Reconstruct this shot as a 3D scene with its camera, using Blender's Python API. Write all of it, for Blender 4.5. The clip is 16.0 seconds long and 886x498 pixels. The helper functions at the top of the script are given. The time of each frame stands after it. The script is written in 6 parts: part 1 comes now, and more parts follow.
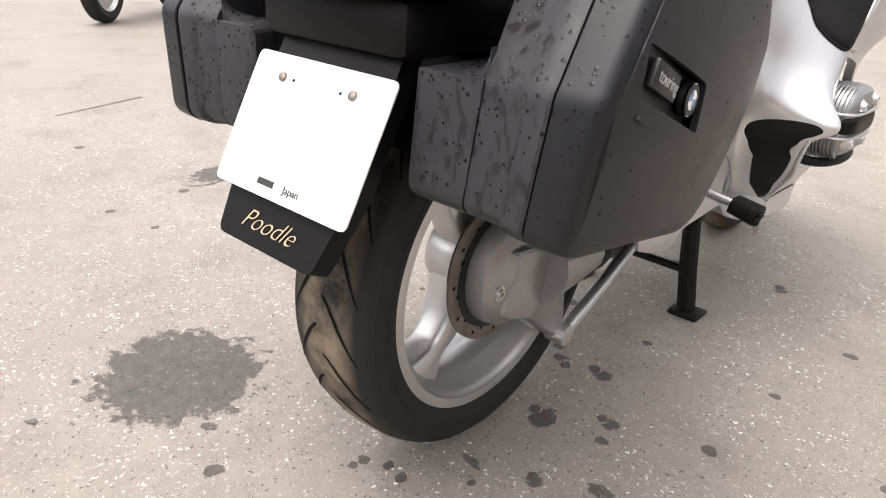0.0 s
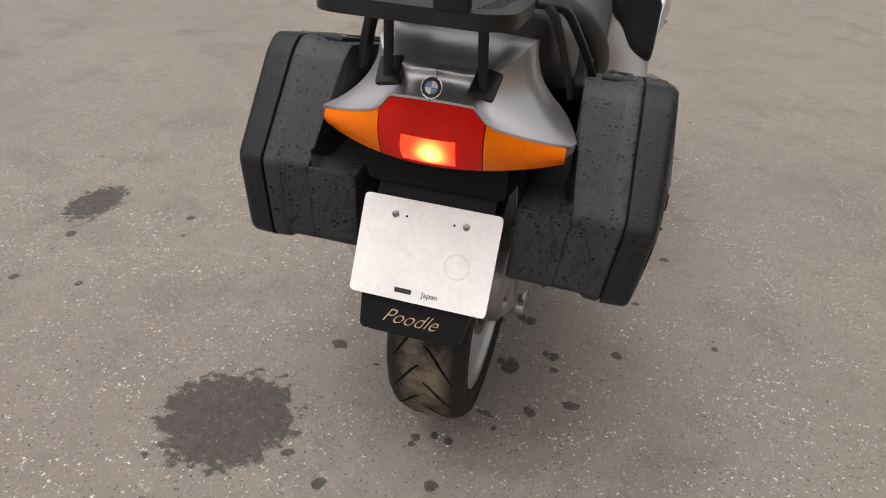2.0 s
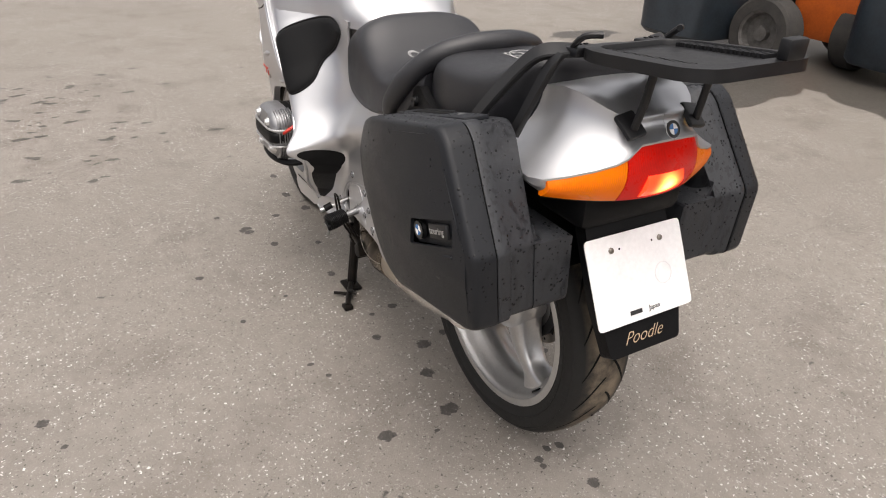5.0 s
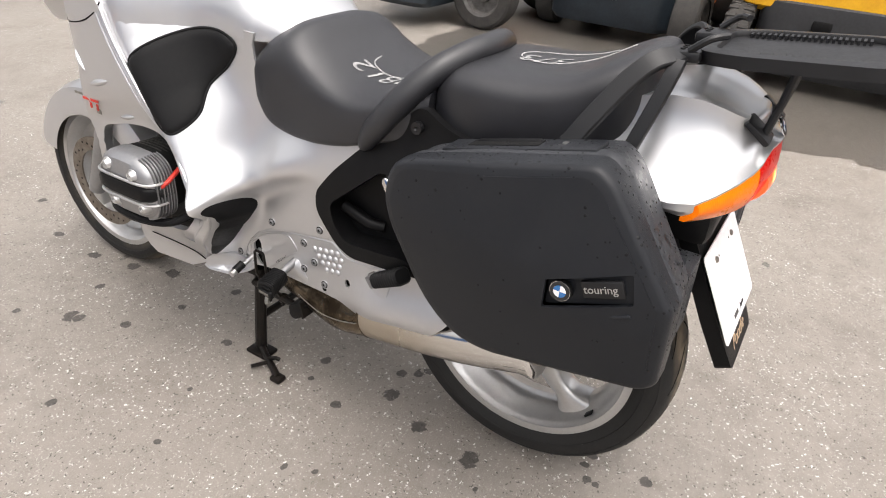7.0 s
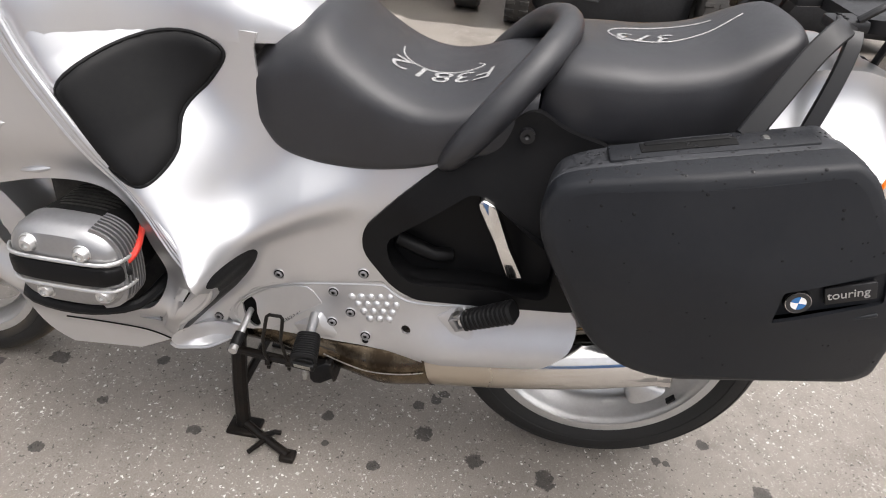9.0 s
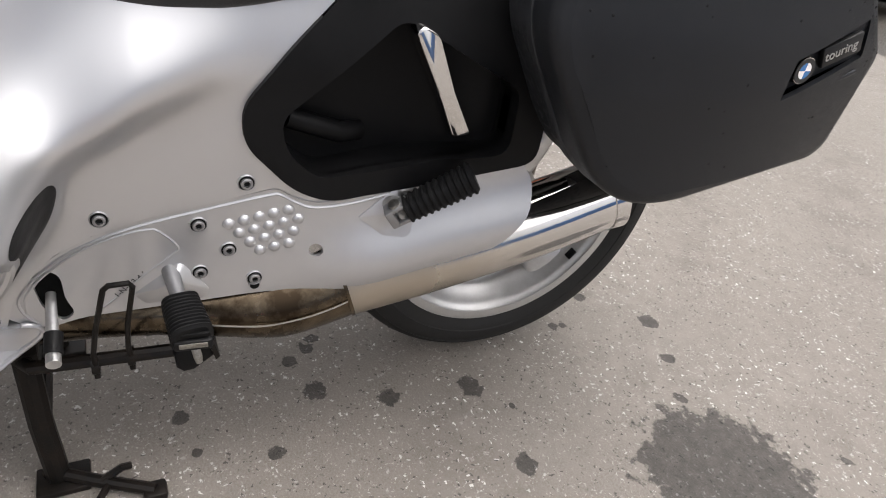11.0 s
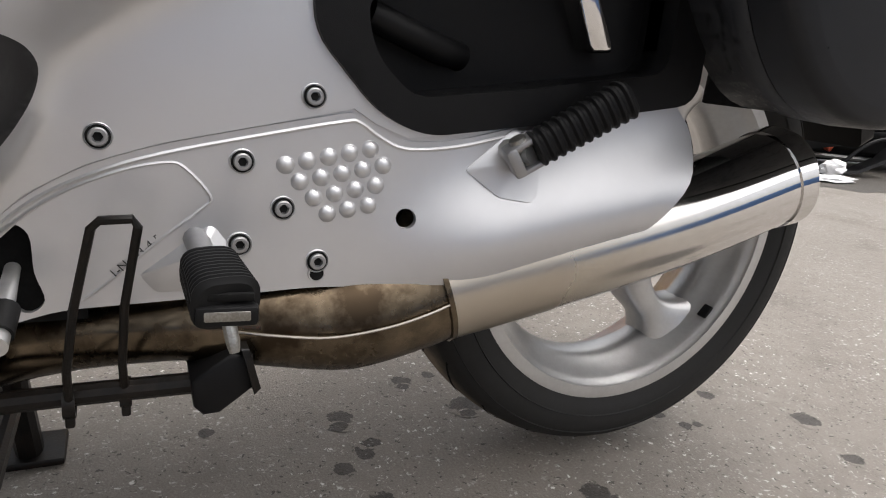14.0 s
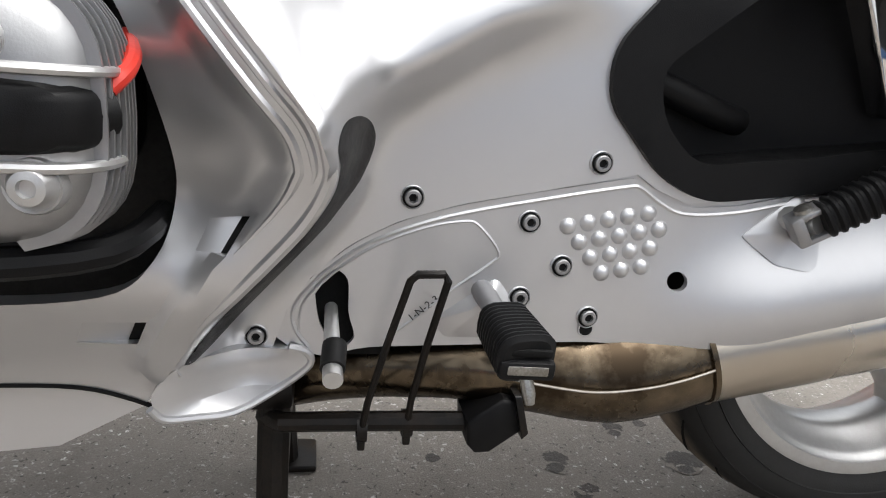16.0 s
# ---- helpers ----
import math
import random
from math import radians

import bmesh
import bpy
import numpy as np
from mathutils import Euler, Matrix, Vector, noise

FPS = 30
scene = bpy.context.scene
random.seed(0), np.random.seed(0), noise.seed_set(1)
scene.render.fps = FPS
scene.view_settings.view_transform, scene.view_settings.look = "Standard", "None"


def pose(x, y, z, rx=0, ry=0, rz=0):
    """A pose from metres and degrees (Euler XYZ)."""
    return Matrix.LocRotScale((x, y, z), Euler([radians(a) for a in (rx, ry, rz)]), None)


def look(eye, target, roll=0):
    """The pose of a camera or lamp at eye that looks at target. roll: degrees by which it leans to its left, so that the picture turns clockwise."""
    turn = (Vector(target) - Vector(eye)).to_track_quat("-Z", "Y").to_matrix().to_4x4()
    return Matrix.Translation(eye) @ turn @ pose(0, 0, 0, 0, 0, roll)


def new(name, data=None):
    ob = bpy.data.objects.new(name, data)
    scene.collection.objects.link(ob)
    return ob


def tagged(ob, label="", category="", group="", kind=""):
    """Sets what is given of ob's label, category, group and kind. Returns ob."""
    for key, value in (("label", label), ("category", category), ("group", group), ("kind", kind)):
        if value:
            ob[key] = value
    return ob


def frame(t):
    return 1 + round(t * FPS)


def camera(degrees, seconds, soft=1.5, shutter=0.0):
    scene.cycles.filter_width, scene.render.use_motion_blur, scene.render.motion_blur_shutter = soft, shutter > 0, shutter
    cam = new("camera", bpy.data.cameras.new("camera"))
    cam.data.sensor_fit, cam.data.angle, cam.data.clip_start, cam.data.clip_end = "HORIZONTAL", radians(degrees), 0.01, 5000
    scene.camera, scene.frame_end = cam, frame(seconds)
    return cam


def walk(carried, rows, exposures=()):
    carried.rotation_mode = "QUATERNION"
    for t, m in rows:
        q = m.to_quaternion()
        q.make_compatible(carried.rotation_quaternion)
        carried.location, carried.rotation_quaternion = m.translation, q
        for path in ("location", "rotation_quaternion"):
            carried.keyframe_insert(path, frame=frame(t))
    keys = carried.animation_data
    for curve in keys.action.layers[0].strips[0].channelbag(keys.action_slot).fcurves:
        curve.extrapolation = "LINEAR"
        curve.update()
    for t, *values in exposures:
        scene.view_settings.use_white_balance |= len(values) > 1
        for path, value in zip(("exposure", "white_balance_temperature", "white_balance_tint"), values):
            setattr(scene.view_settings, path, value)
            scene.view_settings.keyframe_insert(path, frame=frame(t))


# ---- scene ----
cam = camera(67.0, 16.0, soft=1.05)
PATH = [
    (0, (0.636, -0.872, 0.872), (-0.498, 0.54, 0.023), 4.1),
    (0.5, (0.651, -0.935, 1.022), (-0.425, 0.507, 0.149), 3.3),
    (1, (0.586, -1.022, 1.14), (-0.253, 0.499, 0.15), 2.6),
    (1.5, (0.46, -1.157, 1.229), (-0.246, 0.398, 0.188), 3.6),
    (2, (0.268, -1.315, 1.278), (-0.139, 0.324, 0.206), 4.1),
    (2.5, (0.067, -1.354, 1.276), (-0.093, 0.315, 0.186), 3.6),
    (3, (-0.16, -1.383, 1.294), (-0.07, 0.287, 0.198), 3.4),
    (3.5, (-0.401, -1.433, 1.316), (-0.105, 0.227, 0.24), 1.3),
    (4, (-0.626, -1.372, 1.324), (-0.101, 0.284, 0.332), 2.3),
    (4.2, (-0.701, -1.337, 1.332), (-0.095, 0.294, 0.347), 2.3),
    (6.3, (-1.14, -0.688, 1.299), (0.237, 0.369, 0.305), 4.0),
    (6.5, (-1.173, -0.611, 1.31), (0.271, 0.351, 0.315), 4.0),
    (7, (-1.228, -0.435, 1.303), (0.269, 0.413, 0.284), 4.3),
    (7.5, (-1.238, -0.223, 1.29), (0.325, 0.481, 0.26), 4.3),
    (8, (-1.23, -0.05, 1.293), (0.405, 0.502, 0.282), 5.7),
    (8.2, (-1.247, 0.04, 1.284), (0.425, 0.473, 0.276), 6.7),
    (10.3, (-1.005, 0.506, 1.12), (0.595, 0.203, -0.041), 6.5),
    (10.5, (-0.979, 0.564, 1.077), (0.603, 0.13, -0.067), 7.6),
    (11, (-0.936, 0.622, 0.953), (0.505, -0.212, -0.155), 9.8),
    (11.5, (-0.84, 0.582, 0.747), (0.595, -0.479, -0.154), 12.9),
    (12, (-0.764, 0.539, 0.593), (0.746, -0.614, -0.033), 10.5),
    (12.5, (-0.758, 0.55, 0.556), (0.783, -0.611, 0.029), 7.9),
    (13, (-0.776, 0.566, 0.562), (0.808, -0.545, 0.058), 6.6),
    (13.5, (-0.78, 0.601, 0.57), (0.884, -0.377, 0.045), 5.1),
    (14, (-0.776, 0.633, 0.565), (0.956, -0.21, 0.025), 5.1),
    (14.5, (-0.776, 0.67, 0.565), (1.011, -0.058, 0.041), 5.1),
    (15, (-0.775, 0.7, 0.577), (1.067, 0.097, 0.083), 5.3),
    (15.5, (-0.77, 0.732, 0.581), (1.111, 0.256, 0.096), 4.9),
    (16, (-0.764, 0.743, 0.595), (1.13, 0.354, 0.084), 4.7),
]
EXPOSURE = [(0, 1.28, 6750, 13), (0.5, 1.05, 6750, 14), (1, 0.80, 6750, 13), (1.5, 0.38, 6900, 14), (2, 0.10, 6900, 14), (2.5, -0.22, 6900, 14), (3, -0.24, 6950, 15), (4, 0.07, 6900, 14), (6.5, 0.96, 6700, 12), (8, 1.01, 6650, 12), (10.5, 0.71, 6450, 12), (11.2, 0.70, 6550, 12), (11.6, 0.74, 6550, 12), (12, 0.64, 6550, 12), (12.6, 0.58, 6550, 12), (14, 0.63, 6550, 11), (16, 0.83, 6400, 9)]
walk(cam, [(t, look(*p)) for t, *p in PATH], EXPOSURE)

from mathutils.bvhtree import BVHTree
from mathutils.geometry import delaunay_2d_cdt

# ---- world and light ----
world = bpy.data.worlds.new("overcast_sky")
scene.world = world
world.use_nodes = True
wn = world.node_tree
wn.nodes.clear()
w_out = wn.nodes.new("ShaderNodeOutputWorld")
w_bg = wn.nodes.new("ShaderNodeBackground")
w_sky = wn.nodes.new("ShaderNodeTexSky")
w_sky.sky_type = "NISHITA"
w_sky.sun_disc = False
w_sky.sun_elevation = radians(72.5)
w_sky.sun_rotation = radians(210)
w_sky.dust_density = 7.0
w_hsv = wn.nodes.new("ShaderNodeHueSaturation")
w_hsv.inputs["Saturation"].default_value = 0.22
w_bg.inputs["Strength"].default_value = 0.15
wn.links.new(w_sky.outputs[0], w_hsv.inputs["Color"])
wn.links.new(w_hsv.outputs[0], w_bg.inputs["Color"])
wn.links.new(w_bg.outputs[0], w_out.inputs["Surface"])

sun_data = bpy.data.lights.new("sun", "SUN")
sun_data.energy = 1.0
sun_data.angle = radians(110)
sun_data.color = (1.0, 0.97, 0.93)
sun = new("sun", sun_data)
sun.matrix_world = look((-1.42, -2.45, 9), (0, 0, 0))


# ---- materials ----
def node(nt, kind, **inputs):
    n = nt.nodes.new(kind)
    for k, v in inputs.items():
        n.inputs[k.replace("_", " ")].default_value = v
    return n


def material(name, color, rough=0.5, metal=0.0, color2=None, scale=30.0, bump=0.0, bump_scale=200.0,
             rough2=None, coat=0.0, transmission=0.0, emission=None, grain=0.35, spec=0.5):
    """A surface with two scales of variation in colour and roughness and a fine relief."""
    m = bpy.data.materials.new(name)
    m.use_nodes = True
    nt = m.node_tree
    b = nt.nodes["Principled BSDF"]
    b.inputs["Metallic"].default_value = metal
    b.inputs["Coat Weight"].default_value = coat
    b.inputs["Coat Roughness"].default_value = 0.06
    b.inputs["Transmission Weight"].default_value = transmission
    b.inputs["Specular IOR Level"].default_value = spec
    tc = node(nt, "ShaderNodeTexCoord")
    n1 = node(nt, "ShaderNodeTexNoise", Scale=scale, Detail=6.0, Roughness=0.6)
    n2 = node(nt, "ShaderNodeTexNoise", Scale=scale * 9, Detail=3.0)
    nt.links.new(tc.outputs["Object"], n1.inputs["Vector"])
    nt.links.new(tc.outputs["Object"], n2.inputs["Vector"])
    mx = node(nt, "ShaderNodeMix")
    mx.inputs[0].default_value = grain
    nt.links.new(n1.outputs["Fac"], mx.inputs[2])
    nt.links.new(n2.outputs["Fac"], mx.inputs[3])
    ramp = node(nt, "ShaderNodeMapRange")
    ramp.inputs[1].default_value, ramp.inputs[2].default_value = 0.38, 0.62
    nt.links.new(mx.outputs[0], ramp.inputs[0])
    col = node(nt, "ShaderNodeMix")
    col.data_type = "RGBA"
    col.inputs[6].default_value = (*color, 1)
    col.inputs[7].default_value = (*(color2 or [c * 0.85 for c in color]), 1)
    nt.links.new(ramp.outputs[0], col.inputs[0])
    nt.links.new(col.outputs[2], b.inputs["Base Color"])
    rr = node(nt, "ShaderNodeMapRange")
    rr.inputs[3].default_value, rr.inputs[4].default_value = rough, rough2 if rough2 is not None else min(1.0, rough * 1.25)
    nt.links.new(ramp.outputs[0], rr.inputs[0])
    nt.links.new(rr.outputs[0], b.inputs["Roughness"])
    if bump:
        n3 = node(nt, "ShaderNodeTexNoise", Scale=bump_scale, Detail=4.0)
        nt.links.new(tc.outputs["Object"], n3.inputs["Vector"])
        bp = node(nt, "ShaderNodeBump", Strength=bump, Distance=0.002)
        nt.links.new(n3.outputs["Fac"], bp.inputs["Height"])
        nt.links.new(bp.outputs["Normal"], b.inputs["Normal"])
    if emission:
        b.inputs["Emission Color"].default_value = (*emission[:3], 1)
        b.inputs["Emission Strength"].default_value = emission[3]
    return m


def pannier_material():
    """Black moulded plastic with rain-darkened, glossier runs."""
    m = material("wet_pannier_plastic", (0.0225, 0.0242, 0.0280), 0.50, 0.0, (0.029, 0.0306, 0.0345), 10.0, bump=0.18, bump_scale=1300, spec=0.42)
    nt = m.node_tree
    b = nt.nodes["Principled BSDF"]
    old_c, old_r = b.inputs["Base Color"].links[0].from_socket, b.inputs["Roughness"].links[0].from_socket
    tc = node(nt, "ShaderNodeTexCoord")
    mp = node(nt, "ShaderNodeMapping", Scale=(1.0, 1.0, 0.45))
    nz = node(nt, "ShaderNodeTexNoise", Scale=110.0, Detail=3.0, Roughness=0.5)
    nt.links.new(tc.outputs["Object"], mp.inputs[0])
    nt.links.new(mp.outputs[0], nz.inputs["Vector"])
    sp = node(nt, "ShaderNodeMapRange")
    sp.inputs[1].default_value, sp.inputs[2].default_value = 0.56, 0.58
    nt.links.new(nz.outputs["Fac"], sp.inputs[0])
    mx = node(nt, "ShaderNodeMix")
    mx.data_type = "RGBA"
    mx.inputs[7].default_value = (0.0112, 0.0122, 0.0145, 1)
    nt.links.new(sp.outputs[0], mx.inputs[0])
    nt.links.new(old_c, mx.inputs[6])
    nt.links.new(mx.outputs[2], b.inputs["Base Color"])
    mr = node(nt, "ShaderNodeMix")
    mr.inputs[3].default_value = 0.40
    nt.links.new(sp.outputs[0], mr.inputs[0])
    nt.links.new(old_r, mr.inputs[2])
    nt.links.new(mr.outputs[0], b.inputs["Roughness"])
    return m


def tyre_material():
    """Rubber with brown dust along the tread's crown."""
    m = material("tyre_rubber", (0.011, 0.0108, 0.0106), 0.62, 0.0, (0.0145, 0.014, 0.0132), 16.0, bump=0.15, bump_scale=500, spec=0.3)
    nt = m.node_tree
    b = nt.nodes["Principled BSDF"]
    old = b.inputs["Base Color"].links[0].from_socket
    tc = node(nt, "ShaderNodeTexCoord")
    sx = node(nt, "ShaderNodeSeparateXYZ")
    nt.links.new(tc.outputs["Object"], sx.inputs[0])
    ab = node(nt, "ShaderNodeMath")
    ab.operation = "ABSOLUTE"
    nt.links.new(sx.outputs[0], ab.inputs[0])
    fade = node(nt, "ShaderNodeMapRange")
    fade.inputs[1].default_value, fade.inputs[2].default_value = 0.062, 0.030
    nt.links.new(ab.outputs[0], fade.inputs[0])
    nz = node(nt, "ShaderNodeTexNoise", Scale=9.0, Detail=7.0, Roughness=0.7)
    nt.links.new(tc.outputs["Object"], nz.inputs["Vector"])
    sp = node(nt, "ShaderNodeMapRange")
    sp.inputs[1].default_value, sp.inputs[2].default_value = 0.38, 0.60
    nt.links.new(nz.outputs["Fac"], sp.inputs[0])
    mu = node(nt, "ShaderNodeMath")
    mu.operation = "MULTIPLY"
    nt.links.new(fade.outputs[0], mu.inputs[0])
    nt.links.new(sp.outputs[0], mu.inputs[1])
    mx = node(nt, "ShaderNodeMix")
    mx.data_type = "RGBA"
    mx.inputs[7].default_value = (0.21, 0.168, 0.122, 1)
    nt.links.new(mu.outputs[0], mx.inputs[0])
    nt.links.new(old, mx.inputs[6])
    nt.links.new(mx.outputs[2], b.inputs["Base Color"])
    return m


SILVER = material("silver_paint", (0.62, 0.62, 0.63), 0.33, 0.86, (0.60, 0.60, 0.61), 3.0, coat=0.22, rough2=0.38, grain=0.1, bump=0.012, bump_scale=1800)
ALU_PAINT = material("satin_aluminium_paint", (0.58, 0.58, 0.59), 0.34, 0.80, (0.55, 0.55, 0.56), 6.0, rough2=0.40, grain=0.2, bump=0.02, bump_scale=700)
ALLOY = material("cast_alloy", (0.58, 0.58, 0.575), 0.32, 0.85, (0.53, 0.525, 0.52), 18.0, bump=0.08, bump_scale=500)
CAST = material("engine_casting", (0.34, 0.34, 0.345), 0.36, 0.85, (0.31, 0.31, 0.315), 12.0, bump=0.06, bump_scale=500)
# engine casting, near-black: the dark of the engine gaps is put into its colour
GAPCAST = material("gap_darkened_casting", (0.030, 0.028, 0.026), 0.55, 0.3, (0.015, 0.014, 0.013), 25.0, bump=0.12, bump_scale=300)
CHROME = material("chrome", (0.78, 0.77, 0.76), 0.05, 1.0, (0.70, 0.69, 0.67), 12.0, rough2=0.11)
STEEL = material("brushed_steel", (0.45, 0.43, 0.40), 0.25, 1.0, (0.36, 0.33, 0.29), 14.0, rough2=0.4)
BURNT = material("heat_stained_steel", (0.20, 0.160, 0.112), 0.16, 1.0, (0.040, 0.029, 0.019), 12.0, rough2=0.34, grain=0.12)
def silencer_material():
    """Polished steel, dulled and browned towards the hot front end."""
    m = material("silencer_steel", (0.76, 0.75, 0.74), 0.045, 1.0, (0.70, 0.69, 0.67), 12.0, rough2=0.08)
    nt = m.node_tree
    b = nt.nodes["Principled BSDF"]
    tc = node(nt, "ShaderNodeTexCoord")
    sx = node(nt, "ShaderNodeSeparateXYZ")
    nt.links.new(tc.outputs["Object"], sx.inputs[0])
    nz = node(nt, "ShaderNodeTexNoise", Scale=14.0, Detail=5.0)
    nt.links.new(tc.outputs["Object"], nz.inputs["Vector"])
    ad = node(nt, "ShaderNodeMath")
    ad.operation = "MULTIPLY_ADD"
    ad.inputs[1].default_value = 0.10
    nt.links.new(nz.outputs["Fac"], ad.inputs[0])
    nt.links.new(sx.outputs[1], ad.inputs[2])
    mr = node(nt, "ShaderNodeMapRange")
    mr.inputs[1].default_value, mr.inputs[2].default_value = 0.06, 0.30
    nt.links.new(ad.outputs[0], mr.inputs[0])
    old_c, old_r = b.inputs["Base Color"].links[0].from_socket, b.inputs["Roughness"].links[0].from_socket
    mc = node(nt, "ShaderNodeMix")
    mc.data_type = "RGBA"
    mc.inputs[7].default_value = (0.50, 0.45, 0.38, 1)
    nt.links.new(mr.outputs[0], mc.inputs[0])
    nt.links.new(old_c, mc.inputs[6])
    nt.links.new(mc.outputs[2], b.inputs["Base Color"])
    mg = node(nt, "ShaderNodeMix")
    mg.inputs[3].default_value = 0.30
    nt.links.new(mr.outputs[0], mg.inputs[0])
    nt.links.new(old_r, mg.inputs[2])
    nt.links.new(mg.outputs[0], b.inputs["Roughness"])
    return m


SILENCER = silencer_material()
BOLT = material("bolt_steel", (0.42, 0.42, 0.40), 0.32, 1.0, (0.25, 0.24, 0.22), 60.0)
PLASTIC = material("black_plastic", (0.0042, 0.0042, 0.0046), 0.40, 0.0, (0.006, 0.006, 0.0064), 14.0, bump=0.12, bump_scale=1100, spec=0.15)
CASE = material("pannier_plastic", (0.0112, 0.0124, 0.0150), 0.36, 0.0, (0.0145, 0.0156, 0.0182), 10.0, bump=0.18, bump_scale=1300, spec=0.25, rough2=0.45)
WETCASE = pannier_material()
RACK = material("black_powder_coat", (0.0065, 0.0066, 0.0075), 0.38, 0.0, (0.010, 0.010, 0.011), 16.0, bump=0.06, bump_scale=800, spec=0.4)
SEAT = material("seat_vinyl", (0.0140, 0.0142, 0.0168), 0.36, 0.0, (0.0185, 0.0187, 0.0215), 20.0, bump=0.25, bump_scale=900, spec=0.58)
PAD = material("knee_pad_rubber", (0.0075, 0.0075, 0.008), 0.38, 0.0, (0.010, 0.010, 0.0102), 12.0, bump=0.1, bump_scale=900, spec=0.12)
RUBBER = tyre_material()
GROOVE = material("tyre_groove", (0.004, 0.004, 0.004), 0.85, spec=0.2)
# near-black that stands in for shade inside holes, gaps and openings
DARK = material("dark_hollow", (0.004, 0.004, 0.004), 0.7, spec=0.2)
STAND = material("stand_black_steel", (0.0045, 0.0044, 0.0042), 0.36, 0.0, (0.012, 0.009, 0.007), 35.0, bump=0.15, bump_scale=300, spec=0.18)


def lens_material(name, color, color2, glow=None):
    """Coloured lens with fine upright prisms moulded into it."""
    m = material(name, color, 0.26, 0.0, color2, 18.0, coat=0.12, emission=glow, spec=0.2)
    nt = m.node_tree
    b = nt.nodes["Principled BSDF"]
    tc = node(nt, "ShaderNodeTexCoord")
    wv = node(nt, "ShaderNodeTexWave", Scale=90.0, Distortion=1.2, Detail=2.0)
    nt.links.new(tc.outputs["Object"], wv.inputs["Vector"])
    old = b.inputs["Base Color"].links[0].from_socket
    mx = node(nt, "ShaderNodeMix")
    mx.data_type = "RGBA"
    mx.blend_type = "MULTIPLY"
    mx.inputs[0].default_value = 0.12
    nt.links.new(old, mx.inputs[6])
    nt.links.new(wv.outputs["Color"], mx.inputs[7])
    nt.links.new(mx.outputs[2], b.inputs["Base Color"])
    bp = node(nt, "ShaderNodeBump", Strength=0.12, Distance=0.001)
    nt.links.new(wv.outputs["Fac"], bp.inputs["Height"])
    nt.links.new(bp.outputs["Normal"], b.inputs["Normal"])
    return m


RED = lens_material("red_lens", (0.78, 0.012, 0.006), (0.66, 0.008, 0.004))
AMBER = lens_material("amber_lens", (1.0, 0.22, 0.002), (0.95, 0.17, 0.0015))
LIT = lens_material("lit_tail_lens", (0.8, 0.05, 0.015), (0.7, 0.03, 0.01), (1.0, 0.085, 0.022, 1.5))
# the bulb stands off centre behind the window: its glow falls off with distance
g_nt = LIT.node_tree
g_tc = node(g_nt, "ShaderNodeTexCoord")
g_d = node(g_nt, "ShaderNodeVectorMath")
g_d.operation = "DISTANCE"
g_d.inputs[1].default_value = (0.006, -0.392, 0.838)
g_nt.links.new(g_tc.outputs["Object"], g_d.inputs[0])
g_r = node(g_nt, "ShaderNodeMapRange")
g_r.inputs[1].default_value, g_r.inputs[2].default_value, g_r.inputs[3].default_value, g_r.inputs[4].default_value = 0.008, 0.040, 1.0, 0.0
g_nt.links.new(g_d.outputs["Value"], g_r.inputs[0])
g_p = node(g_nt, "ShaderNodeMath")
g_p.operation = "POWER"
g_p.inputs[1].default_value = 1.8
g_nt.links.new(g_r.outputs[0], g_p.inputs[0])
g_c = node(g_nt, "ShaderNodeMix")
g_c.data_type = "RGBA"
g_c.inputs[6].default_value, g_c.inputs[7].default_value = (1.0, 0.05, 0.015, 1), (1.0, 0.34, 0.07, 1)
g_nt.links.new(g_p.outputs[0], g_c.inputs[0])
g_s = node(g_nt, "ShaderNodeMapRange")
g_s.inputs[3].default_value, g_s.inputs[4].default_value = 1.5, 7.5
g_nt.links.new(g_p.outputs[0], g_s.inputs[0])
g_b = g_nt.nodes["Principled BSDF"]
g_nt.links.new(g_c.outputs[2], g_b.inputs["Emission Color"])
g_nt.links.new(g_s.outputs[0], g_b.inputs["Emission Strength"])
WHITE = material("white_plate_paint", (0.86, 0.86, 0.86), 0.35, 0.0, (0.76, 0.76, 0.76), 12.0)
PALE = material("worn_plate_paint", (0.66, 0.66, 0.67), 0.35, 0.0, (0.80, 0.80, 0.80), 90.0)
CHALK = material("white_chalk", (0.36, 0.36, 0.355), 0.9, 0.0, (0.16, 0.16, 0.16), 160.0)
INK = material("black_ink", (0.02, 0.02, 0.02), 0.5)
GOLD = material("gold_lettering", (0.66, 0.50, 0.34), 0.4, 0.1, (0.56, 0.40, 0.26), 60.0)
BLUE = material("enamel_blue", (0.03, 0.16, 0.42), 0.15, coat=0.6)
REDCABLE = material("red_cable", (0.62, 0.035, 0.020), 0.35)
DISC = material("brake_disc_steel", (0.30, 0.27, 0.24), 0.35, 1.0, (0.20, 0.17, 0.14), 30.0)


# ---- mesh helpers ----
def finish(name, bm, mat, parent=None, label="", angle=35, mirror=False):
    if mirror:
        bmesh.ops.scale(bm, vec=(-1, 1, 1), verts=bm.verts)
        bmesh.ops.reverse_faces(bm, faces=bm.faces)
    me = bpy.data.meshes.new(name)
    bm.to_mesh(me)
    bm.free()
    me.materials.append(mat)
    me.polygons.foreach_set("use_smooth", [True] * len(me.polygons))
    me.set_sharp_from_angle(angle=radians(angle))
    ob = new(name, me)
    if parent is not None:
        ob.parent = parent
    if label:
        ob["label"] = label
    return ob


def part(name, bm, mat, parent, label="", angle=35):
    return finish(name, bm, mat, parent, label, angle)


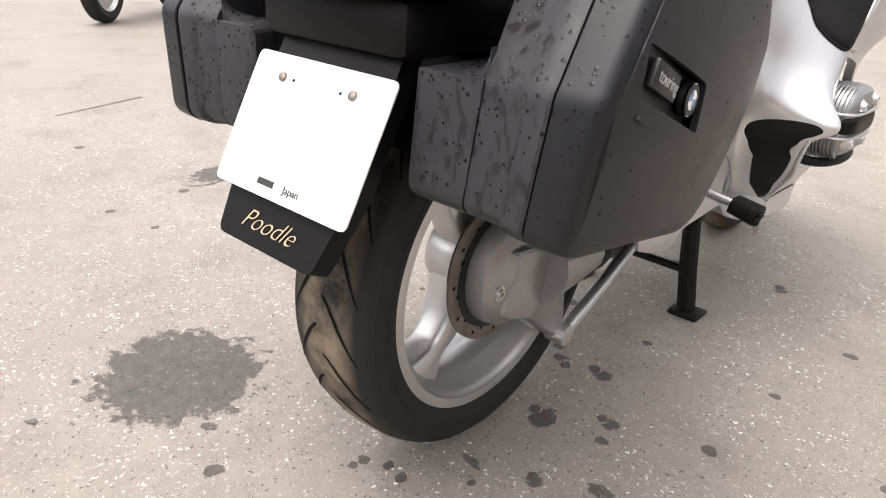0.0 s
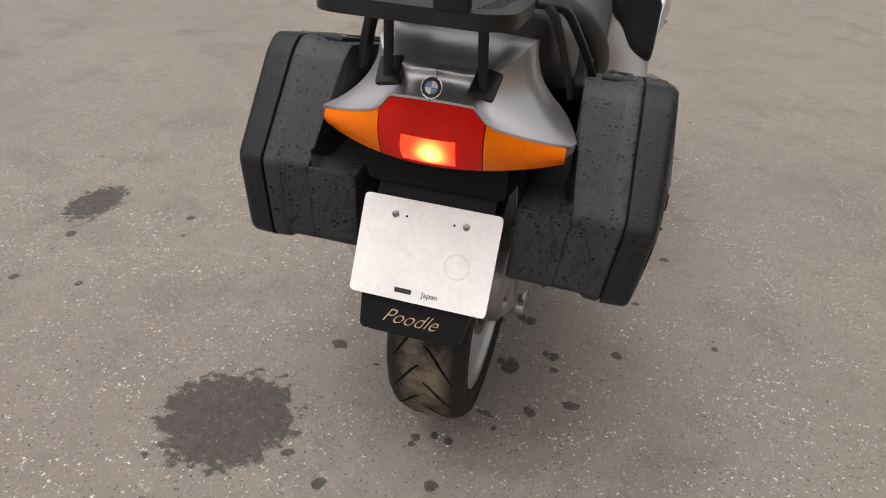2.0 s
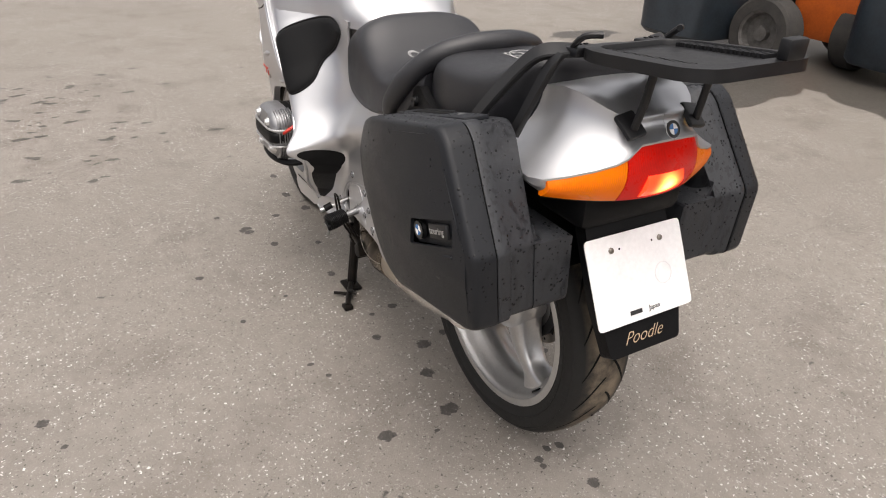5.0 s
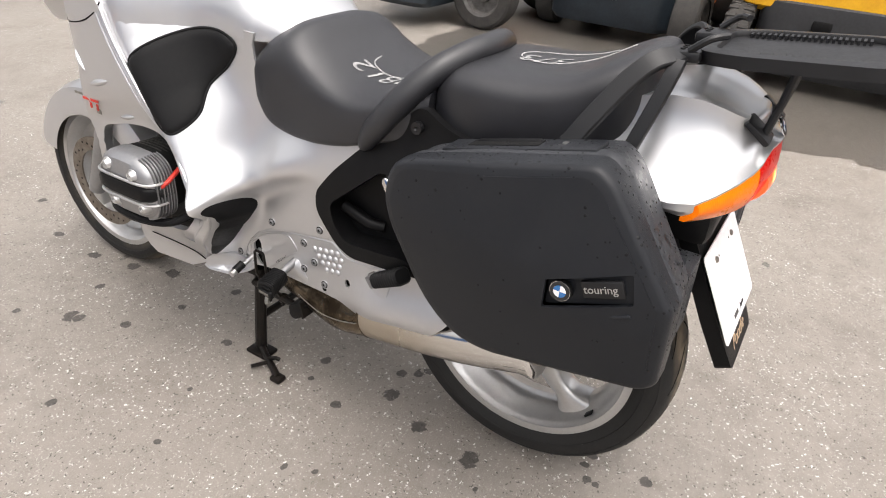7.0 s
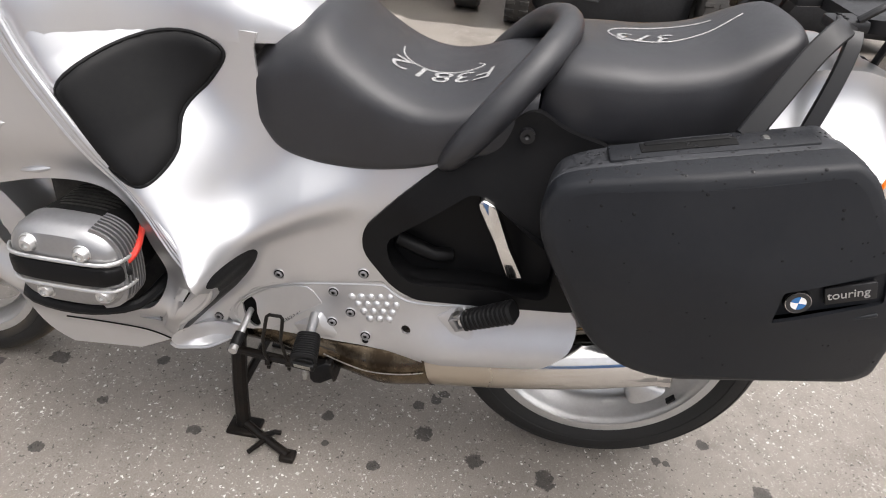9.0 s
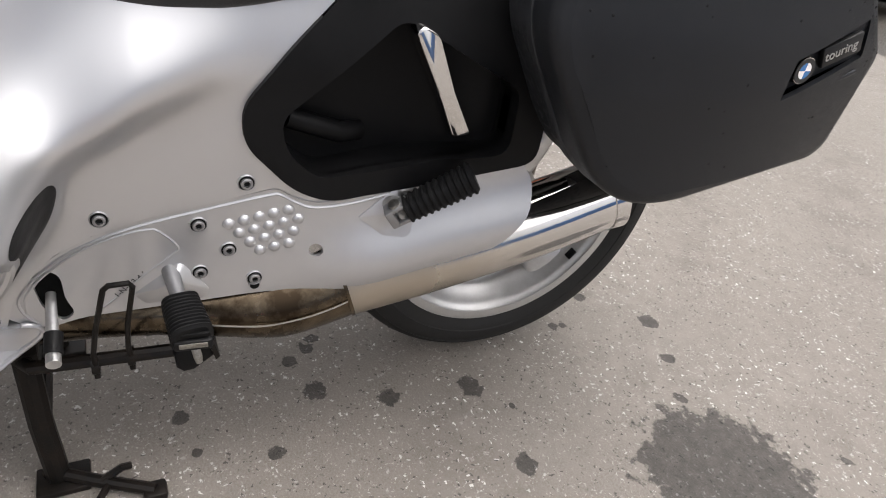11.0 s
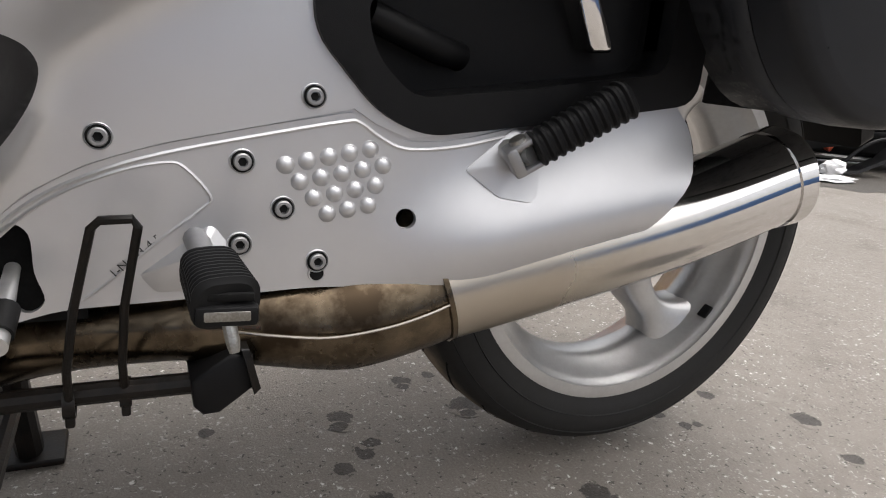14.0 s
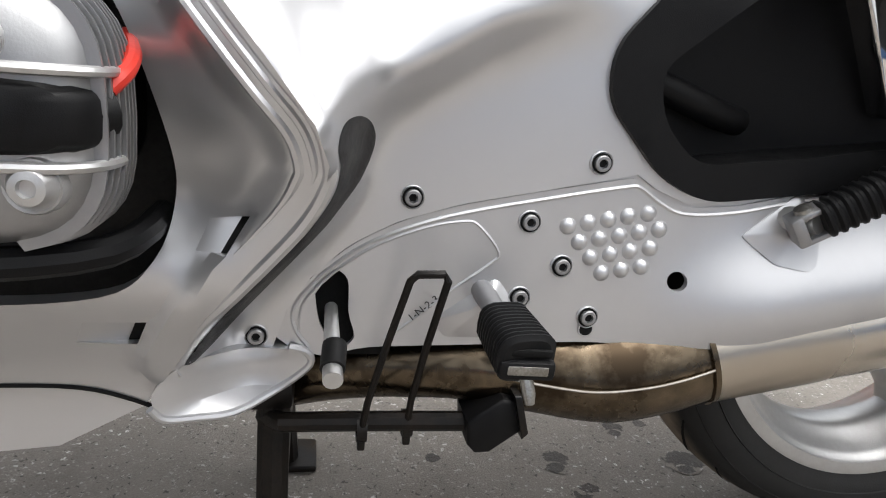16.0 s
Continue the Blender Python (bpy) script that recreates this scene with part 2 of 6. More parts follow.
def thing(name, label, category, group="", kind=""):
    return tagged(new(name), label, category, group, kind)


def recalc(bm):
    bmesh.ops.recalc_face_normals(bm, faces=bm.faces)
    return bm


def loft(rings, cap=True, closed=True, bm=None, loop=False):
    """Skin a list of rings with the same number of points."""
    bm = bm or bmesh.new()
    vs = [[bm.verts.new(p) for p in r] for r in rings]
    n = len(rings[0])
    m = len(vs)
    for i in range(m if loop else m - 1):
        a, b = vs[i], vs[(i + 1) % m]
        for j in range(n if closed else n - 1):
            k = (j + 1) % n
            bm.faces.new((a[j], a[k], b[k], b[j]))
    if cap and closed and not loop:
        bm.faces.new(vs[0][::-1])
        bm.faces.new(vs[-1])
    return recalc(bm)


def smooth_path(pts, n=6):
    """Catmull-Rom points through pts."""
    out = []
    P = [Vector(p) for p in pts]
    for i in range(len(P) - 1):
        p0, p1, p2, p3 = P[max(i - 1, 0)], P[i], P[i + 1], P[min(i + 2, len(P) - 1)]
        for k in range(n):
            t = k / n
            out.append(0.5 * ((2 * p1) + (p2 - p0) * t + (2 * p0 - 5 * p1 + 4 * p2 - p3) * t * t + (3 * p1 - p0 - 3 * p2 + p3) * t ** 3))
    return out + [P[-1]]


def tube(pts, r, seg=12, smooth=0, bm=None, flat=1.0, cap=True):
    """A round (or flattened) bar along pts; r may be one radius or one for each point."""
    P = smooth_path(pts, smooth) if smooth else [Vector(p) for p in pts]
    n = len(P)
    R = [r] * n if not isinstance(r, (list, tuple)) else [r[min(int(i * len(r) / n), len(r) - 1)] if len(r) != n else r[i] for i in range(n)]
    if isinstance(r, (list, tuple)) and len(r) != n:
        R = list(np.interp(np.linspace(0, 1, n), np.linspace(0, 1, len(r)), r))
    rings, side = [], None
    for i, p in enumerate(P):
        d = (P[min(i + 1, n - 1)] - P[max(i - 1, 0)]).normalized()
        if side is None:
            side = d.cross(Vector((0, 0, 1)) if abs(d.z) < 0.9 else Vector((0, 1, 0))).normalized()
        else:
            side = (side - d * side.dot(d)).normalized()
        up = side.cross(d)
        rings.append([p + (side * math.cos(a) + up * math.sin(a) * flat) * R[i] for a in [2 * math.pi * k / seg for k in range(seg)]])
    return loft(rings, cap, bm=bm)


def lathe(profile, centre=(0, 0, 0), axis="x", seg=64, closed=False, bm=None):
    """Turn a list of (along, radius) round the axis."""
    rings = []
    c = Vector(centre)
    for k in range(seg):
        a = 2 * math.pi * k / seg
        ring = []
        for u, r in profile:
            v = Vector((u, r * math.cos(a), r * math.sin(a)))
            if axis == "z":
                v = Vector((r * math.cos(a), r * math.sin(a), u))
            elif axis == "y":
                v = Vector((r * math.cos(a), u, r * math.sin(a)))
            ring.append(c + v)
        rings.append(ring)
    return loft(rings, False, closed, bm=bm, loop=True)


def merge(bm, d=1e-4):
    bmesh.ops.remove_doubles(bm, verts=bm.verts, dist=d)
    return recalc(bm)


def block(c, size, bevel=0.005, rot=None, bm=None, seg=2):
    """A box with rounded edges round the centre c."""
    b2 = bmesh.new()
    bmesh.ops.create_cube(b2, size=1, matrix=Matrix.Diagonal((*size, 1)))
    if bevel:
        bmesh.ops.bevel(b2, geom=b2.edges[:], offset=bevel, segments=seg, affect="EDGES", profile=0.5)
    m = Matrix.Translation(c) @ (rot or Matrix.Identity(4))
    bmesh.ops.transform(b2, matrix=m, verts=b2.verts)
    if bm is None:
        return b2
    me = bpy.data.meshes.new("tmp")
    b2.to_mesh(me)
    b2.free()
    bm.from_mesh(me)
    bpy.data.meshes.remove(me)
    return bm


def rounded(poly, r=0.01, n=4):
    """A closed 2D outline with its corners rounded."""
    out = []
    m = len(poly)
    for i in range(m):
        a, b, c = (Vector(poly[(i + k - 1) % m]) for k in range(3))
        u, v = a - b, c - b
        q = min(r, 0.45 * u.length, 0.45 * v.length)
        p0, p2 = b + u.normalized() * q, b + v.normalized() * q
        for k in range(n + 1):
            t = k / n
            out.append(tuple(p0 * (1 - t) ** 2 + b * 2 * t * (1 - t) + p2 * t * t))
    return out


def curve2(pts, n=5, closed=True):
    """A smooth closed 2D outline through pts."""
    m = len(pts)
    out = []
    for i in range(m):
        p0, p1, p2, p3 = (Vector(pts[(i + k - 1) % m]) for k in range(4))
        for k in range(n):
            t = k / n
            out.append(tuple(0.5 * ((2 * p1) + (p2 - p0) * t + (2 * p0 - 5 * p1 + 4 * p2 - p3) * t * t + (3 * p1 - p0 - 3 * p2 + p3) * t ** 3)))
    return out


def inside(p, poly):
    x, y = p
    c = False
    for (x1, y1), (x2, y2) in zip(poly, poly[1:] + poly[:1]):
        if (y1 > y) != (y2 > y) and x < (x2 - x1) * (y - y1) / (y2 - y1) + x1:
            c = not c
    return c


def sheet(outline, depth, step=0.012, holes=(), thick=0.004, turn=0.0):
    """A thin curved panel over an outline in (y, z): depth(y, z) gives x on the left side (negative). The rim is turned in."""
    loops = [[tuple(p) for p in outline]] + [[tuple(p) for p in h] for h in holes]
    verts, edges = [], []
    for lp in loops:
        dense = []
        for p, q in zip(lp, lp[1:] + lp[:1]):
            k = max(1, int(math.dist(p, q) / step))
            dense += [(p[0] + (q[0] - p[0]) * i / k, p[1] + (q[1] - p[1]) * i / k) for i in range(k)]
        o = len(verts)
        verts += dense
        edges += [(o + i, o + (i + 1) % len(dense)) for i in range(len(dense))]
    lo = np.min(np.array(loops[0]), axis=0)
    hi = np.max(np.array(loops[0]), axis=0)
    rim = np.array(verts)
    for i, a in enumerate(np.arange(lo[0], hi[0], step)):
        for b in np.arange(lo[1], hi[1], step * 0.9):
            p = (a + (0.5 * step if int(round((b - lo[1]) / (step * 0.9))) % 2 else 0), b)
            if inside(p, loops[0]) and not any(inside(p, h) for h in loops[1:]) and np.min(np.hypot(rim[:, 0] - p[0], rim[:, 1] - p[1])) > step * 0.5:
                verts.append(p)
    co, _, fa, _, _, _ = delaunay_2d_cdt([Vector(v) for v in verts], edges, [], 0, 1e-6)
    bm = bmesh.new()
    vs = [bm.verts.new((depth(c.x, c.y), c.x, c.y)) for c in co]
    for f in fa:
        c = sum((co[i] for i in f), Vector((0, 0))) / len(f)
        if inside(c, loops[0]) and not any(inside(c, h) for h in loops[1:]):
            bm.faces.new([vs[i] for i in f])
    bmesh.ops.delete(bm, geom=[v for v in bm.verts if not v.link_faces], context="VERTS")
    bmesh.ops.recalc_face_normals(bm, faces=bm.faces)
    if sum(f.normal.x for f in bm.faces) > 0:
        bmesh.ops.reverse_faces(bm, faces=bm.faces)
    if thick:
        edge = [e for e in bm.edges if e.is_boundary]
        r = bmesh.ops.extrude_edge_only(bm, edges=edge)
        for v in [g for g in r["geom"] if isinstance(g, bmesh.types.BMVert)]:
            v.co.x += thick
    return bm


def slab(outline, x0, x1, bevel=0.003, shape=None, rim=0.97):
    """A solid plate over an outline in (y, z) from x0 to x1, its outer edge (x1) rounded; shape(y, z) is added to x."""
    c = Vector((sum(p[0] for p in outline) / len(outline), sum(p[1] for p in outline) / len(outline)))
    s = 1 if x1 > x0 else -1
    rows = [(x0, 0.0), (x1 - s * bevel, 0.0), (x1 - s * bevel * 0.35, bevel * 0.35), (x1, bevel)]
    rings = []
    for x, inset in rows:
        ring = []
        for p in outline:
            d = Vector(p) - c
            q = c + d * max(0.0, 1 - inset / max(d.length, 1e-6))
            ring.append((x + (shape(q.x, q.y) if shape else 0), q.x, q.y))
        rings.append(ring)
    return loft(rings)


def pillow(outline, depth, high, soft, step=0.008):
    """A raised pad over a curved panel: depth(y, z) is the panel's x (negative), high its rise, soft the width of its rounded rim."""
    pts = [tuple(p) for p in outline]

    def x(y, z):
        d = min(spread([a, b], (y, z)) for a, b in zip(pts, pts[1:] + pts[:1]))
        t = min(1.0, d / soft)
        return depth(y, z) - high * math.sqrt(max(0.0, 1 - (1 - t) ** 2)) - 0.0005
    return sheet(pts, x, step, thick=0.012)


def mirrored(bm):
    b = bm.copy()
    bmesh.ops.scale(b, vec=(-1, 1, 1), verts=b.verts)
    bmesh.ops.reverse_faces(b, faces=b.faces)
    return b


def both(name, bm, mat, parent, label=""):
    """The same part on the left side and, turned over, on the right."""
    r = mirrored(bm)
    return part(name, bm, mat, parent, label), part(name, r, mat, parent, label)


def spread(poly, p):
    """Distance from p to an open line."""
    best = 9.0
    q = Vector(p)
    for a, b in zip(poly, poly[1:]):
        a, b = Vector(a), Vector(b)
        t = max(0.0, min(1.0, (q - a).dot(b - a) / (b - a).length_squared))
        best = min(best, (a + (b - a) * t - q).length)
    return best


def bump(x, c, w):
    return math.exp(-((x - c) / w) ** 2)


def step01(x, a, b):
    t = max(0.0, min(1.0, (x - a) / (b - a)))
    return t * t * (3 - 2 * t)


def joined(bms):
    """Several flat patches as one mesh."""
    out = bmesh.new()
    for b in bms:
        me = bpy.data.meshes.new("tmp")
        b.to_mesh(me)
        b.free()
        out.from_mesh(me)
        bpy.data.meshes.remove(me)
    return out

# ---- ground ----
def ground_material(name, shade=1.0, rough=0.65, soft=0.0):
    """Worn concrete; shade below one for wet, oily or truck-shaded ground."""
    m = bpy.data.materials.new(name)
    m.use_nodes = True
    nt = m.node_tree
    b = nt.nodes["Principled BSDF"]
    tc = node(nt, "ShaderNodeTexCoord")
    big = node(nt, "ShaderNodeTexNoise", Scale=0.9, Detail=5.0, Roughness=0.6)
    mid = node(nt, "ShaderNodeTexNoise", Scale=16.0, Detail=10.0, Roughness=0.75)
    fine = node(nt, "ShaderNodeTexNoise", Scale=260.0, Detail=4.0, Roughness=0.7)
    chips = node(nt, "ShaderNodeTexVoronoi", Scale=110.0)
    pits = node(nt, "ShaderNodeTexVoronoi", Scale=130.0)
    pick = node(nt, "ShaderNodeTexNoise", Scale=4.0, Detail=3.0)
    wob = node(nt, "ShaderNodeTexNoise", Scale=55.0, Detail=4.0, Roughness=0.65)
    nt.links.new(tc.outputs["Object"], wob.inputs["Vector"])
    warp = node(nt, "ShaderNodeMix")
    warp.data_type = "VECTOR"
    warp.inputs[0].default_value = 0.030
    nt.links.new(tc.outputs["Object"], warp.inputs[4])
    nt.links.new(wob.outputs["Color"], warp.inputs[5])
    for n in (big, mid, fine, pick):
        nt.links.new(tc.outputs["Object"], n.inputs["Vector"])
    for n in (chips, pits):
        nt.links.new(warp.outputs[1], n.inputs["Vector"])

    def mix(fac, a, c):
        x = node(nt, "ShaderNodeMix")
        x.data_type = "RGBA"
        for sock, v in ((x.inputs[0], fac), (x.inputs[6], a), (x.inputs[7], c)):
            if hasattr(v, "links"):
                nt.links.new(v, sock)
            else:
                sock.default_value = v
        return x.outputs[2]

    def span(v, lo, hi):
        r = node(nt, "ShaderNodeMapRange")
        r.inputs[1].default_value, r.inputs[2].default_value = lo, hi
        nt.links.new(v, r.inputs[0])
        return r.outputs[0]

    base = mix(span(big.outputs["Fac"], 0.35, 0.65), (0.172, 0.152, 0.131, 1), (0.240, 0.217, 0.192, 1))
    base = mix(span(mid.outputs["Fac"], 0.40, 0.68), base, (0.153, 0.136, 0.117, 1))
    base = mix(span(fine.outputs["Fac"], 0.42, 0.62), base, (0.228, 0.206, 0.182, 1))
    # broad brown-grey smudges left by traffic and weather
    smear = node(nt, "ShaderNodeTexNoise", Scale=2.6, Detail=9.0, Roughness=0.68)
    nt.links.new(tc.outputs["Object"], smear.inputs["Vector"])
    half = node(nt, "ShaderNodeMath")
    half.operation = "MULTIPLY"
    half.inputs[1].default_value = 0.55
    nt.links.new(span(smear.outputs["Fac"], 0.52, 0.68), half.inputs[0])
    base = mix(half.outputs[0], base, (0.112, 0.096, 0.080, 1))
    # pale stone chips and dark pits, each cell by its own chance
    sep = node(nt, "ShaderNodeSeparateColor")
    nt.links.new(chips.outputs["Color"], sep.inputs[0])
    near = span(chips.outputs["Distance"], 0.36, 0.25)
    chance = span(sep.outputs[0], 0.78, 0.88)
    mul = node(nt, "ShaderNodeMath")
    mul.operation = "MULTIPLY"
    nt.links.new(near, mul.inputs[0])
    nt.links.new(chance, mul.inputs[1])
    some = node(nt, "ShaderNodeMath")
    some.operation = "MULTIPLY"
    nt.links.new(mul.outputs[0], some.inputs[0])
    nt.links.new(span(pick.outputs["Fac"], 0.38, 0.56), some.inputs[1])
    base = mix(some.outputs[0], base, (0.64, 0.62, 0.59, 1))
    # a finer sprinkling of small grit
    grit = node(nt, "ShaderNodeTexVoronoi", Scale=210.0)
    nt.links.new(warp.outputs[1], grit.inputs["Vector"])
    sep3 = node(nt, "ShaderNodeSeparateColor")
    nt.links.new(grit.outputs["Color"], sep3.inputs[0])
    mul3 = node(nt, "ShaderNodeMath")
    mul3.operation = "MULTIPLY"
    nt.links.new(span(grit.outputs["Distance"], 0.46, 0.28), mul3.inputs[0])
    nt.links.new(span(sep3.outputs[2], 0.76, 0.94), mul3.inputs[1])
    base = mix(mul3.outputs[0], base, (0.37, 0.345, 0.315, 1))
    sep2 = node(nt, "ShaderNodeSeparateColor")
    nt.links.new(pits.outputs["Color"], sep2.inputs[0])
    mul2 = node(nt, "ShaderNodeMath")
    mul2.operation = "MULTIPLY"
    nt.links.new(span(pits.outputs["Distance"], 0.38, 0.25), mul2.inputs[0])
    nt.links.new(span(sep2.outputs[1], 0.80, 0.86), mul2.inputs[1])
    base = mix(mul2.outputs[0], base, (0.065, 0.058, 0.050, 1))
    if shade != 1.0:
        dk = node(nt, "ShaderNodeVectorMath")
        dk.operation = "SCALE"
        blot = node(nt, "ShaderNodeTexNoise", Scale=38.0, Detail=8.0, Roughness=0.7)
        nt.links.new(tc.outputs["Object"], blot.inputs["Vector"])
        dry = node(nt, "ShaderNodeMapRange")
        dry.inputs[1].default_value, dry.inputs[2].default_value = 0.38, 0.66
        dry.inputs[3].default_value, dry.inputs[4].default_value = shade * 0.85, min(0.95, shade * 1.40)
        nt.links.new(blot.outputs["Fac"], dry.inputs[0])
        depth = dry.outputs[0]
        if soft:
            # the mark thins out towards a ragged edge
            flat = node(nt, "ShaderNodeVectorMath")
            flat.operation = "MULTIPLY_ADD"
            flat.inputs[1].default_value, flat.inputs[2].default_value = (1, 1, 0), (-0.5, -0.5, 0)
            nt.links.new(tc.outputs["Generated"], flat.inputs[0])
            far = node(nt, "ShaderNodeVectorMath")
            far.operation = "LENGTH"
            nt.links.new(flat.outputs[0], far.inputs[0])
            rag = node(nt, "ShaderNodeTexNoise", Scale=soft, Detail=6.0, Roughness=0.6)
            nt.links.new(tc.outputs["Object"], rag.inputs["Vector"])
            wave = node(nt, "ShaderNodeMath")
            wave.operation = "MULTIPLY_ADD"
            wave.inputs[1].default_value = 0.62
            nt.links.new(rag.outputs["Fac"], wave.inputs[0])
            nt.links.new(far.outputs["Value"], wave.inputs[2])
            thin = node(nt, "ShaderNodeMapRange")
            thin.inputs[1].default_value, thin.inputs[2].default_value = 0.695, 0.645
            nt.links.new(wave.outputs[0], thin.inputs[0])
            blend = node(nt, "ShaderNodeMix")
            blend.inputs[2].default_value = 1.0
            nt.links.new(thin.outputs[0], blend.inputs[0])
            nt.links.new(depth, blend.inputs[3])
            depth = blend.outputs[0]
        nt.links.new(depth, dk.inputs[3])
        nt.links.new(base, dk.inputs[0])
        base = dk.outputs[0]
    nt.links.new(base, b.inputs["Base Color"])
    b.inputs["Roughness"].default_value = rough
    bp = node(nt, "ShaderNodeBump", Strength=0.8, Distance=0.003)
    nt.links.new(fine.outputs["Fac"], bp.inputs["Height"])
    nt.links.new(bp.outputs["Normal"], b.inputs["Normal"])
    return m


GROUND = ground_material("worn_concrete")
WET = ground_material("wet_concrete", 0.37, 0.55)
FAINT = ground_material("drying_concrete", 0.76, 0.6)
OIL = ground_material("oil_spotted_concrete", 0.25, 0.65, 55.0)
STREAK = ground_material("soaked_streak", 0.27, 0.6)
STAIN = ground_material("stained_concrete", 0.27, 0.62, 28.0)
DAMP = ground_material("damp_concrete", 0.58, 0.55)
# wet ground, its colour darkened further for the forklifts' shadow
WETSHADE = ground_material("soaked_shaded_concrete", 0.36, 0.38)
bm = bmesh.new()
bmesh.ops.create_grid(bm, x_segments=40, y_segments=40, size=300)
tagged(finish("ground", bm, GROUND), "worn beige-grey concrete yard with pale stone chips", "ground", kind="structure")


WALL = material("weathered_render", (0.30, 0.28, 0.25), 0.85, 0.0, (0.22, 0.205, 0.18), 0.35, bump=0.2, bump_scale=20)
CLADDING = material("blue_wall_paint", (0.10, 0.20, 0.42), 0.6, 0.0, (0.08, 0.165, 0.36), 0.6, bump=0.1, bump_scale=12)
for k, (x, y, w, d_, h) in enumerate(((-15, 2, 0.4, 40, 2.6), (16, 2, 0.4, 40, 4.5), (0.5, 22, 30.6, 0.4, 4.5), (0.5, -18, 30.6, 0.4, 4.5))):
    tagged(finish("wall_%d" % (k + 1), block((x, y, h / 2), (w, d_, h), 0.02), CLADDING if k == 0 else WALL), "plain blue painted wall closing the yard" if k == 0 else "plain weathered wall closing the yard", "wall", kind="structure")


# ---- motorcycle ----
bike = thing("motorcycle", "silver touring motorcycle with black panniers on its centre stand", "motorcycle")
AXLE = 0.363          # height of the rear axle
FRONT = (1.515, 0.300)  # front axle


def wheel(name, c, r_tyre, w_tyre, r_rim, spokes, start, parent, grooves):
    """Tyre with tread grooves, cast rim with a turned lip, spokes and a hub."""
    root = new(name)
    root.parent = parent
    cy, cz = c
    hw, h = w_tyre / 2, r_tyre - r_rim
    wall = [(0.84, -0.14), (0.885, 0.02), (0.965, 0.20), (1.0, 0.40), (0.975, 0.60), (0.885, 0.775), (0.71, 0.885), (0.46, 0.955), (0.20, 0.99), (0.0, 1.0)]
    half = [(p.x, p.y) for p in smooth_path([(u * hw, r_rim + v * h, 0) for u, v in wall], 3)]
    prof = [(-u, r) for u, r in half] + half[-2::-1]
    tyre = part("tyre", lathe(prof, (0, cy, cz), seg=112), RUBBER, root)
    for s in (-1, 1):
        for v, u in ((0.30, 0.9905), (0.66, 0.952)):
            part("sidewall_ring", lathe([(s * u * hw, r_rim + (v - 0.016) * h), (s * (u * hw + 0.0016), r_rim + v * h), (s * (u - 0.004) * hw, r_rim + (v + 0.016) * h)], (0, cy, cz), seg=112), RUBBER, tyre)
    # curved tread grooves, laid just proud of the rubber
    if grooves:
        bm = bmesh.new()
        n = 22
        us, rs = [p[0] for p in half[::-1]], [p[1] for p in half[::-1]]
        for k in range(n):
            for side in (-1, 1):
                a0 = 2 * math.pi * (k + (0.5 if side > 0 else 0)) / n
                pl, pr = [], []
                for q in range(9):
                    t = q / 8
                    u = (0.05 + 0.80 * t) * hw
                    a = a0 + 0.34 * (t ** 1.3)
                    r = float(np.interp(u, us, rs)) + 0.0012
                    da = 0.017 * math.sin(math.pi * min(1, 0.12 + 0.86 * t)) + 0.001
                    for lst, aa in ((pl, a - da), (pr, a + da)):
                        lst.append(bm.verts.new((side * u, cy + r * math.cos(aa), cz + r * math.sin(aa))))
                for q in range(8):
                    bm.faces.new((pl[q], pl[q + 1], pr[q + 1], pr[q]))
        part("tread_grooves", recalc(bm), GROOVE, tyre)["kind"] = "stuff"
    xr = w_tyre * 0.440
    side = [(xr - 0.010, -0.006), (xr - 0.002, 0.0010), (xr, -0.0005), (xr + 0.0005, -0.0080), (xr - 0.0005, -0.0175), (xr - 0.006, -0.0195), (xr - 0.010, -0.0235), (xr - 0.018, -0.0270), (xr - 0.026, -0.0305), (xr - 0.034, -0.0345), (xr - 0.041, -0.0390), (xr - 0.047, -0.0430), (0.022, -0.047), (0.012, -0.050)]
    rim = part("rim", lathe([(-u, r_rim + v) for u, v in side] + [(u, r_rim + v) for u, v in side[::-1]], (0, cy, cz), seg=112), ALLOY, root, "silver cast rim with a turned lip")
    for k in range(spokes):
        a = radians(start + 360 / spokes * k)
        d = Vector((0, math.cos(a), math.sin(a)))
        e = Vector((0, -math.sin(a), math.cos(a)))
        rings = []
        for t in np.linspace(0, 1, 13):
            r = 0.055 + t * (r_rim - 0.033 - 0.055)
            half_w = 0.021 + 0.014 * (1 - t) ** 2 + 0.040 * max(0, t - 0.66) ** 1.6 * 6.5
            th = 0.026 + 0.016 * (1 - t) + 0.016 * max(0, t - 0.72) * 3.2
            o = Vector((0, cy, cz)) + d * r + e * (0.022 * math.sin(math.pi * t))
            pts = []
            for q in range(20):
                b = 2 * math.pi * q / 20
                cx, sy = math.cos(b), math.sin(b)
                pts.append(o + e * half_w * math.copysign(abs(cx) ** 0.55, cx) + Vector((th * math.copysign(abs(sy) ** 0.55, sy), 0, 0)))
            rings.append(pts)
        part("spoke", loft(rings), ALLOY, root)
    part("hub", lathe([(-0.07, 0.0), (-0.07, 0.030), (-0.05, 0.058), (-0.035, 0.066), (0.035, 0.066), (0.05, 0.058), (0.07, 0.030), (0.07, 0.0)], (0, cy, cz), seg=40), ALLOY, root)
    if grooves:
        for a in (219,):
            d = Vector((0, math.cos(radians(a)), math.sin(radians(a))))
            p = Vector((-xr + 0.018, cy, cz)) + d * (r_rim - 0.0305)
            part("balance_weight", block(p, (0.016, 0.005, 0.022), 0.0015, Matrix.Rotation(radians(a), 4, "X")), PAD, rim, "small black balance weight")
    return root


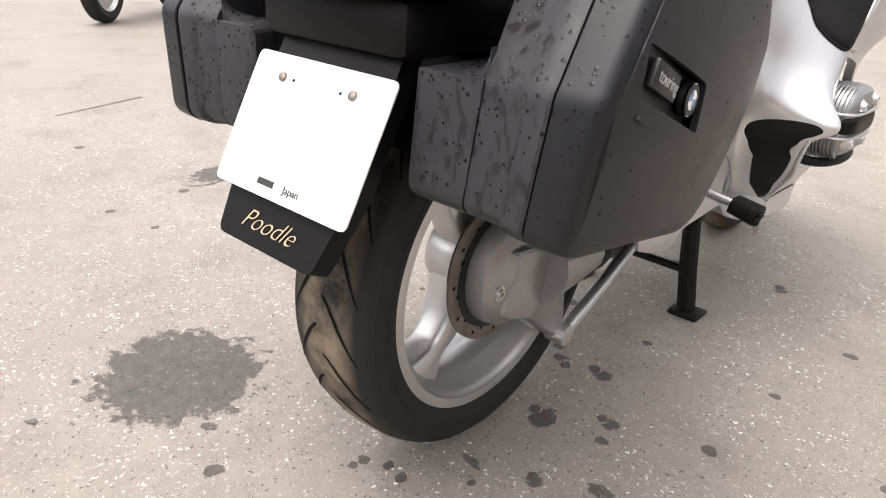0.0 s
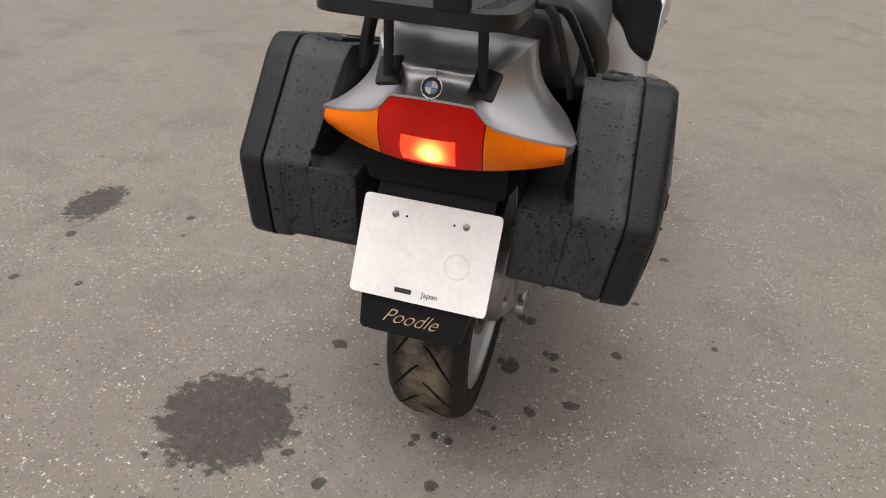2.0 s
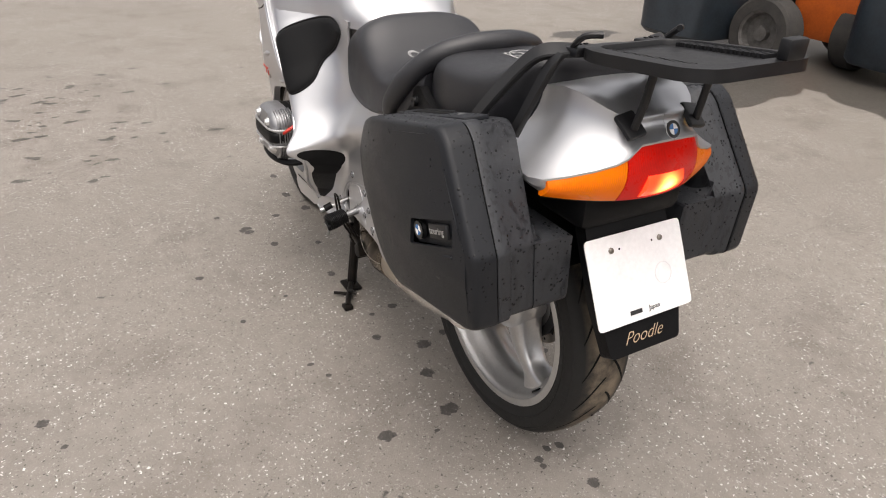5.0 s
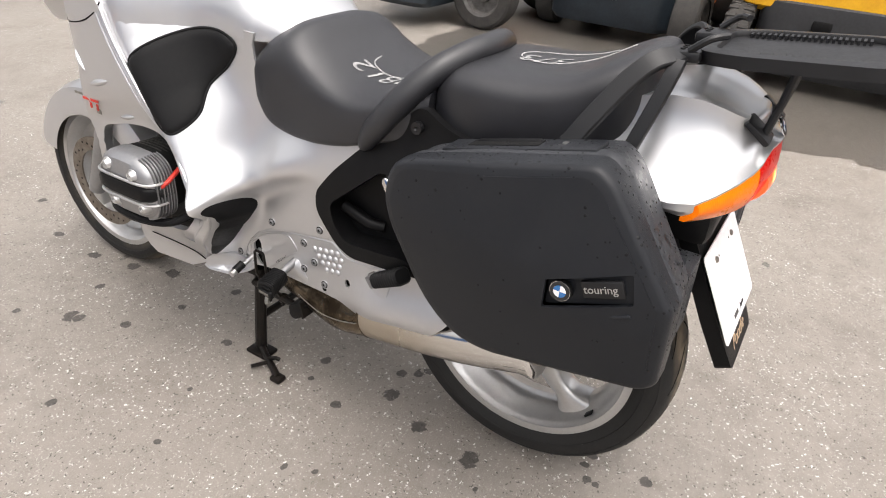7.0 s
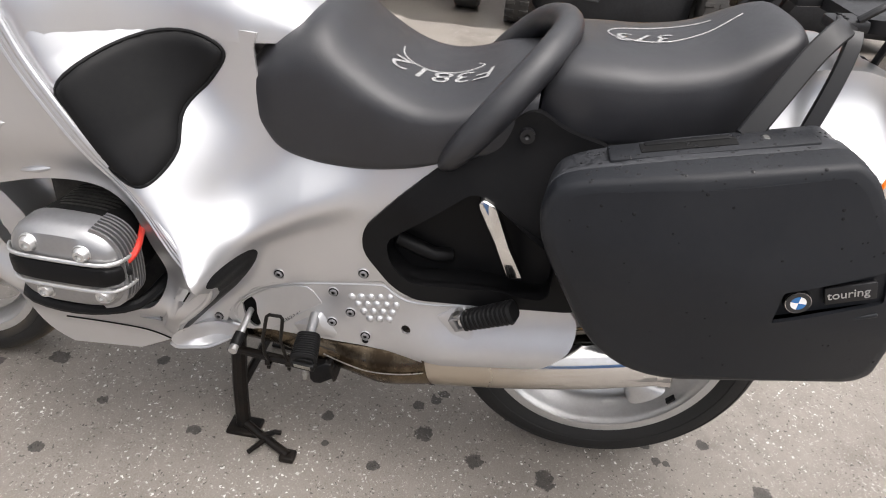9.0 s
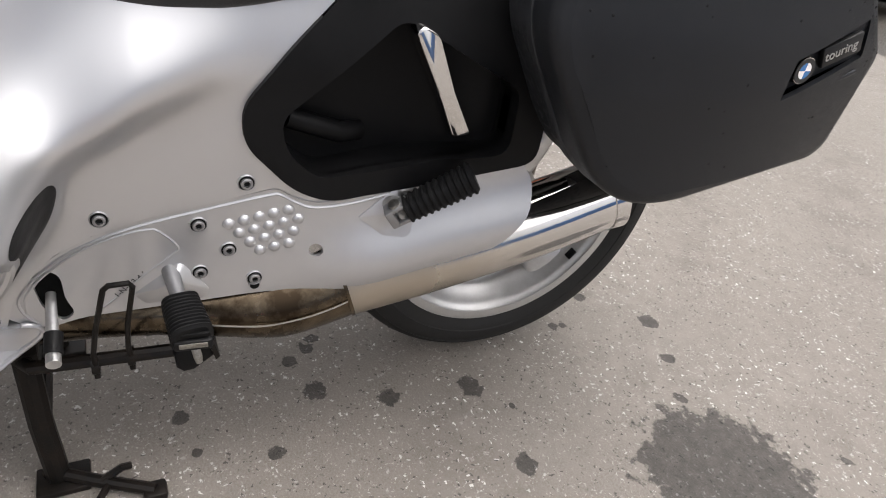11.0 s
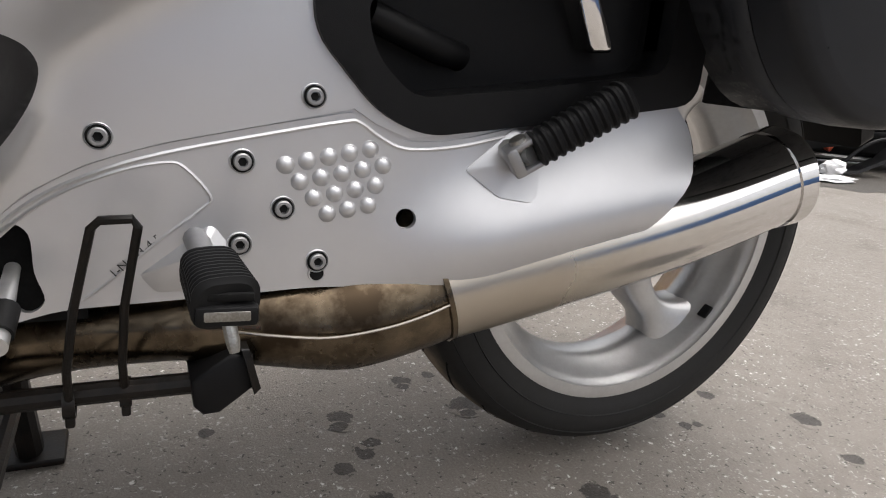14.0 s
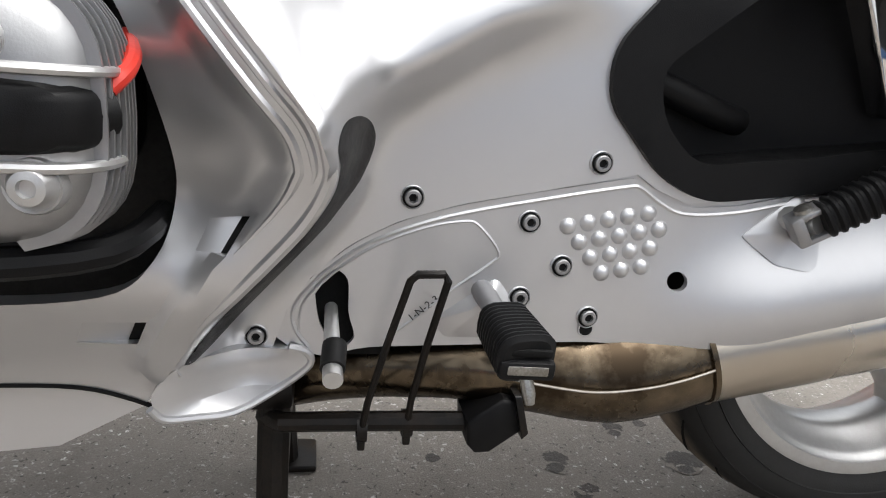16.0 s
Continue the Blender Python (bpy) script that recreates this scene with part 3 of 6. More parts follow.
rear_wheel = wheel("rear_wheel", (-0.010, AXLE), 0.338, 0.170, 0.2585, 3, 230, bike, True)
front_wheel = wheel("front_wheel", FRONT, 0.304, 0.124, 0.236, 3, 200, bike, False)


def brake_disc(c, x, r, parent):
    bm = lathe([(x - 0.0025, r), (x + 0.0025, r), (x + 0.0025, r - 0.045), (x - 0.0025, r - 0.045)], (0, *c), seg=64, closed=True)
    d = part("brake_disc", bm, DISC, parent, "slotted steel brake disc")
    hole = bmesh.new()
    for k in range(36):
        a = 2 * math.pi * k / 36
        rr = r - 0.012 - 0.010 * (k % 3)
        for s in (-1, 1):
            ring = [hole.verts.new((x + s * 0.0032, c[0] + rr * math.cos(a) + 0.004 * math.cos(b), c[1] + rr * math.sin(a) + 0.004 * math.sin(b))) for b in np.linspace(0, 2 * math.pi, 9)[:-1]]
            hole.faces.new(ring)
    part("drill_holes", recalc(hole), DARK, d)["kind"] = "stuff"
    return d


brake_disc((0, AXLE), 0.062, 0.138, rear_wheel)
for s in (-1, 1):
    brake_disc(FRONT, s * 0.075, 0.152, front_wheel)

# -- side body: half-width as a function of length and height --
BEAD = [(1.045, 1.02), (1.008, 0.95), (0.978, 0.88), (0.898, 0.752), (0.837, 0.675), (0.804, 0.632), (0.769, 0.590), (0.742, 0.558), (0.732, 0.530), (0.734, 0.510), (0.752, 0.477), (0.799, 0.420), (0.823, 0.390), (0.848, 0.346)]
RIDGE = [(0.525, 0.668), (0.60, 0.640), (0.68, 0.590), (0.745, 0.545)]


def edge_width(z):
    return 0.322 - 0.020 * step01(z, 0.56, 0.80) - 0.027 * step01(0.59 - z, 0.0, 0.14) - 0.080 * step01(0.48 - z, 0.0, 0.19)


def half_width(y, z):
    base = 0.164 + 0.09 * (0.79 - y) * (1 if y < 0.79 else 0.5)
    up = step01(z, 0.50, 0.78)
    d = spread(BEAD, (y, z))
    front = y > np.interp(z, [p[1] for p in BEAD[::-1]], [p[0] for p in BEAD[::-1]])
    w = 0.026 + 0.074 * up
    high = (0.150 - 0.015 * up) * (1.0 if front else math.exp(-(d / w) ** 2))
    # below the knee the wall runs steeply from the fairing edge to the flat cover
    low = (edge_width(z) - 0.007 - base) * (1.0 - 0.16 * step01(d, 0.0, 0.012) if front else math.exp(-(d / 0.024) ** 2))
    s = step01(z, 0.495, 0.605)
    flare = high * s + low * (1 - s)
    # shelf above the ridge, hollow under it
    zr = np.interp(y, [p[0] for p in RIDGE], [p[1] for p in RIDGE])
    fade = step01(y, 0.46, 0.64) * (1 - step01(y, 0.74, 0.80))
    dz = z - zr
    shelf = 0.040 * fade * (math.exp(-(dz / 0.070) ** 2) if dz > 0 else math.exp(-(dz / 0.028) ** 2))
    top = -0.02 * step01(z, 0.66, 0.80) * (1 - step01(y, 0.55, 0.75))
    return base + flare + shelf + top


def left(y, z):
    return -half_width(y, z)


# silver side cover behind the fairing edge, with the slot of the small pad
body_outline = BEAD[1:] + [(0.862, 0.318), (0.862, 0.298), (0.83, 0.305), (0.775, 0.333), (0.763, 0.370), (0.742, 0.403), (0.709, 0.436), (0.665, 0.461), (0.610, 0.480), (0.527, 0.499),
                           (0.449, 0.5175), (0.428, 0.5045), (0.398, 0.4935), (0.330, 0.502), (0.330, 0.514), (0.405, 0.510), (0.440, 0.548), (0.462, 0.60), (0.450, 0.67), (0.335, 0.785), (0.36, 0.79), (0.58, 0.762), (0.635, 0.785), (0.67, 0.84), (0.681, 0.885), (0.683, 0.915), (0.677, 0.938), (0.80, 0.945)]
for s, bm in zip("lr", (lambda b: (b, mirrored(b)))(sheet(body_outline, left, 0.0058, thick=0.006))):
    part("side_cover", bm, SILVER, bike, "silver painted side cover with moulded ridge")

# tank cover: the roof over the side covers, from the seat to the screen
rings = []
for y in np.linspace(0.585, 1.16, 24):
    w = half_width(min(y, 1.0), 0.93) + 0.0015
    if y < 0.70:
        w = np.interp(y, [0.585, 0.70], [0.120, w])
    zt = np.interp(y, [0.585, 0.61, 0.65, 0.70, 0.80, 0.95, 1.16], [0.945, 0.968, 1.000, 1.032, 1.072, 1.09, 1.10])
    zs = 0.94
    ring = []
    for k in range(25):
        a = math.pi * k / 24
        c, sn = math.cos(a), math.sin(a)
        ring.append((-w * math.copysign(abs(c) ** 0.55, c), y, zs - 0.02 + (zt - zs + 0.02) * sn ** 0.75))
    rings.append(ring)
part("tank_cover", loft(rings, closed=False), SILVER, bike, "silver tank cover")

# knee pad and small teardrop pad
knee = curve2([(0.949, 0.851), (0.906, 0.897), (0.845, 0.923), (0.780, 0.926), (0.733, 0.903), (0.754, 0.858), (0.795, 0.808), (0.797, 0.748), (0.821, 0.710), (0.848, 0.705), (0.888, 0.738), (0.930, 0.802)])
rim = [(left(y, z) - 0.0012, y, z) for y, z in knee]
both("pad_rim", tube(rim + rim[:1], 0.0032, 8, cap=False), PAD, bike)
both("knee_pad", pillow(knee, left, 0.010, 0.022), PAD, bike, "black rubber knee pad")
drop = curve2([(0.691, 0.530), (0.695, 0.548), (0.708, 0.558), (0.722, 0.557), (0.727, 0.543), (0.724, 0.520), (0.733, 0.490), (0.765, 0.448), (0.808, 0.395), (0.836, 0.354), (0.845, 0.336), (0.838, 0.337), (0.812, 0.364), (0.765, 0.418), (0.728, 0.463), (0.702, 0.500)])
both("teardrop_pad", pillow(drop, left, 0.006, 0.010, 0.005), PAD, bike, "small black rubber pad")

# front fairing ahead of the edge bead, with the cylinder opening
opening = curve2([(0.842, 0.492), (0.845, 0.535), (0.864, 0.598), (0.888, 0.640), (0.93, 0.668), (1.00, 0.672), (1.09, 0.655), (1.16, 0.62), (1.16, 0.50), (1.10, 0.42), (1.00, 0.405), (0.895, 0.414), (0.855, 0.445)])


def fairing(y, z):
    d = spread(BEAD, (y, z))
    w = 0.322 - 0.020 * step01(z, 0.56, 0.80)
    # the band along the edge stands proud of the flank
    w -= 0.012 * step01(d, 0.024, 0.034)
    w -= 0.027 * step01(0.59 - z, 0.0, 0.14) + 0.080 * step01(0.48 - z, 0.0, 0.19) + 0.17 * step01(y, 1.12, 1.45)
    o = min(math.dist((y, z), q) for q in opening)
    w -= 0.045 * math.exp(-(o / 0.060) ** 2) * step01(z, 0.41, 0.50)
    return -w


VENTS = ([(0.827, 0.452), (0.817, 0.476), (0.786, 0.483), (0.803, 0.453)], [(0.922, 0.366), (0.912, 0.388), (0.866, 0.389), (0.877, 0.364)])
fair_outline = BEAD + [(0.88, 0.295), (0.95, 0.258), (1.10, 0.245), (1.22, 0.31), (1.24, 0.45), (1.20, 0.58), (1.22, 0.66), (1.31, 0.76), (1.36, 0.84), (1.36, 1.02), (1.20, 1.10)]
both("front_fairing", sheet(fair_outline, fairing, 0.010, holes=[opening, *VENTS], thick=0.022), SILVER, bike, "silver front fairing with cylinder opening")
# rolled edge along the fairing
for off, r, last in ((0.0, 0.0055, None), (0.010, 0.0036, 46), (0.0205, 0.0042, 52)):
    line = []
    pts = smooth_path([(0, y, z) for y, z in BEAD[1:]], 5)
    for i, p in enumerate(pts):
        a, b = pts[max(0, i - 1)], pts[min(len(pts) - 1, i + 1)]
        t = (b - a).normalized()
        q = p + Vector((0, -t.z, t.y)) * off
        line.append((fairing(q.y, q.z) + 0.002, q.y, q.z))
    line = line[:last]
    both("edge_rib", tube(line, [r * min(1.0, 0.15 + (len(line) - 1 - i) / 12) for i in range(len(line))], 8), SILVER, bike)
rings = []
for y, w, z0, z1 in ((1.10, 0.285, 0.95, 1.13), (1.25, 0.25, 0.92, 1.15), (1.40, 0.20, 0.86, 1.12), (1.55, 0.13, 0.80, 1.02), (1.66, 0.05, 0.78, 0.90)):
    rings.append([(w * math.cos(a), y, (z0 + z1) / 2 + (z1 - z0) / 2 * math.sin(a)) for a in [2 * math.pi * k / 24 for k in range(24)]])
part("fairing_nose", loft(rings), SILVER, bike, "silver fairing nose with headlamp")

# sunk silver ledge under the seam between side cover and footrest plate
SEAM = [(0.742, 0.335), (0.763, 0.350), (0.763, 0.370), (0.742, 0.403), (0.709, 0.436), (0.665, 0.461), (0.610, 0.480), (0.527, 0.499), (0.449, 0.5165), (0.428, 0.503), (0.398, 0.492), (0.350, 0.496), (0.300, 0.506), (0.240, 0.520)]
ledge = []
for k, p in enumerate(SEAM):
    a, b = Vector(SEAM[max(0, k - 1)]), Vector(SEAM[min(len(SEAM) - 1, k + 1)])
    t = (b - a).normalized()
    nrm = Vector((-t.y, t.x))
    ledge.append([(-(0.1590 + 0.09 * (0.79 - (p[0] + nrm.x * o))), p[0] + nrm.x * o, p[1] + nrm.y * o) for o in (-0.013, 0.0, 0.013)])
ledge = loft(ledge, False, False)
if sum(f.normal.x for f in ledge.faces) > 0:
    bmesh.ops.reverse_faces(ledge, faces=ledge.faces)
both("seam_ledge", ledge, ALU_PAINT, bike)

# -- lower aluminium footrest plate --
plate_outline = rounded([(0.735, 0.322), (0.763, 0.345), (0.764, 0.372), (0.741, 0.404), (0.707, 0.436), (0.663, 0.461), (0.609, 0.479), (0.527, 0.498), (0.447, 0.515), (0.428, 0.501), (0.398, 0.489),
                         (0.349, 0.493), (0.120, 0.552), (0.084, 0.517), (0.088, 0.467), (0.138, 0.409), (0.236, 0.370), (0.334, 0.346), (0.405, 0.349), (0.483, 0.350), (0.532, 0.346), (0.692, 0.336)], 0.02, 3)


def plate_x(y, z):
    base = 0.1615 + 0.09 * (0.79 - y)
    # bulge that covers the silencer
    cz = np.interp(y, [0.08, 0.40], [0.43, 0.36])
    bulge = 0.030 * (1 - step01(y, 0.30, 0.46)) * math.exp(-((z - cz - 0.015) / 0.055) ** 2)
    return -(base + bulge)


slot = curve2([(0.737, 0.405), (0.722, 0.412), (0.708, 0.402), (0.706, 0.37), (0.700, 0.345), (0.715, 0.335), (0.733, 0.36)], 4)
hole = [(0.396 + 0.0095 * math.cos(a), 0.418 + 0.0095 * math.sin(a)) for a in np.linspace(0, 2 * math.pi, 17)[:-1]]
both_plates = sheet(plate_outline, plate_x, 0.011, holes=[slot, hole], thick=0.006)
foot_l, foot_r = both("footrest_plate", both_plates, ALU_PAINT, bike, "satin silver aluminium footrest plate")
both("slot_shadow", block((-0.150, 0.715, 0.375), (0.004, 0.09, 0.11), 0), DARK, bike)
# raised gearshift field
# -- black triangular rear frame cover --
tri = rounded([(0.225, 0.886), (0.339, 0.790), (0.432, 0.698), (0.489, 0.628), (0.488, 0.580), (0.430, 0.516), (0.385, 0.496), (0.249, 0.516), (0.09, 0.543), (0.09, 0.84), (0.17, 0.855)], 0.025, 4)
tri_hole = rounded([(0.446, 0.612), (0.436, 0.566), (0.398, 0.530), (0.281, 0.546), (0.150, 0.572), (0.150, 0.66), (0.30, 0.735)], 0.02, 4)


def tri_x(y, z):
    return -(0.172 + 0.09 * (0.79 - y) - 0.040 * step01(z, 0.66, 0.86))


both("frame_cover", sheet(tri, tri_x, 0.014, holes=[tri_hole], thick=0.02), PLASTIC, bike, "black plastic triangular frame cover")
both("frame_hollow", sheet(tri_hole, lambda y, z: -0.150 - 0.05 * step01(0.30 - y, 0.0, 0.14), 0.02, thick=-0.05), PLASTIC, bike)
both("hollow_tube", tube([(-0.165, 0.43, 0.60), (-0.165, 0.36, 0.575), (-0.15, 0.33, 0.57)], 0.014, 14), PLASTIC, bike)
both("frame_bolt", lathe([(-0.178, 0.0), (-0.178, 0.012), (-0.196, 0.012), (-0.196, 0.005), (-0.192, 0.0)], (0, 0.230, 0.841), seg=18), RACK, bike)
chrome_strip = rounded([(0.292, 0.722), (0.284, 0.732), (0.262, 0.722), (0.225, 0.64), (0.196, 0.586), (0.222, 0.584), (0.25, 0.64)], 0.006, 3)
both("chrome_strap", slab(chrome_strip, -0.195, -0.222, 0.004), CHROME, bike, "chrome strap")


# -- seats --
def seat_loft(stations, n=44):
    """Sections (y, half width, bottom z, top z, squareness, crown)."""
    rings = []
    fine = []
    for i in range(len(stations) - 1):
        q = [np.array(stations[min(len(stations) - 1, max(0, i + k))]) for k in (-1, 0, 1, 2)]
        for t in (0.0, 0.25, 0.5, 0.75):
            fine.append(0.5 * (2 * q[1] + (q[2] - q[0]) * t + (2 * q[0] - 5 * q[1] + 4 * q[2] - q[3]) * t * t + (3 * q[1] - 3 * q[2] + q[3] - q[0]) * t ** 3))
    fine.append(np.array(stations[-1]))
    for y, w, z0, z1, p in fine:
        ring = []
        for k in range(n):
            a = 2 * math.pi * k / n
            c, s = math.cos(a), math.sin(a)
            e = p if s > 0 else 0.42 * p
            ring.append((w * math.copysign(abs(c) ** e, c), y, (z0 + z1) / 2 + (z1 - z0) / 2 * math.copysign(abs(s) ** e, s)))
        rings.append(ring)
    return loft(rings)


driver = seat_loft([(0.7155, 0.120, 0.842, 0.856, 0.85), (0.714, 0.136, 0.830, 0.868, 0.8), (0.708, 0.148, 0.815, 0.880, 0.75), (0.694, 0.162, 0.792, 0.900, 0.7), (0.672, 0.174, 0.764, 0.924, 0.66), (0.64, 0.183, 0.734, 0.950, 0.63), (0.58, 0.188, 0.719, 0.970, 0.6), (0.52, 0.192, 0.724, 0.925, 0.55),
                    (0.46, 0.197, 0.736, 0.888, 0.5), (0.40, 0.200, 0.752, 0.872, 0.5), (0.34, 0.198, 0.774, 0.880, 0.5), (0.28, 0.188, 0.79, 0.905, 0.5), (0.22, 0.17, 0.82, 0.92, 0.5)])
part("driver_seat", driver, SEAT, bike, "black vinyl driver seat with chalk marks", 60)
# bolster arching across behind the driver
bol = [(-0.186, 0.362, 0.778), (-0.196, 0.348, 0.796), (-0.200, 0.322, 0.833), (-0.185, 0.275, 0.895), (-0.140, 0.225, 0.955), (-0.07, 0.195, 0.982), (0, 0.185, 0.988),
       (0.07, 0.195, 0.982), (0.140, 0.225, 0.955), (0.185, 0.275, 0.895), (0.200, 0.322, 0.833), (0.196, 0.348, 0.796), (0.186, 0.362, 0.778)]
part("backrest_bolster", tube([(x, y, z - 0.013) for x, y, z in bol], [0.008, 0.019, 0.025, 0.028, 0.027, 0.026, 0.026, 0.026, 0.027, 0.028, 0.025, 0.019, 0.008], 16, smooth=5), SEAT, bike, "black vinyl bolster behind the driver", 60)
pill = seat_loft([(0.215, 0.150, 0.83, 0.940, 0.55), (0.18, 0.165, 0.82, 0.962, 0.5), (0.12, 0.175, 0.825, 0.968, 0.5), (0.04, 0.175, 0.835, 0.972, 0.5), (-0.04, 0.168, 0.85, 0.990, 0.5),
                  (-0.10, 0.155, 0.87, 1.022, 0.5), (-0.145, 0.140, 0.88, 1.040, 0.5), (-0.170, 0.120, 0.89, 1.030, 0.55), (-0.182, 0.09, 0.90, 1.00, 0.6)])
part("pillion_seat", pill, SEAT, bike, "black vinyl pillion seat with chalk marks", 60)

# -- tail --
LIP = [(0.170, -0.10, 0.850), (0.195, -0.16, 0.848), (0.212, -0.22, 0.847), (0.2205, -0.265, 0.849), (0.2150, -0.303, 0.8565), (0.18, -0.3275, 0.8665), (0.14, -0.350, 0.8785), (0.104, -0.3655, 0.8905), (0.086, -0.372, 0.901), (0.067, -0.3775, 0.9245), (0.034, -0.3835, 0.928), (0.0005, -0.3855, 0.929)]
CROWN = [(0.122, -0.10, 0.950), (0.125, -0.16, 0.978), (0.125, -0.22, 0.991), (0.122, -0.262, 0.991), (0.115, -0.292, 0.984), (0.103, -0.315, 0.975), (0.090, -0.331, 0.968), (0.074, -0.340, 0.964), (0.062, -0.345, 0.962), (0.048, -0.349, 0.960), (0.025, -0.352, 0.959), (0.0005, -0.353, 0.959)]
rings = []
for k, (lo, hi) in enumerate(zip(LIP, CROWN)):
    lo, hi = Vector(lo), Vector(hi)
    half = [lo + Vector((-0.004, 0.006 if k > 4 else 0, -0.006)), lo + Vector((0, 0, -0.004)), lo]
    for q in range(1, 13):
        t = q / 12
        h = 1 - (1 - t) ** 2.2
        p = lo.lerp(hi, h)
        p.z = lo.z + (hi.z - lo.z) * t ** 1.08
        half.append(p)
    dish = 0.005 * step01(-hi.y, 0.20, 0.25) * (1 - step01(-hi.y, 0.318, 0.345))
    top = [Vector((hi.x * c, hi.y, hi.z + 0.006 * (1 - c * c) - (dish if abs(c) < 0.72 else 0))) for c in (0.90, 0.80, 0.66, 0.33, 0.0, -0.33, -0.66, -0.80, -0.90)]
    rings.append(half + top + [Vector((-p.x, p.y, p.z)) for p in half[::-1]])
part("tail_cover", loft(rings, False, False), SILVER, bike, "silver tail cover with a dished top", 50)


# lamp cluster: curved band wrapping the tail
def lamp_band(xs, top, bot, depth=0.02, n=10, bulge=0.0):
    """A lens between x0 and x1; top and bot give z by x."""
    rings = []
    for t in np.linspace(0, 1, n):
        x = xs[0] + (xs[1] - xs[0]) * t
        y = -0.382 + 1.75 * x * x + bulge
        zt, zb = top(x), bot(x)
        ring = [(x, y + 0.012 * (1 - q) if q < 1 else y, zb + (zt - zb) * q) for q in np.linspace(0, 1, 6)]
        rings.append([(p[0], p[1] - 0.012 * math.sin(math.pi * i / 5), p[2]) for i, p in enumerate(ring)] + [(x, y + depth + 0.03, zt), (x, y + depth + 0.03, zb)])
    return loft(rings)


def lamp_bot(x):
    return 0.812 + 0.18 * x * x


def lamp_top(x):
    return float(np.interp(abs(x), [0, 0.064, 0.082, 0.100, 0.216], [0.924, 0.921, 0.900, 0.889, 0.853]))


cluster = part("tail_lamp", lamp_band((-0.085, 0.085), lamp_top, lamp_bot, n=17), RED, bike, "red tail lamp lens, lit")
part("lit_window", lamp_band((-0.044, 0.044), lambda x: 0.868, lambda x: lamp_bot(x) + 0.006, n=7, bulge=-0.0035), LIT, cluster, "glowing clear red window")
for s in (-1, 1):
    part("turn_signal", lamp_band((s * 0.087, s * 0.208), lamp_top, lamp_bot, depth=-0.010, n=10), AMBER, bike, "amber turn signal lens")
part("lamp_seal", lamp_band((-0.206, 0.206), lambda x: lamp_top(x) - 0.004, lambda x: lamp_bot(x) - 0.004, depth=-0.012, n=41, bulge=0.006), PLASTIC, bike)
for s in (-1, 1):
    strips = []
    for x, y, z1, z0 in ((0.203, -0.309, 0.852, 0.830), (0.211, -0.300, 0.852, 0.829), (0.2175, -0.285, 0.850, 0.828), (0.2185, -0.262, 0.848, 0.829), (0.213, -0.235, 0.847, 0.828), (0.204, -0.205, 0.847, 0.838)):
        strips.append([(s * x, y, z1), (s * (x + 0.0005), y, (z0 + z1) / 2), (s * (x - 0.008), y, z0), (s * (x - 0.03), y, z0), (s * (x - 0.03), y, z1)])
    part("tail_corner", loft(strips), SILVER, bike, "silver corner below the tail cover")


def roundel(centre, r, axis_matrix, parent):
    """A small enamel badge: dark ring, blue and white quarters."""
    m = Matrix.Translation(centre) @ axis_matrix

    def disc(r0, r1, a0, a1, h):
        b = bmesh.new()
        n = 16
        lo = []
        for rr, hh in ((r0, 0), (r0, h), (r1, h), (r1, 0)):
            lo.append([(rr * math.cos(a0 + (a1 - a0) * k / n), rr * math.sin(a0 + (a1 - a0) * k / n), hh) for k in range(n + 1)])
        loft(lo, False, False, bm=b)
        bmesh.ops.transform(b, matrix=m, verts=b.verts)
        return recalc(b)
    badge = part("badge", disc(r * 0.0, r, 0, 2 * math.pi, 0.002), CHROME, parent, "round enamel badge")
    part("badge_ring", disc(r * 0.62, r * 0.95, 0, 2 * math.pi, 0.003), INK, badge)
    for k in range(4):
        part("badge_quarter", disc(0.0, r * 0.6, math.pi / 2 * k, math.pi / 2 * (k + 1), 0.003), BLUE if k % 2 else WHITE, badge)
    return badge


roundel((0, -0.377, 0.943), 0.0165, Euler((radians(62), 0, 0)).to_matrix().to_4x4(), bike)

# -- number plate, hanger and mudguard --
TILT_PLATE = Matrix.Rotation(radians(-27.5), 4, "X")


def flat_plate(outline, th, m):
    """A thin plate over an outline in (x, up)."""
    b = loft([[(p[0], 0, p[1]) for p in outline], [(p[0], -th, p[1]) for p in outline]])
    bmesh.ops.transform(b, matrix=m, verts=b.verts)
    return b


pm = Matrix.Translation((0.002, -0.331, 0.722)) @ TILT_PLATE
number_plate = part("number_plate", flat_plate(rounded([(-0.125, 0), (0.125, 0), (0.125, -0.178), (-0.125, -0.178)], 0.010), 0.0025, pm), WHITE, bike, "blank white number plate with rounded corners")
for s in (-1, 1):
    b = lathe([(0, 0.0), (0, 0.0062), (-0.003, 0.0056), (-0.0042, 0.003), (-0.0042, 0.0)], (s * 0.064, -0.0026, -0.029), "y", 14)
    bmesh.ops.transform(b, matrix=pm, verts=b.verts)
    part("plate_bolt", b, DISC, number_plate, "dark steel plate bolt")
for s in (-1, 1):
    b = lathe([(0, 0.0), (0, 0.0022), (-0.0004, 0.0022), (-0.0004, 0.0)], (s * 0.043, -0.0026, -0.030), "y", 10)
    bmesh.ops.transform(b, matrix=pm, verts=b.verts)
    part("plate_hole", b, DARK, number_plate)
ring = lathe([(0, 0.0205), (-0.0005, 0.0208), (-0.0005, 0.0226), (0, 0.0229)], (0.060, -0.0026, -0.100), "y", 36)
bmesh.ops.transform(ring, matrix=pm, verts=ring.verts)
part("plate_stamp", ring, PALE, number_plate, "faint embossed ring")
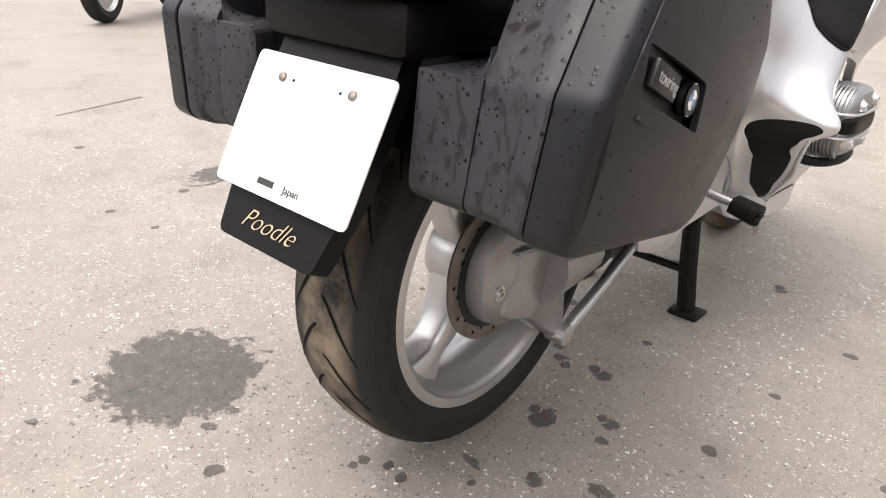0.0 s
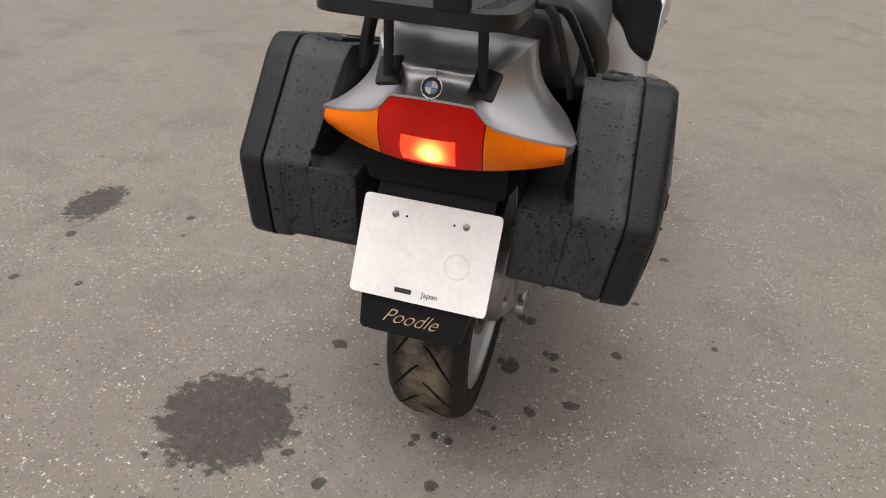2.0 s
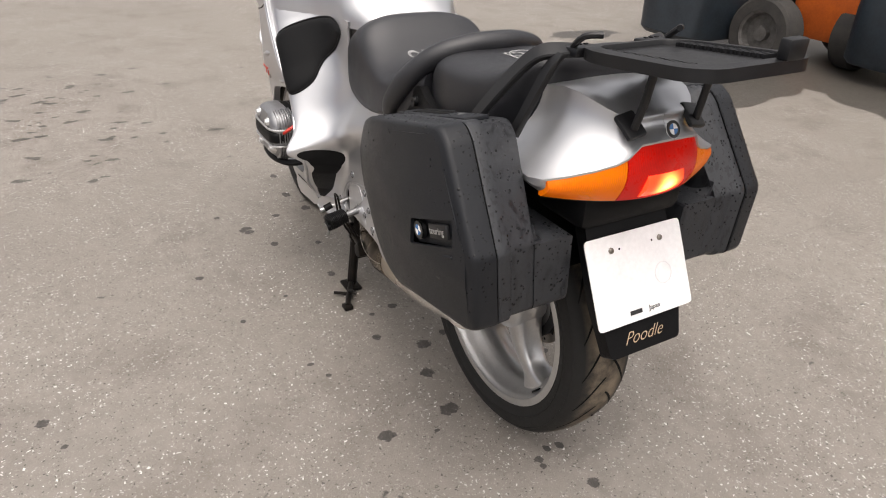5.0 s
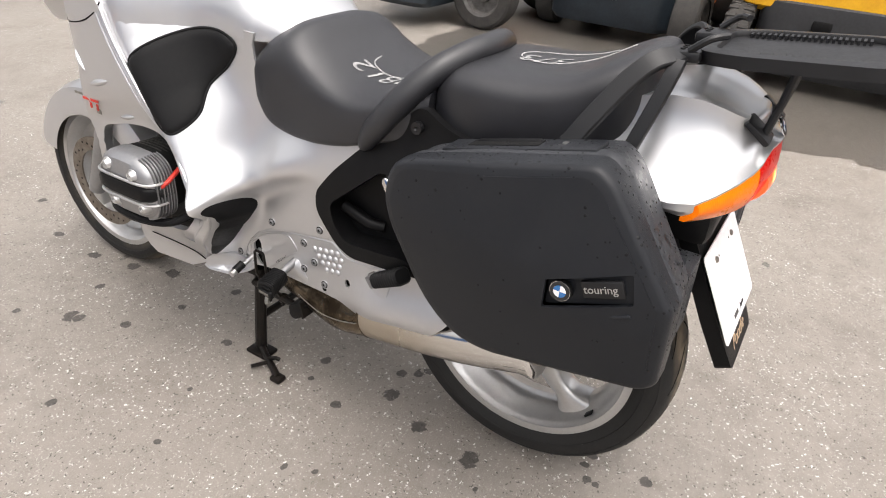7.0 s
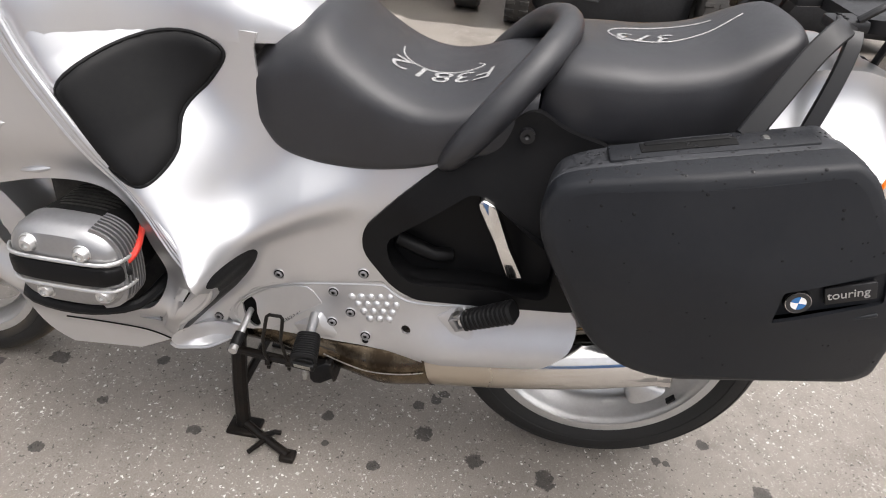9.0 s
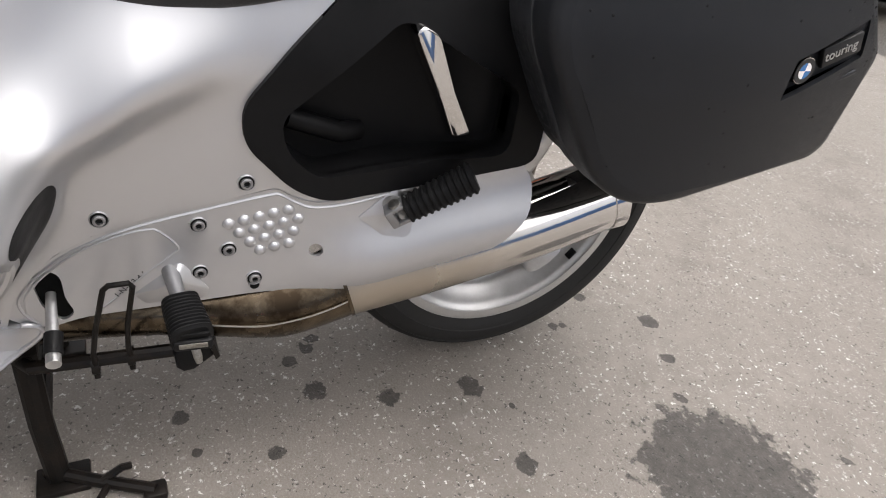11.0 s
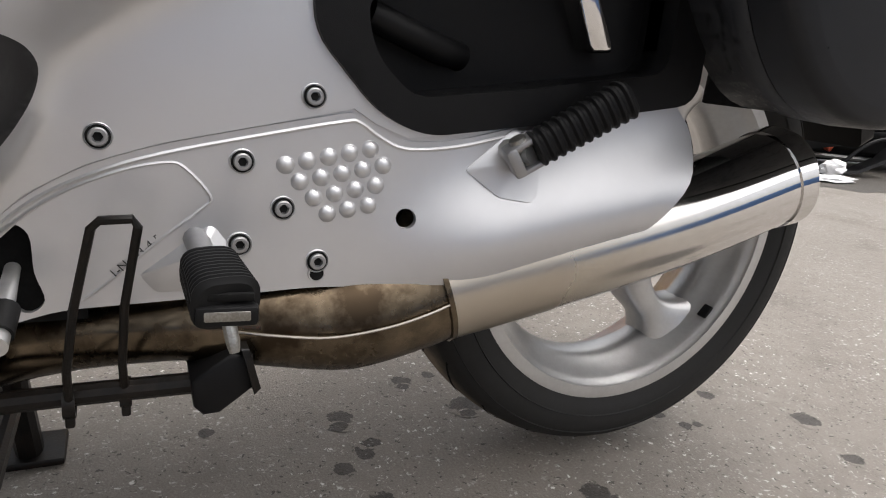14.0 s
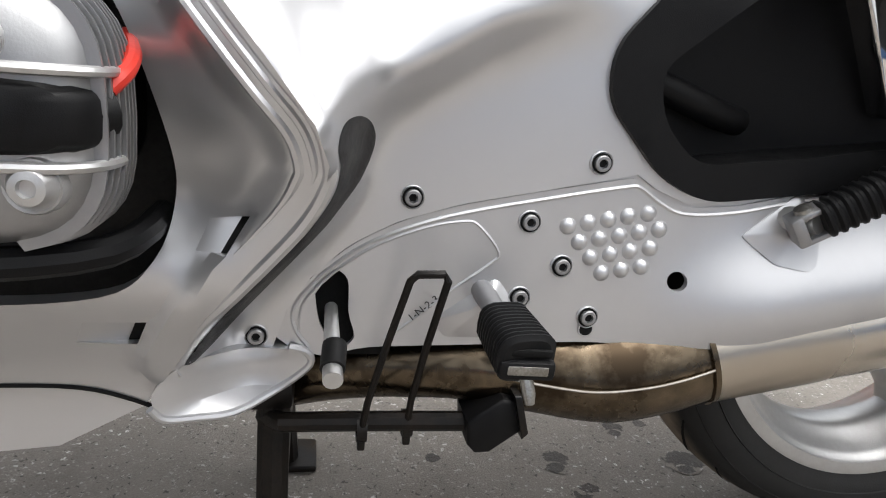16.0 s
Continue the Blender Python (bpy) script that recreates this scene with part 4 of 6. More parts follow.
hm = pm @ Matrix.Translation((0.0, 0.010, 0.03))
part("mudguard", flat_plate(rounded([(-0.105, 0.02), (0.105, 0.02), (0.110, -0.16), (0.086, -0.272), (-0.098, -0.272), (-0.110, -0.16)], 0.012), -0.030, hm), PLASTIC, bike, "black mudguard flap")
guard = []
for a in np.linspace(radians(60), radians(135), 12):
    guard.append([(x, 0.356 * math.cos(a), AXLE + 0.356 * math.sin(a) - dz) for x, dz in ((-0.10, 0.05), (-0.095, 0.0), (0.095, 0.0), (0.10, 0.05))])
part("inner_mudguard", loft(guard, False, False), PLASTIC, bike)
part("lamp_underside", block((0, -0.22, 0.775), (0.26, 0.22, 0.07), 0.02), PLASTIC, bike)


def writing(text, size, m, mat, parent, name, shear=0.0, extrude=0.0004, thin=0.0):
    cu = bpy.data.curves.new(name, "FONT")
    cu.offset = thin
    cu.body, cu.size, cu.align_x, cu.shear, cu.extrude = text, size, "CENTER", shear, extrude
    tmp = bpy.data.objects.new(name, cu)
    scene.collection.objects.link(tmp)
    me = bpy.data.meshes.new_from_object(tmp.evaluated_get(bpy.context.evaluated_depsgraph_get()))
    bpy.data.objects.remove(tmp)
    me.transform(m)
    me.materials.clear()
    me.materials.append(mat)
    ob = new(name, me)
    ob.parent = parent
    return ob


face_back = Matrix.Rotation(radians(90), 4, "X")
writing("Poodle", 0.036, hm @ Matrix.Translation((-0.010, -0.0015, -0.252)) @ face_back, GOLD, bike, "gold_script", 0.6, thin=-0.0007)
writing("Japan", 0.014, pm @ Matrix.Translation((0.022, -0.003, -0.1645)) @ face_back, INK, number_plate, "plate_caption")
part("caption_bar", block(pm @ Vector((-0.027, -0.003, -0.160)), (0.031, 0.0006, 0.0085), 0, TILT_PLATE), INK, number_plate)


# -- luggage rack and grab rails --
def strap(pts, width, thick, normal):
    """A flat bar along pts whose broad face looks along normal."""
    P = smooth_path([Vector(p) for p in pts], 5)
    rings = []
    for i, p in enumerate(P):
        t = (P[min(len(P) - 1, i + 1)] - P[max(0, i - 1)]).normalized()
        w = t.cross(normal).normalized()
        n = w.cross(t).normalized()
        rings.append([p + w * width / 2 * a + n * thick / 2 * b for a, b in ((-1, 0.6), (-0.86, 1), (0.86, 1), (1, 0.6), (1, -0.6), (0.86, -1), (-0.86, -1), (-1, -0.6))])
    return loft(rings)


rack_m = Matrix.Translation((0, -0.37, 1.070)) @ Matrix.Rotation(radians(-6), 4, "X")
ro = rounded([(-0.105, 0.140), (0.105, 0.140), (0.128, 0.08), (0.134, -0.115), (0.104, -0.156), (-0.104, -0.156), (-0.134, -0.115), (-0.128, 0.08)], 0.025, 4)
ri = rounded([(-0.086, 0.118), (0.086, 0.118), (0.104, 0.07), (0.108, -0.095), (0.084, -0.132), (-0.084, -0.132), (-0.108, -0.095), (-0.104, 0.07)], 0.03, 4)
b = loft([[(p[0], p[1], -0.012) for p in ri], [(p[0], p[1], 0.006) for p in ri], [(p[0] * 1.01, p[1] * 1.01, 0.008) for p in ri], [(p[0], p[1], 0.006) for p in ro], [(p[0], p[1], -0.014) for p in ro]], False, loop=True)
bmesh.ops.transform(b, matrix=rack_m, verts=b.verts)
rack = part("luggage_rack", b, RACK, bike, "black luggage rack with slotted plate")
b = loft([[(p[0], p[1], -0.010) for p in ri], [(p[0], p[1], -0.002) for p in ri]])
bmesh.ops.transform(b, matrix=rack_m, verts=b.verts)
part("rack_floor", b, RACK, rack)
for k in range(21):
    y = 0.090 - 0.0090 * k
    for s in (-1, 1):
        part("rack_slat", block(rack_m @ Vector((s * 0.091, y, 0.001)), (0.026, 0.0045, 0.008), 0, Matrix.Rotation(radians(-6), 4, "X")), RACK, rack)
for x, y in ((-0.115, 0.12), (0.115, 0.12)):
    part("rack_hook", tube([rack_m @ Vector(q) for q in ((x, y + 0.03, 0.006), (x, y, 0.026), (x * 0.8, y - 0.02, 0.028))], 0.006, 8, smooth=3), RACK, rack)
part("rack_latch", block(rack_m @ Vector((0.06, -0.150, 0.022)), (0.045, 0.022, 0.034), 0.005), RACK, rack)
for s in (-1, 1):
    part("rack_post", tube([(s * 0.076, -0.360, 0.948), (s * 0.072, -0.370, 1.0), (s * 0.070, -0.378, 1.066)], 0.0080, 10, flat=0.85), RACK, bike)
    part("rack_foot", block((s * 0.076, -0.350, 0.951), (0.041, 0.052, 0.012), 0.005, Euler((radians(38), s * radians(10), 0)).to_matrix().to_4x4()), RACK, bike)
    # grab rail: a flat cast bracket whose two legs meet under the rack
    n = Vector((s * 0.75, 0, 0.66))
    part("grab_rail", strap([(s * 0.222, -0.085, 0.900), (s * 0.205, -0.110, 0.945), (s * 0.175, -0.150, 1.010), (s * 0.155, -0.178, 1.042), (s * 0.128, -0.200, 1.050), (s * 0.095, -0.212, 1.050)], 0.034, 0.013, n), RACK, bike, "black cast grab rail")
    part("rail_strut", strap([(s * 0.135, -0.212, 1.046), (s * 0.150, -0.210, 1.028), (s * 0.170, -0.198, 0.975), (s * 0.192, -0.176, 0.895)], 0.024, 0.012, n), RACK, bike)
    head = part("rack_bracket", block((s * 0.090, -0.214, 1.050), (0.062, 0.050, 0.018), 0.005, Matrix.Rotation(radians(-6), 4, "X")), RACK, bike)
    for k in range(3):
        part("bracket_hole", lathe([(1.0585, 0.0), (1.0585, 0.0045), (1.0600, 0.0045), (1.0600, 0.0)], (s * (0.074 + 0.014 * k), -0.207, 0), "z", 12), DARK, head)


# -- panniers --
def corners(poly, radii, n=5):
    """An outline whose corners are rounded, each by its own radius."""
    out = []
    for i, r in enumerate(radii):
        a, p, b = Vector(poly[i - 1]), Vector(poly[i]), Vector(poly[(i + 1) % len(poly)])
        u, v = p + (a - p).normalized() * min(r, (a - p).length * 0.48), p + (b - p).normalized() * min(r, (b - p).length * 0.48)
        for k in range(n + 1):
            t = k / n
            q = u * (1 - t) ** 2 + p * 2 * t * (1 - t) + v * t * t
            out.append((q.x, q.y))
    return out


LID = corners([(0.172, 0.842), (0.045, 0.882), (-0.185, 0.938), (-0.216, 0.918), (-0.339, 0.746), (-0.342, 0.600), (-0.322, 0.584), (0.005, 0.527), (0.092, 0.578), (0.200, 0.755), (0.194, 0.815)],
              [0.05, 0.04, 0.014, 0.014, 0.010, 0.012, 0.014, 0.07, 0.06, 0.05, 0.05])


def case_lean(z, y=-0.12, x=0.39):
    """How far the case falls in towards its top, its bottom and, at the lid, its two ends."""
    return 0.15 * max(0.0, z - 0.76) + 0.14 * max(0.0, 0.70 - z) + 0.44 * (y + 0.12) ** 2 * step01(x, 0.25, 0.39)


def ring_at(x, k, inset=0.0):
    cy, cz = -0.075, 0.735
    out = []
    for y, z in LID:
        d = math.hypot(y - cy, z - cz)
        q = max(0.05, k - inset / d)
        yy, zz = cy + (y - cy) * q, cz + (z - cz) * q
        out.append((-(x - case_lean(zz, yy, x)), yy, zz))
    return out


def pannier(mirror):
    def p(name, bm, mat, parent, label=""):
        return part(name, mirrored(bm) if mirror else bm, mat, parent, label)
    # inner shell: upper box and the deeper box under the tail
    shell = loft([ring_at(0.236, 0.955), ring_at(0.240, 0.965), ring_at(0.292, 0.968), ring_at(0.302, 0.990), ring_at(0.330, 0.996), ring_at(0.334, 0.988)])
    body = p("pannier", shell, WETCASE, bike, "black plastic pannier wet with rain")
    # deeper box under the tail, flush with the shell's rear and underside
    ring = [(q[1], q[2]) for q in ring_at(0.24, 0.965)]
    low = [q for q in ring if q[1] < 0.742 and q[0] < -0.010]
    low = [(low[0][0], 0.744)] + low + [(-0.010, low[-1][1]), (-0.010, 0.744)]
    cy, cz = sum(q[0] for q in low) / len(low), sum(q[1] for q in low) / len(low)
    p("inner_box", loft([[(-(x - case_lean(z) * (1 if x > 0.2 else 0.4)), cy + (y - cy) * k, cz + (z - cz) * k) for y, z in low] for x, k in ((0.146, 0.955), (0.149, 0.985), (0.158, 1.0), (0.2365, 1.0))]), WETCASE, body)
    p("shelf_fillet", loft([[(-0.2345, y, 0.742)] + [(-(0.2345 - 0.032 * (1 - math.sin(a))), y, 0.743 + 0.032 * (1 - math.cos(a))) for a in np.linspace(0, math.pi / 2, 7)] for y in (-0.318, -0.25, -0.15, -0.02)]), WETCASE, body)
    for y in (-0.300, -0.262):
        p("case_foot", block((-0.285, y, 0.597 + (-0.30 - y) * 0.17), (0.030, 0.018, 0.012), 0.003), WETCASE, body)
    p("lid_gap", loft([ring_at(0.333, 0.975), ring_at(0.345, 0.975)]), DARK, body)
    rings = [ring_at(0.338, 0.99), ring_at(0.340, 1.0), ring_at(0.380, 1.0, 0.001), ring_at(0.3855, 1.0, 0.0025), ring_at(0.3898, 1.0, 0.006), ring_at(0.3916, 1.0, 0.011), ring_at(0.3925, 1.0, 0.022)]
    pocket = rounded([(-0.146, 0.748), (-0.272, 0.797), (-0.283, 0.748), (-0.146, 0.694)], 0.005, 2)
    face = sheet([(q[1], q[2]) for q in rings[-1]], lambda y, z: -(0.3925 - case_lean(z, y)), 0.02, holes=[pocket], thick=0.008)
    lid = p("lid", joined([loft(rings, False), face]), CASE, body, "black textured pannier lid")
    p("pocket_floor", slab(pocket, -0.368, -0.3745, 0.0), CASE, lid)
    # recessed strip with badge and name plate
    s = -1 if not mirror else 1
    p("badge_shelf", block((-0.3800, -0.215, 0.7028), (0.010, 0.146, 0.007), 0.003, Matrix.Rotation(radians(-21.5), 4, "X")), CASE, lid)
    p("name_plate", block((-0.3805, -0.234, 0.7585), (0.008, 0.066, 0.028), 0.002, Matrix.Rotation(radians(-21), 4, "X")), RACK, lid)
    turn = Euler((radians(90), 0, radians(-90))).to_matrix().to_4x4() if not mirror else Euler((radians(90), 0, radians(90))).to_matrix().to_4x4()
    roundel((s * 0.3866, -0.171, 0.7335), 0.0175, turn, body)
    p("badge_boss", lathe([(-0.380, 0.0), (-0.380, 0.019), (-0.3861, 0.018), (-0.3864, 0.0)], (0, -0.171, 0.7335), seg=24), PLASTIC, body)
    slope = Matrix.Rotation(radians(21 if not mirror else -21), 4, "Z")
    writing("touring", 0.0185, Matrix.Translation((s * 0.3849, -0.233, 0.7525)) @ turn @ slope, ALLOY, lid, "name_lettering")
    # carrying handle and lock on the top
    lean = Matrix.Rotation(radians(-14.5), 4, "X")
    p("handle", block((-0.266, -0.024, 0.8935), (0.056, 0.280, 0.012), 0.004, lean), CASE, body)
    p("handle_recess", block((-0.264, 0.004, 0.8872), (0.030, 0.132, 0.0130), 0.001, lean), DARK, body)
    p("handle_grip", block((-0.252, 0.004, 0.8900), (0.015, 0.122, 0.012), 0.004, lean), PLASTIC, body)
    p("lock", lathe([(0.0, 0.0), (0.0, 0.0075), (-0.002, 0.0085), (-0.008, 0.0085)], (-0.262, -0.100, 0.9195), "z", 18), BOLT, body, "steel lock barrel")
    return body


pannier(False)
pannier(True)
# -- exhaust --
part("silencer", tube([(-0.165, 0.34, 0.335), (-0.183, 0.20, 0.372), (-0.196, 0.06, 0.412), (-0.204, -0.070, 0.4575), (-0.205, -0.092, 0.4640)], [0.060, 0.060, 0.0595, 0.059, 0.059], 40, smooth=3, flat=1.0), SILENCER, bike, "polished steel silencer dulled at the front")
part("silencer_end", tube([(-0.204, -0.070, 0.4575), (-0.205, -0.091, 0.4635), (-0.205, -0.095, 0.4645)], [0.061, 0.0625, 0.053], 36), CHROME, bike)
part("silencer_pipe", tube([(-0.205, -0.085, 0.4615), (-0.205, -0.108, 0.4685)], [0.036, 0.036], 20), STEEL, bike)
part("collector", tube([(-0.05, 0.80, 0.24), (-0.10, 0.70, 0.285), (-0.14, 0.60, 0.305), (-0.155, 0.52, 0.306), (-0.165, 0.44, 0.306), (-0.168, 0.37, 0.322), (-0.166, 0.335, 0.335)], [0.032, 0.036, 0.036, 0.044, 0.053, 0.054, 0.057], 20, smooth=5), BURNT, bike, "heat-stained steel exhaust collector")
part("weld_seam", tube([(-0.196, 0.56, 0.316), (-0.207, 0.52, 0.312), (-0.217, 0.47, 0.309), (-0.222, 0.42, 0.315), (-0.224, 0.38, 0.325), (-0.224, 0.345, 0.337)], 0.0014, 6, smooth=5), STEEL, bike, "raised weld seam")
part("pipe_clamp", tube([(-0.1655, 0.345, 0.3330), (-0.166, 0.340, 0.3345)], 0.0608, 28), BURNT, bike)
part("clamp_screw", block((-0.205, 0.340, 0.378), (0.024, 0.016, 0.012), 0.003), BURNT, bike)
part("centre_box", tube([(0.02, 0.62, 0.285), (0.02, 0.50, 0.285), (0.02, 0.40, 0.295)], [0.055, 0.06, 0.05], 18), BURNT, bike)

# -- final drive and swing arm on the right --
part("final_drive", lathe([(0.045, 0.0), (0.045, 0.098), (0.080, 0.100), (0.100, 0.095), (0.110, 0.082), (0.113, 0.050), (0.116, 0.030), (0.116, 0.0)], (0, -0.002, AXLE), seg=48), CAST, bike, "grey cast final drive housing")
part("sensor_ring", lathe([(0.040, 0.090), (0.040, 0.114), (0.066, 0.114), (0.068, 0.100)], (0, 0.0, AXLE), seg=48), RACK, bike, "black sensor ring")
part("drive_arm", tube([(0.095, 0.06, AXLE - 0.01), (0.095, 0.16, AXLE - 0.02), (0.095, 0.22, AXLE - 0.02)], [0.070, 0.060, 0.055], 18), CAST, bike)
part("gaiter", tube([(0.095, 0.215, AXLE - 0.02), (0.095, 0.24, AXLE - 0.02), (0.095, 0.265, AXLE - 0.02), (0.095, 0.30, AXLE - 0.02)], [0.050, 0.058, 0.050, 0.054], 18), PAD, bike)
part("swing_arm", tube([(0.095, 0.29, AXLE - 0.02), (0.085, 0.45, AXLE), (0.06, 0.62, AXLE + 0.02)], 0.048, 18), PLASTIC, bike)
part("torque_rod", tube([(0.128, 0.150, 0.188), (0.122, 0.30, 0.240), (0.112, 0.47, 0.300)], 0.0125, 12), ALLOY, bike, "polished torque rod")
part("rod_end", lathe([(0.095, 0.0), (0.095, 0.022), (0.135, 0.022), (0.137, 0.012), (0.137, 0.0)], (0.004, 0.150, 0.186), seg=24), ALLOY, bike)
part("drive_lug", slab(rounded([(-0.060, 0.300), (0.020, 0.268), (0.120, 0.188), (0.150, 0.172), (0.168, 0.190), (0.158, 0.218), (0.150, 0.300), (0.175, 0.345), (0.165, 0.385), (0.060, 0.430), (-0.010, 0.420)], 0.02, 3), 0.070, 0.121, 0.010), CAST, bike)
part("drive_rib", tube([(0.119, -0.035, 0.415), (0.123, 0.040, 0.405), (0.121, 0.150, 0.362)], [0.004, 0.007, 0.006], 8, smooth=3), CAST, bike)
part("drain_bolt", lathe([(0.10, 0.0), (0.10, 0.013), (0.1145, 0.013), (0.1145, 0.009), (0.119, 0.008), (0.119, 0.0045), (0.115, 0.004), (0.115, 0.0)], (0, -0.066, AXLE - 0.012), seg=20), ALLOY, bike)
part("drive_cap", lathe([(0.10, 0.0), (0.10, 0.012), (0.116, 0.011), (0.118, 0.007), (0.118, 0.0)], (0, 0.02, AXLE + 0.082), seg=6), BOLT, bike)
# brake caliper and inner gearbox mass, seen through the gaps, whose darkness is painted on
part("gearbox", block((0, 0.62, 0.42), (0.22, 0.42, 0.30), 0.04), GAPCAST, bike)
part("engine_block", block((0, 0.96, 0.46), (0.28, 0.36, 0.36), 0.05), GAPCAST, bike)
part("rear_frame", block((0, 0.25, 0.70), (0.20, 0.55, 0.24), 0.04), PLASTIC, bike)

# -- cylinders with rocker covers --
def cylinder(side):
    root = new("cylinder")
    root.parent = bike
    cy, cz = (0.965, 0.552) if side < 0 else (0.915, 0.545)

    def ring(x, hy, hz, p=0.62, dz=0.0):
        pts = []
        for k in range(36):
            a = 2 * math.pi * k / 36
            c, s = math.cos(a), math.sin(a)
            pts.append((side * (x - 0.014), cy + hy * math.copysign(abs(c) ** p, c), cz + dz + hz * math.copysign(abs(s) ** p, s)))
        return pts
    for k in range(8):
        x = 0.20 + 0.011 * k
        part("cooling_fin", loft([ring(x, 0.080, 0.080), ring(x + 0.005, 0.080, 0.080)]), GAPCAST, root)
    # barrel painted near-black for the shade inside the fairing opening
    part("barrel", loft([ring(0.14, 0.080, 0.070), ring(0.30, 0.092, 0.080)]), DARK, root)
    cover = part("rocker_cover", loft([ring(0.300, 0.094, 0.078), ring(0.304, 0.099, 0.082), ring(0.335, 0.099, 0.082), ring(0.352, 0.095, 0.078), ring(0.364, 0.084, 0.068), ring(0.369, 0.062, 0.048)]), CAST, root, "silver cast rocker cover")
    for k in range(7):
        x = 0.300 + 0.0078 * k
        g = 1.0 - 0.014 * max(0, k - 3)
        rows = []
        for xx, u in ((x, 0.92), (x, 1.070), (x + 0.0032, 1.070), (x + 0.0032, 0.92)):
            pts = [p for p in ring(xx, 0.1005 * g * u, 0.0830 * g * u) if p[1] < cy - 0.036 * u]
            pts.sort(key=lambda p: p[2])
            rows.append(pts)
        n = min(len(r) for r in rows)
        part("cover_rib", loft([r[:n] for r in rows], False, False), CAST, cover)
    part("cover_band", loft([ring(0.300, 0.1030, 0.024, 0.45), ring(0.340, 0.1030, 0.024, 0.45), ring(0.360, 0.098, 0.023, 0.45), ring(0.372, 0.086, 0.021, 0.45), ring(0.376, 0.070, 0.018, 0.45)]), PLASTIC, root, "black plug cover band")
    for e in (-1, 1):
        edge = [(side * (x - 0.014), cy + y, cz + e * 0.027) for x, y in ((0.325, -0.104), (0.345, -0.102), (0.364, -0.090), (0.374, -0.066), (0.376, 0.0), (0.374, 0.066), (0.364, 0.090), (0.345, 0.101))]
        part("band_edge", tube(edge, 0.0035, 8, smooth=3), ALLOY, root)
    for y, z in ((-0.042, 0.040), (-0.067, -0.038), (0.048, 0.047), (0.038, -0.045)):
        part("cover_bolt", lathe([(side * 0.3380, 0.0), (side * 0.3380, 0.018), (side * 0.3520, 0.0175), (side * 0.3550, 0.0160), (side * 0.3540, 0.0145), (side * 0.3570, 0.013), (side * 0.3630, 0.010), (side * 0.3640, 0.0055), (side * 0.3600, 0.005), (side * 0.3600, 0.0)], (0, cy + y, cz + z), seg=20), ALLOY, root)
    part("crash_bar", tube([(side * 0.2360, cy + 0.12, cz - 0.095), (side * 0.3210, cy + 0.10, cz - 0.086), (side * 0.3360, cy, cz - 0.092), (side * 0.3040, cy - 0.09, cz - 0.090), (side * 0.2260, cy - 0.11, cz - 0.08)], 0.011, 10, smooth=4), PLASTIC, root)
    part("ignition_lead", tube([(side * 0.3210, cy + -0.100, cz + 0.017), (side * 0.3160, cy + -0.105, cz + 0.023), (side * 0.3040, cy + -0.108, cz + 0.030), (side * 0.2860, cy + -0.106, cz + 0.039), (side * 0.2460, cy + -0.093, cz + 0.050)], 0.0058, 10, smooth=4), REDCABLE, root, "red ignition lead")
    part("plug_boot", tube([(side * 0.3360, cy - 0.080, cz), (side * 0.3180, cy - 0.100, cz + 0.003)], 0.014, 12), PAD, root)
    return root


cylinder(-1)
cylinder(1)

# -- front end --
for s in (-1, 1):
    part("fork_leg", tube([(s * 0.095, FRONT[0] + 0.01, FRONT[1] - 0.02), (s * 0.10, FRONT[0] - 0.15, 0.62), (s * 0.10, FRONT[0] - 0.24, 0.84)], 0.026, 14), CAST, bike)
    part("brake_caliper", block((s * 0.085, FRONT[0] - 0.13, FRONT[1] + 0.05), (0.05, 0.06, 0.11), 0.012, Matrix.Rotation(radians(20), 4, "X")), CAST, bike)
rings = []
for a in np.linspace(radians(15), radians(165), 18):
    r = 0.325
    rings.append([(x, FRONT[0] + (r - d) * math.cos(a), FRONT[1] + (r - d) * math.sin(a)) for x, d in ((-0.085, 0.10), (-0.088, 0.05), (-0.075, 0.015), (-0.04, 0.0), (0, -0.004), (0.04, 0.0), (0.075, 0.015), (0.088, 0.05), (0.085, 0.10))])
part("front_mudguard", loft(rings, False, False), SILVER, bike, "silver front mudguard")

# -- belly tongue below the fairing --
tongue = rounded([(0.873, 0.312), (0.866, 0.291), (0.838, 0.283), (0.806, 0.281), (0.772, 0.291), (0.748, 0.308), (0.737, 0.322), (0.745, 0.332), (0.80, 0.337), (0.84, 0.336), (0.858, 0.329)], 0.010, 3)


def tongue_x(y, z):
    out = np.interp(y, [0.735, 0.79, 0.84, 0.88], [0.170, 0.186, 0.206, 0.226])
    dish = bump(y, 0.800, 0.042) * step01(z, 0.283, 0.297) * (1 - 0.5 * step01(z, 0.318, 0.340))
    return -(out - 0.026 * dish)


both("belly_tongue", sheet(tongue, tongue_x, 0.007, thick=0.05), ALU_PAINT, bike, "silver dished belly fairing tip")
rim = [(0.872, 0.300), (0.862, 0.288), (0.838, 0.283), (0.806, 0.281), (0.772, 0.291), (0.748, 0.308), (0.739, 0.320), (0.745, 0.331), (0.760, 0.336)]
both("tongue_rim", tube([(tongue_x(y, z) + 0.001, y, z) for y, z in rim], 0.0038, 8, smooth=5), ALU_PAINT, bike)

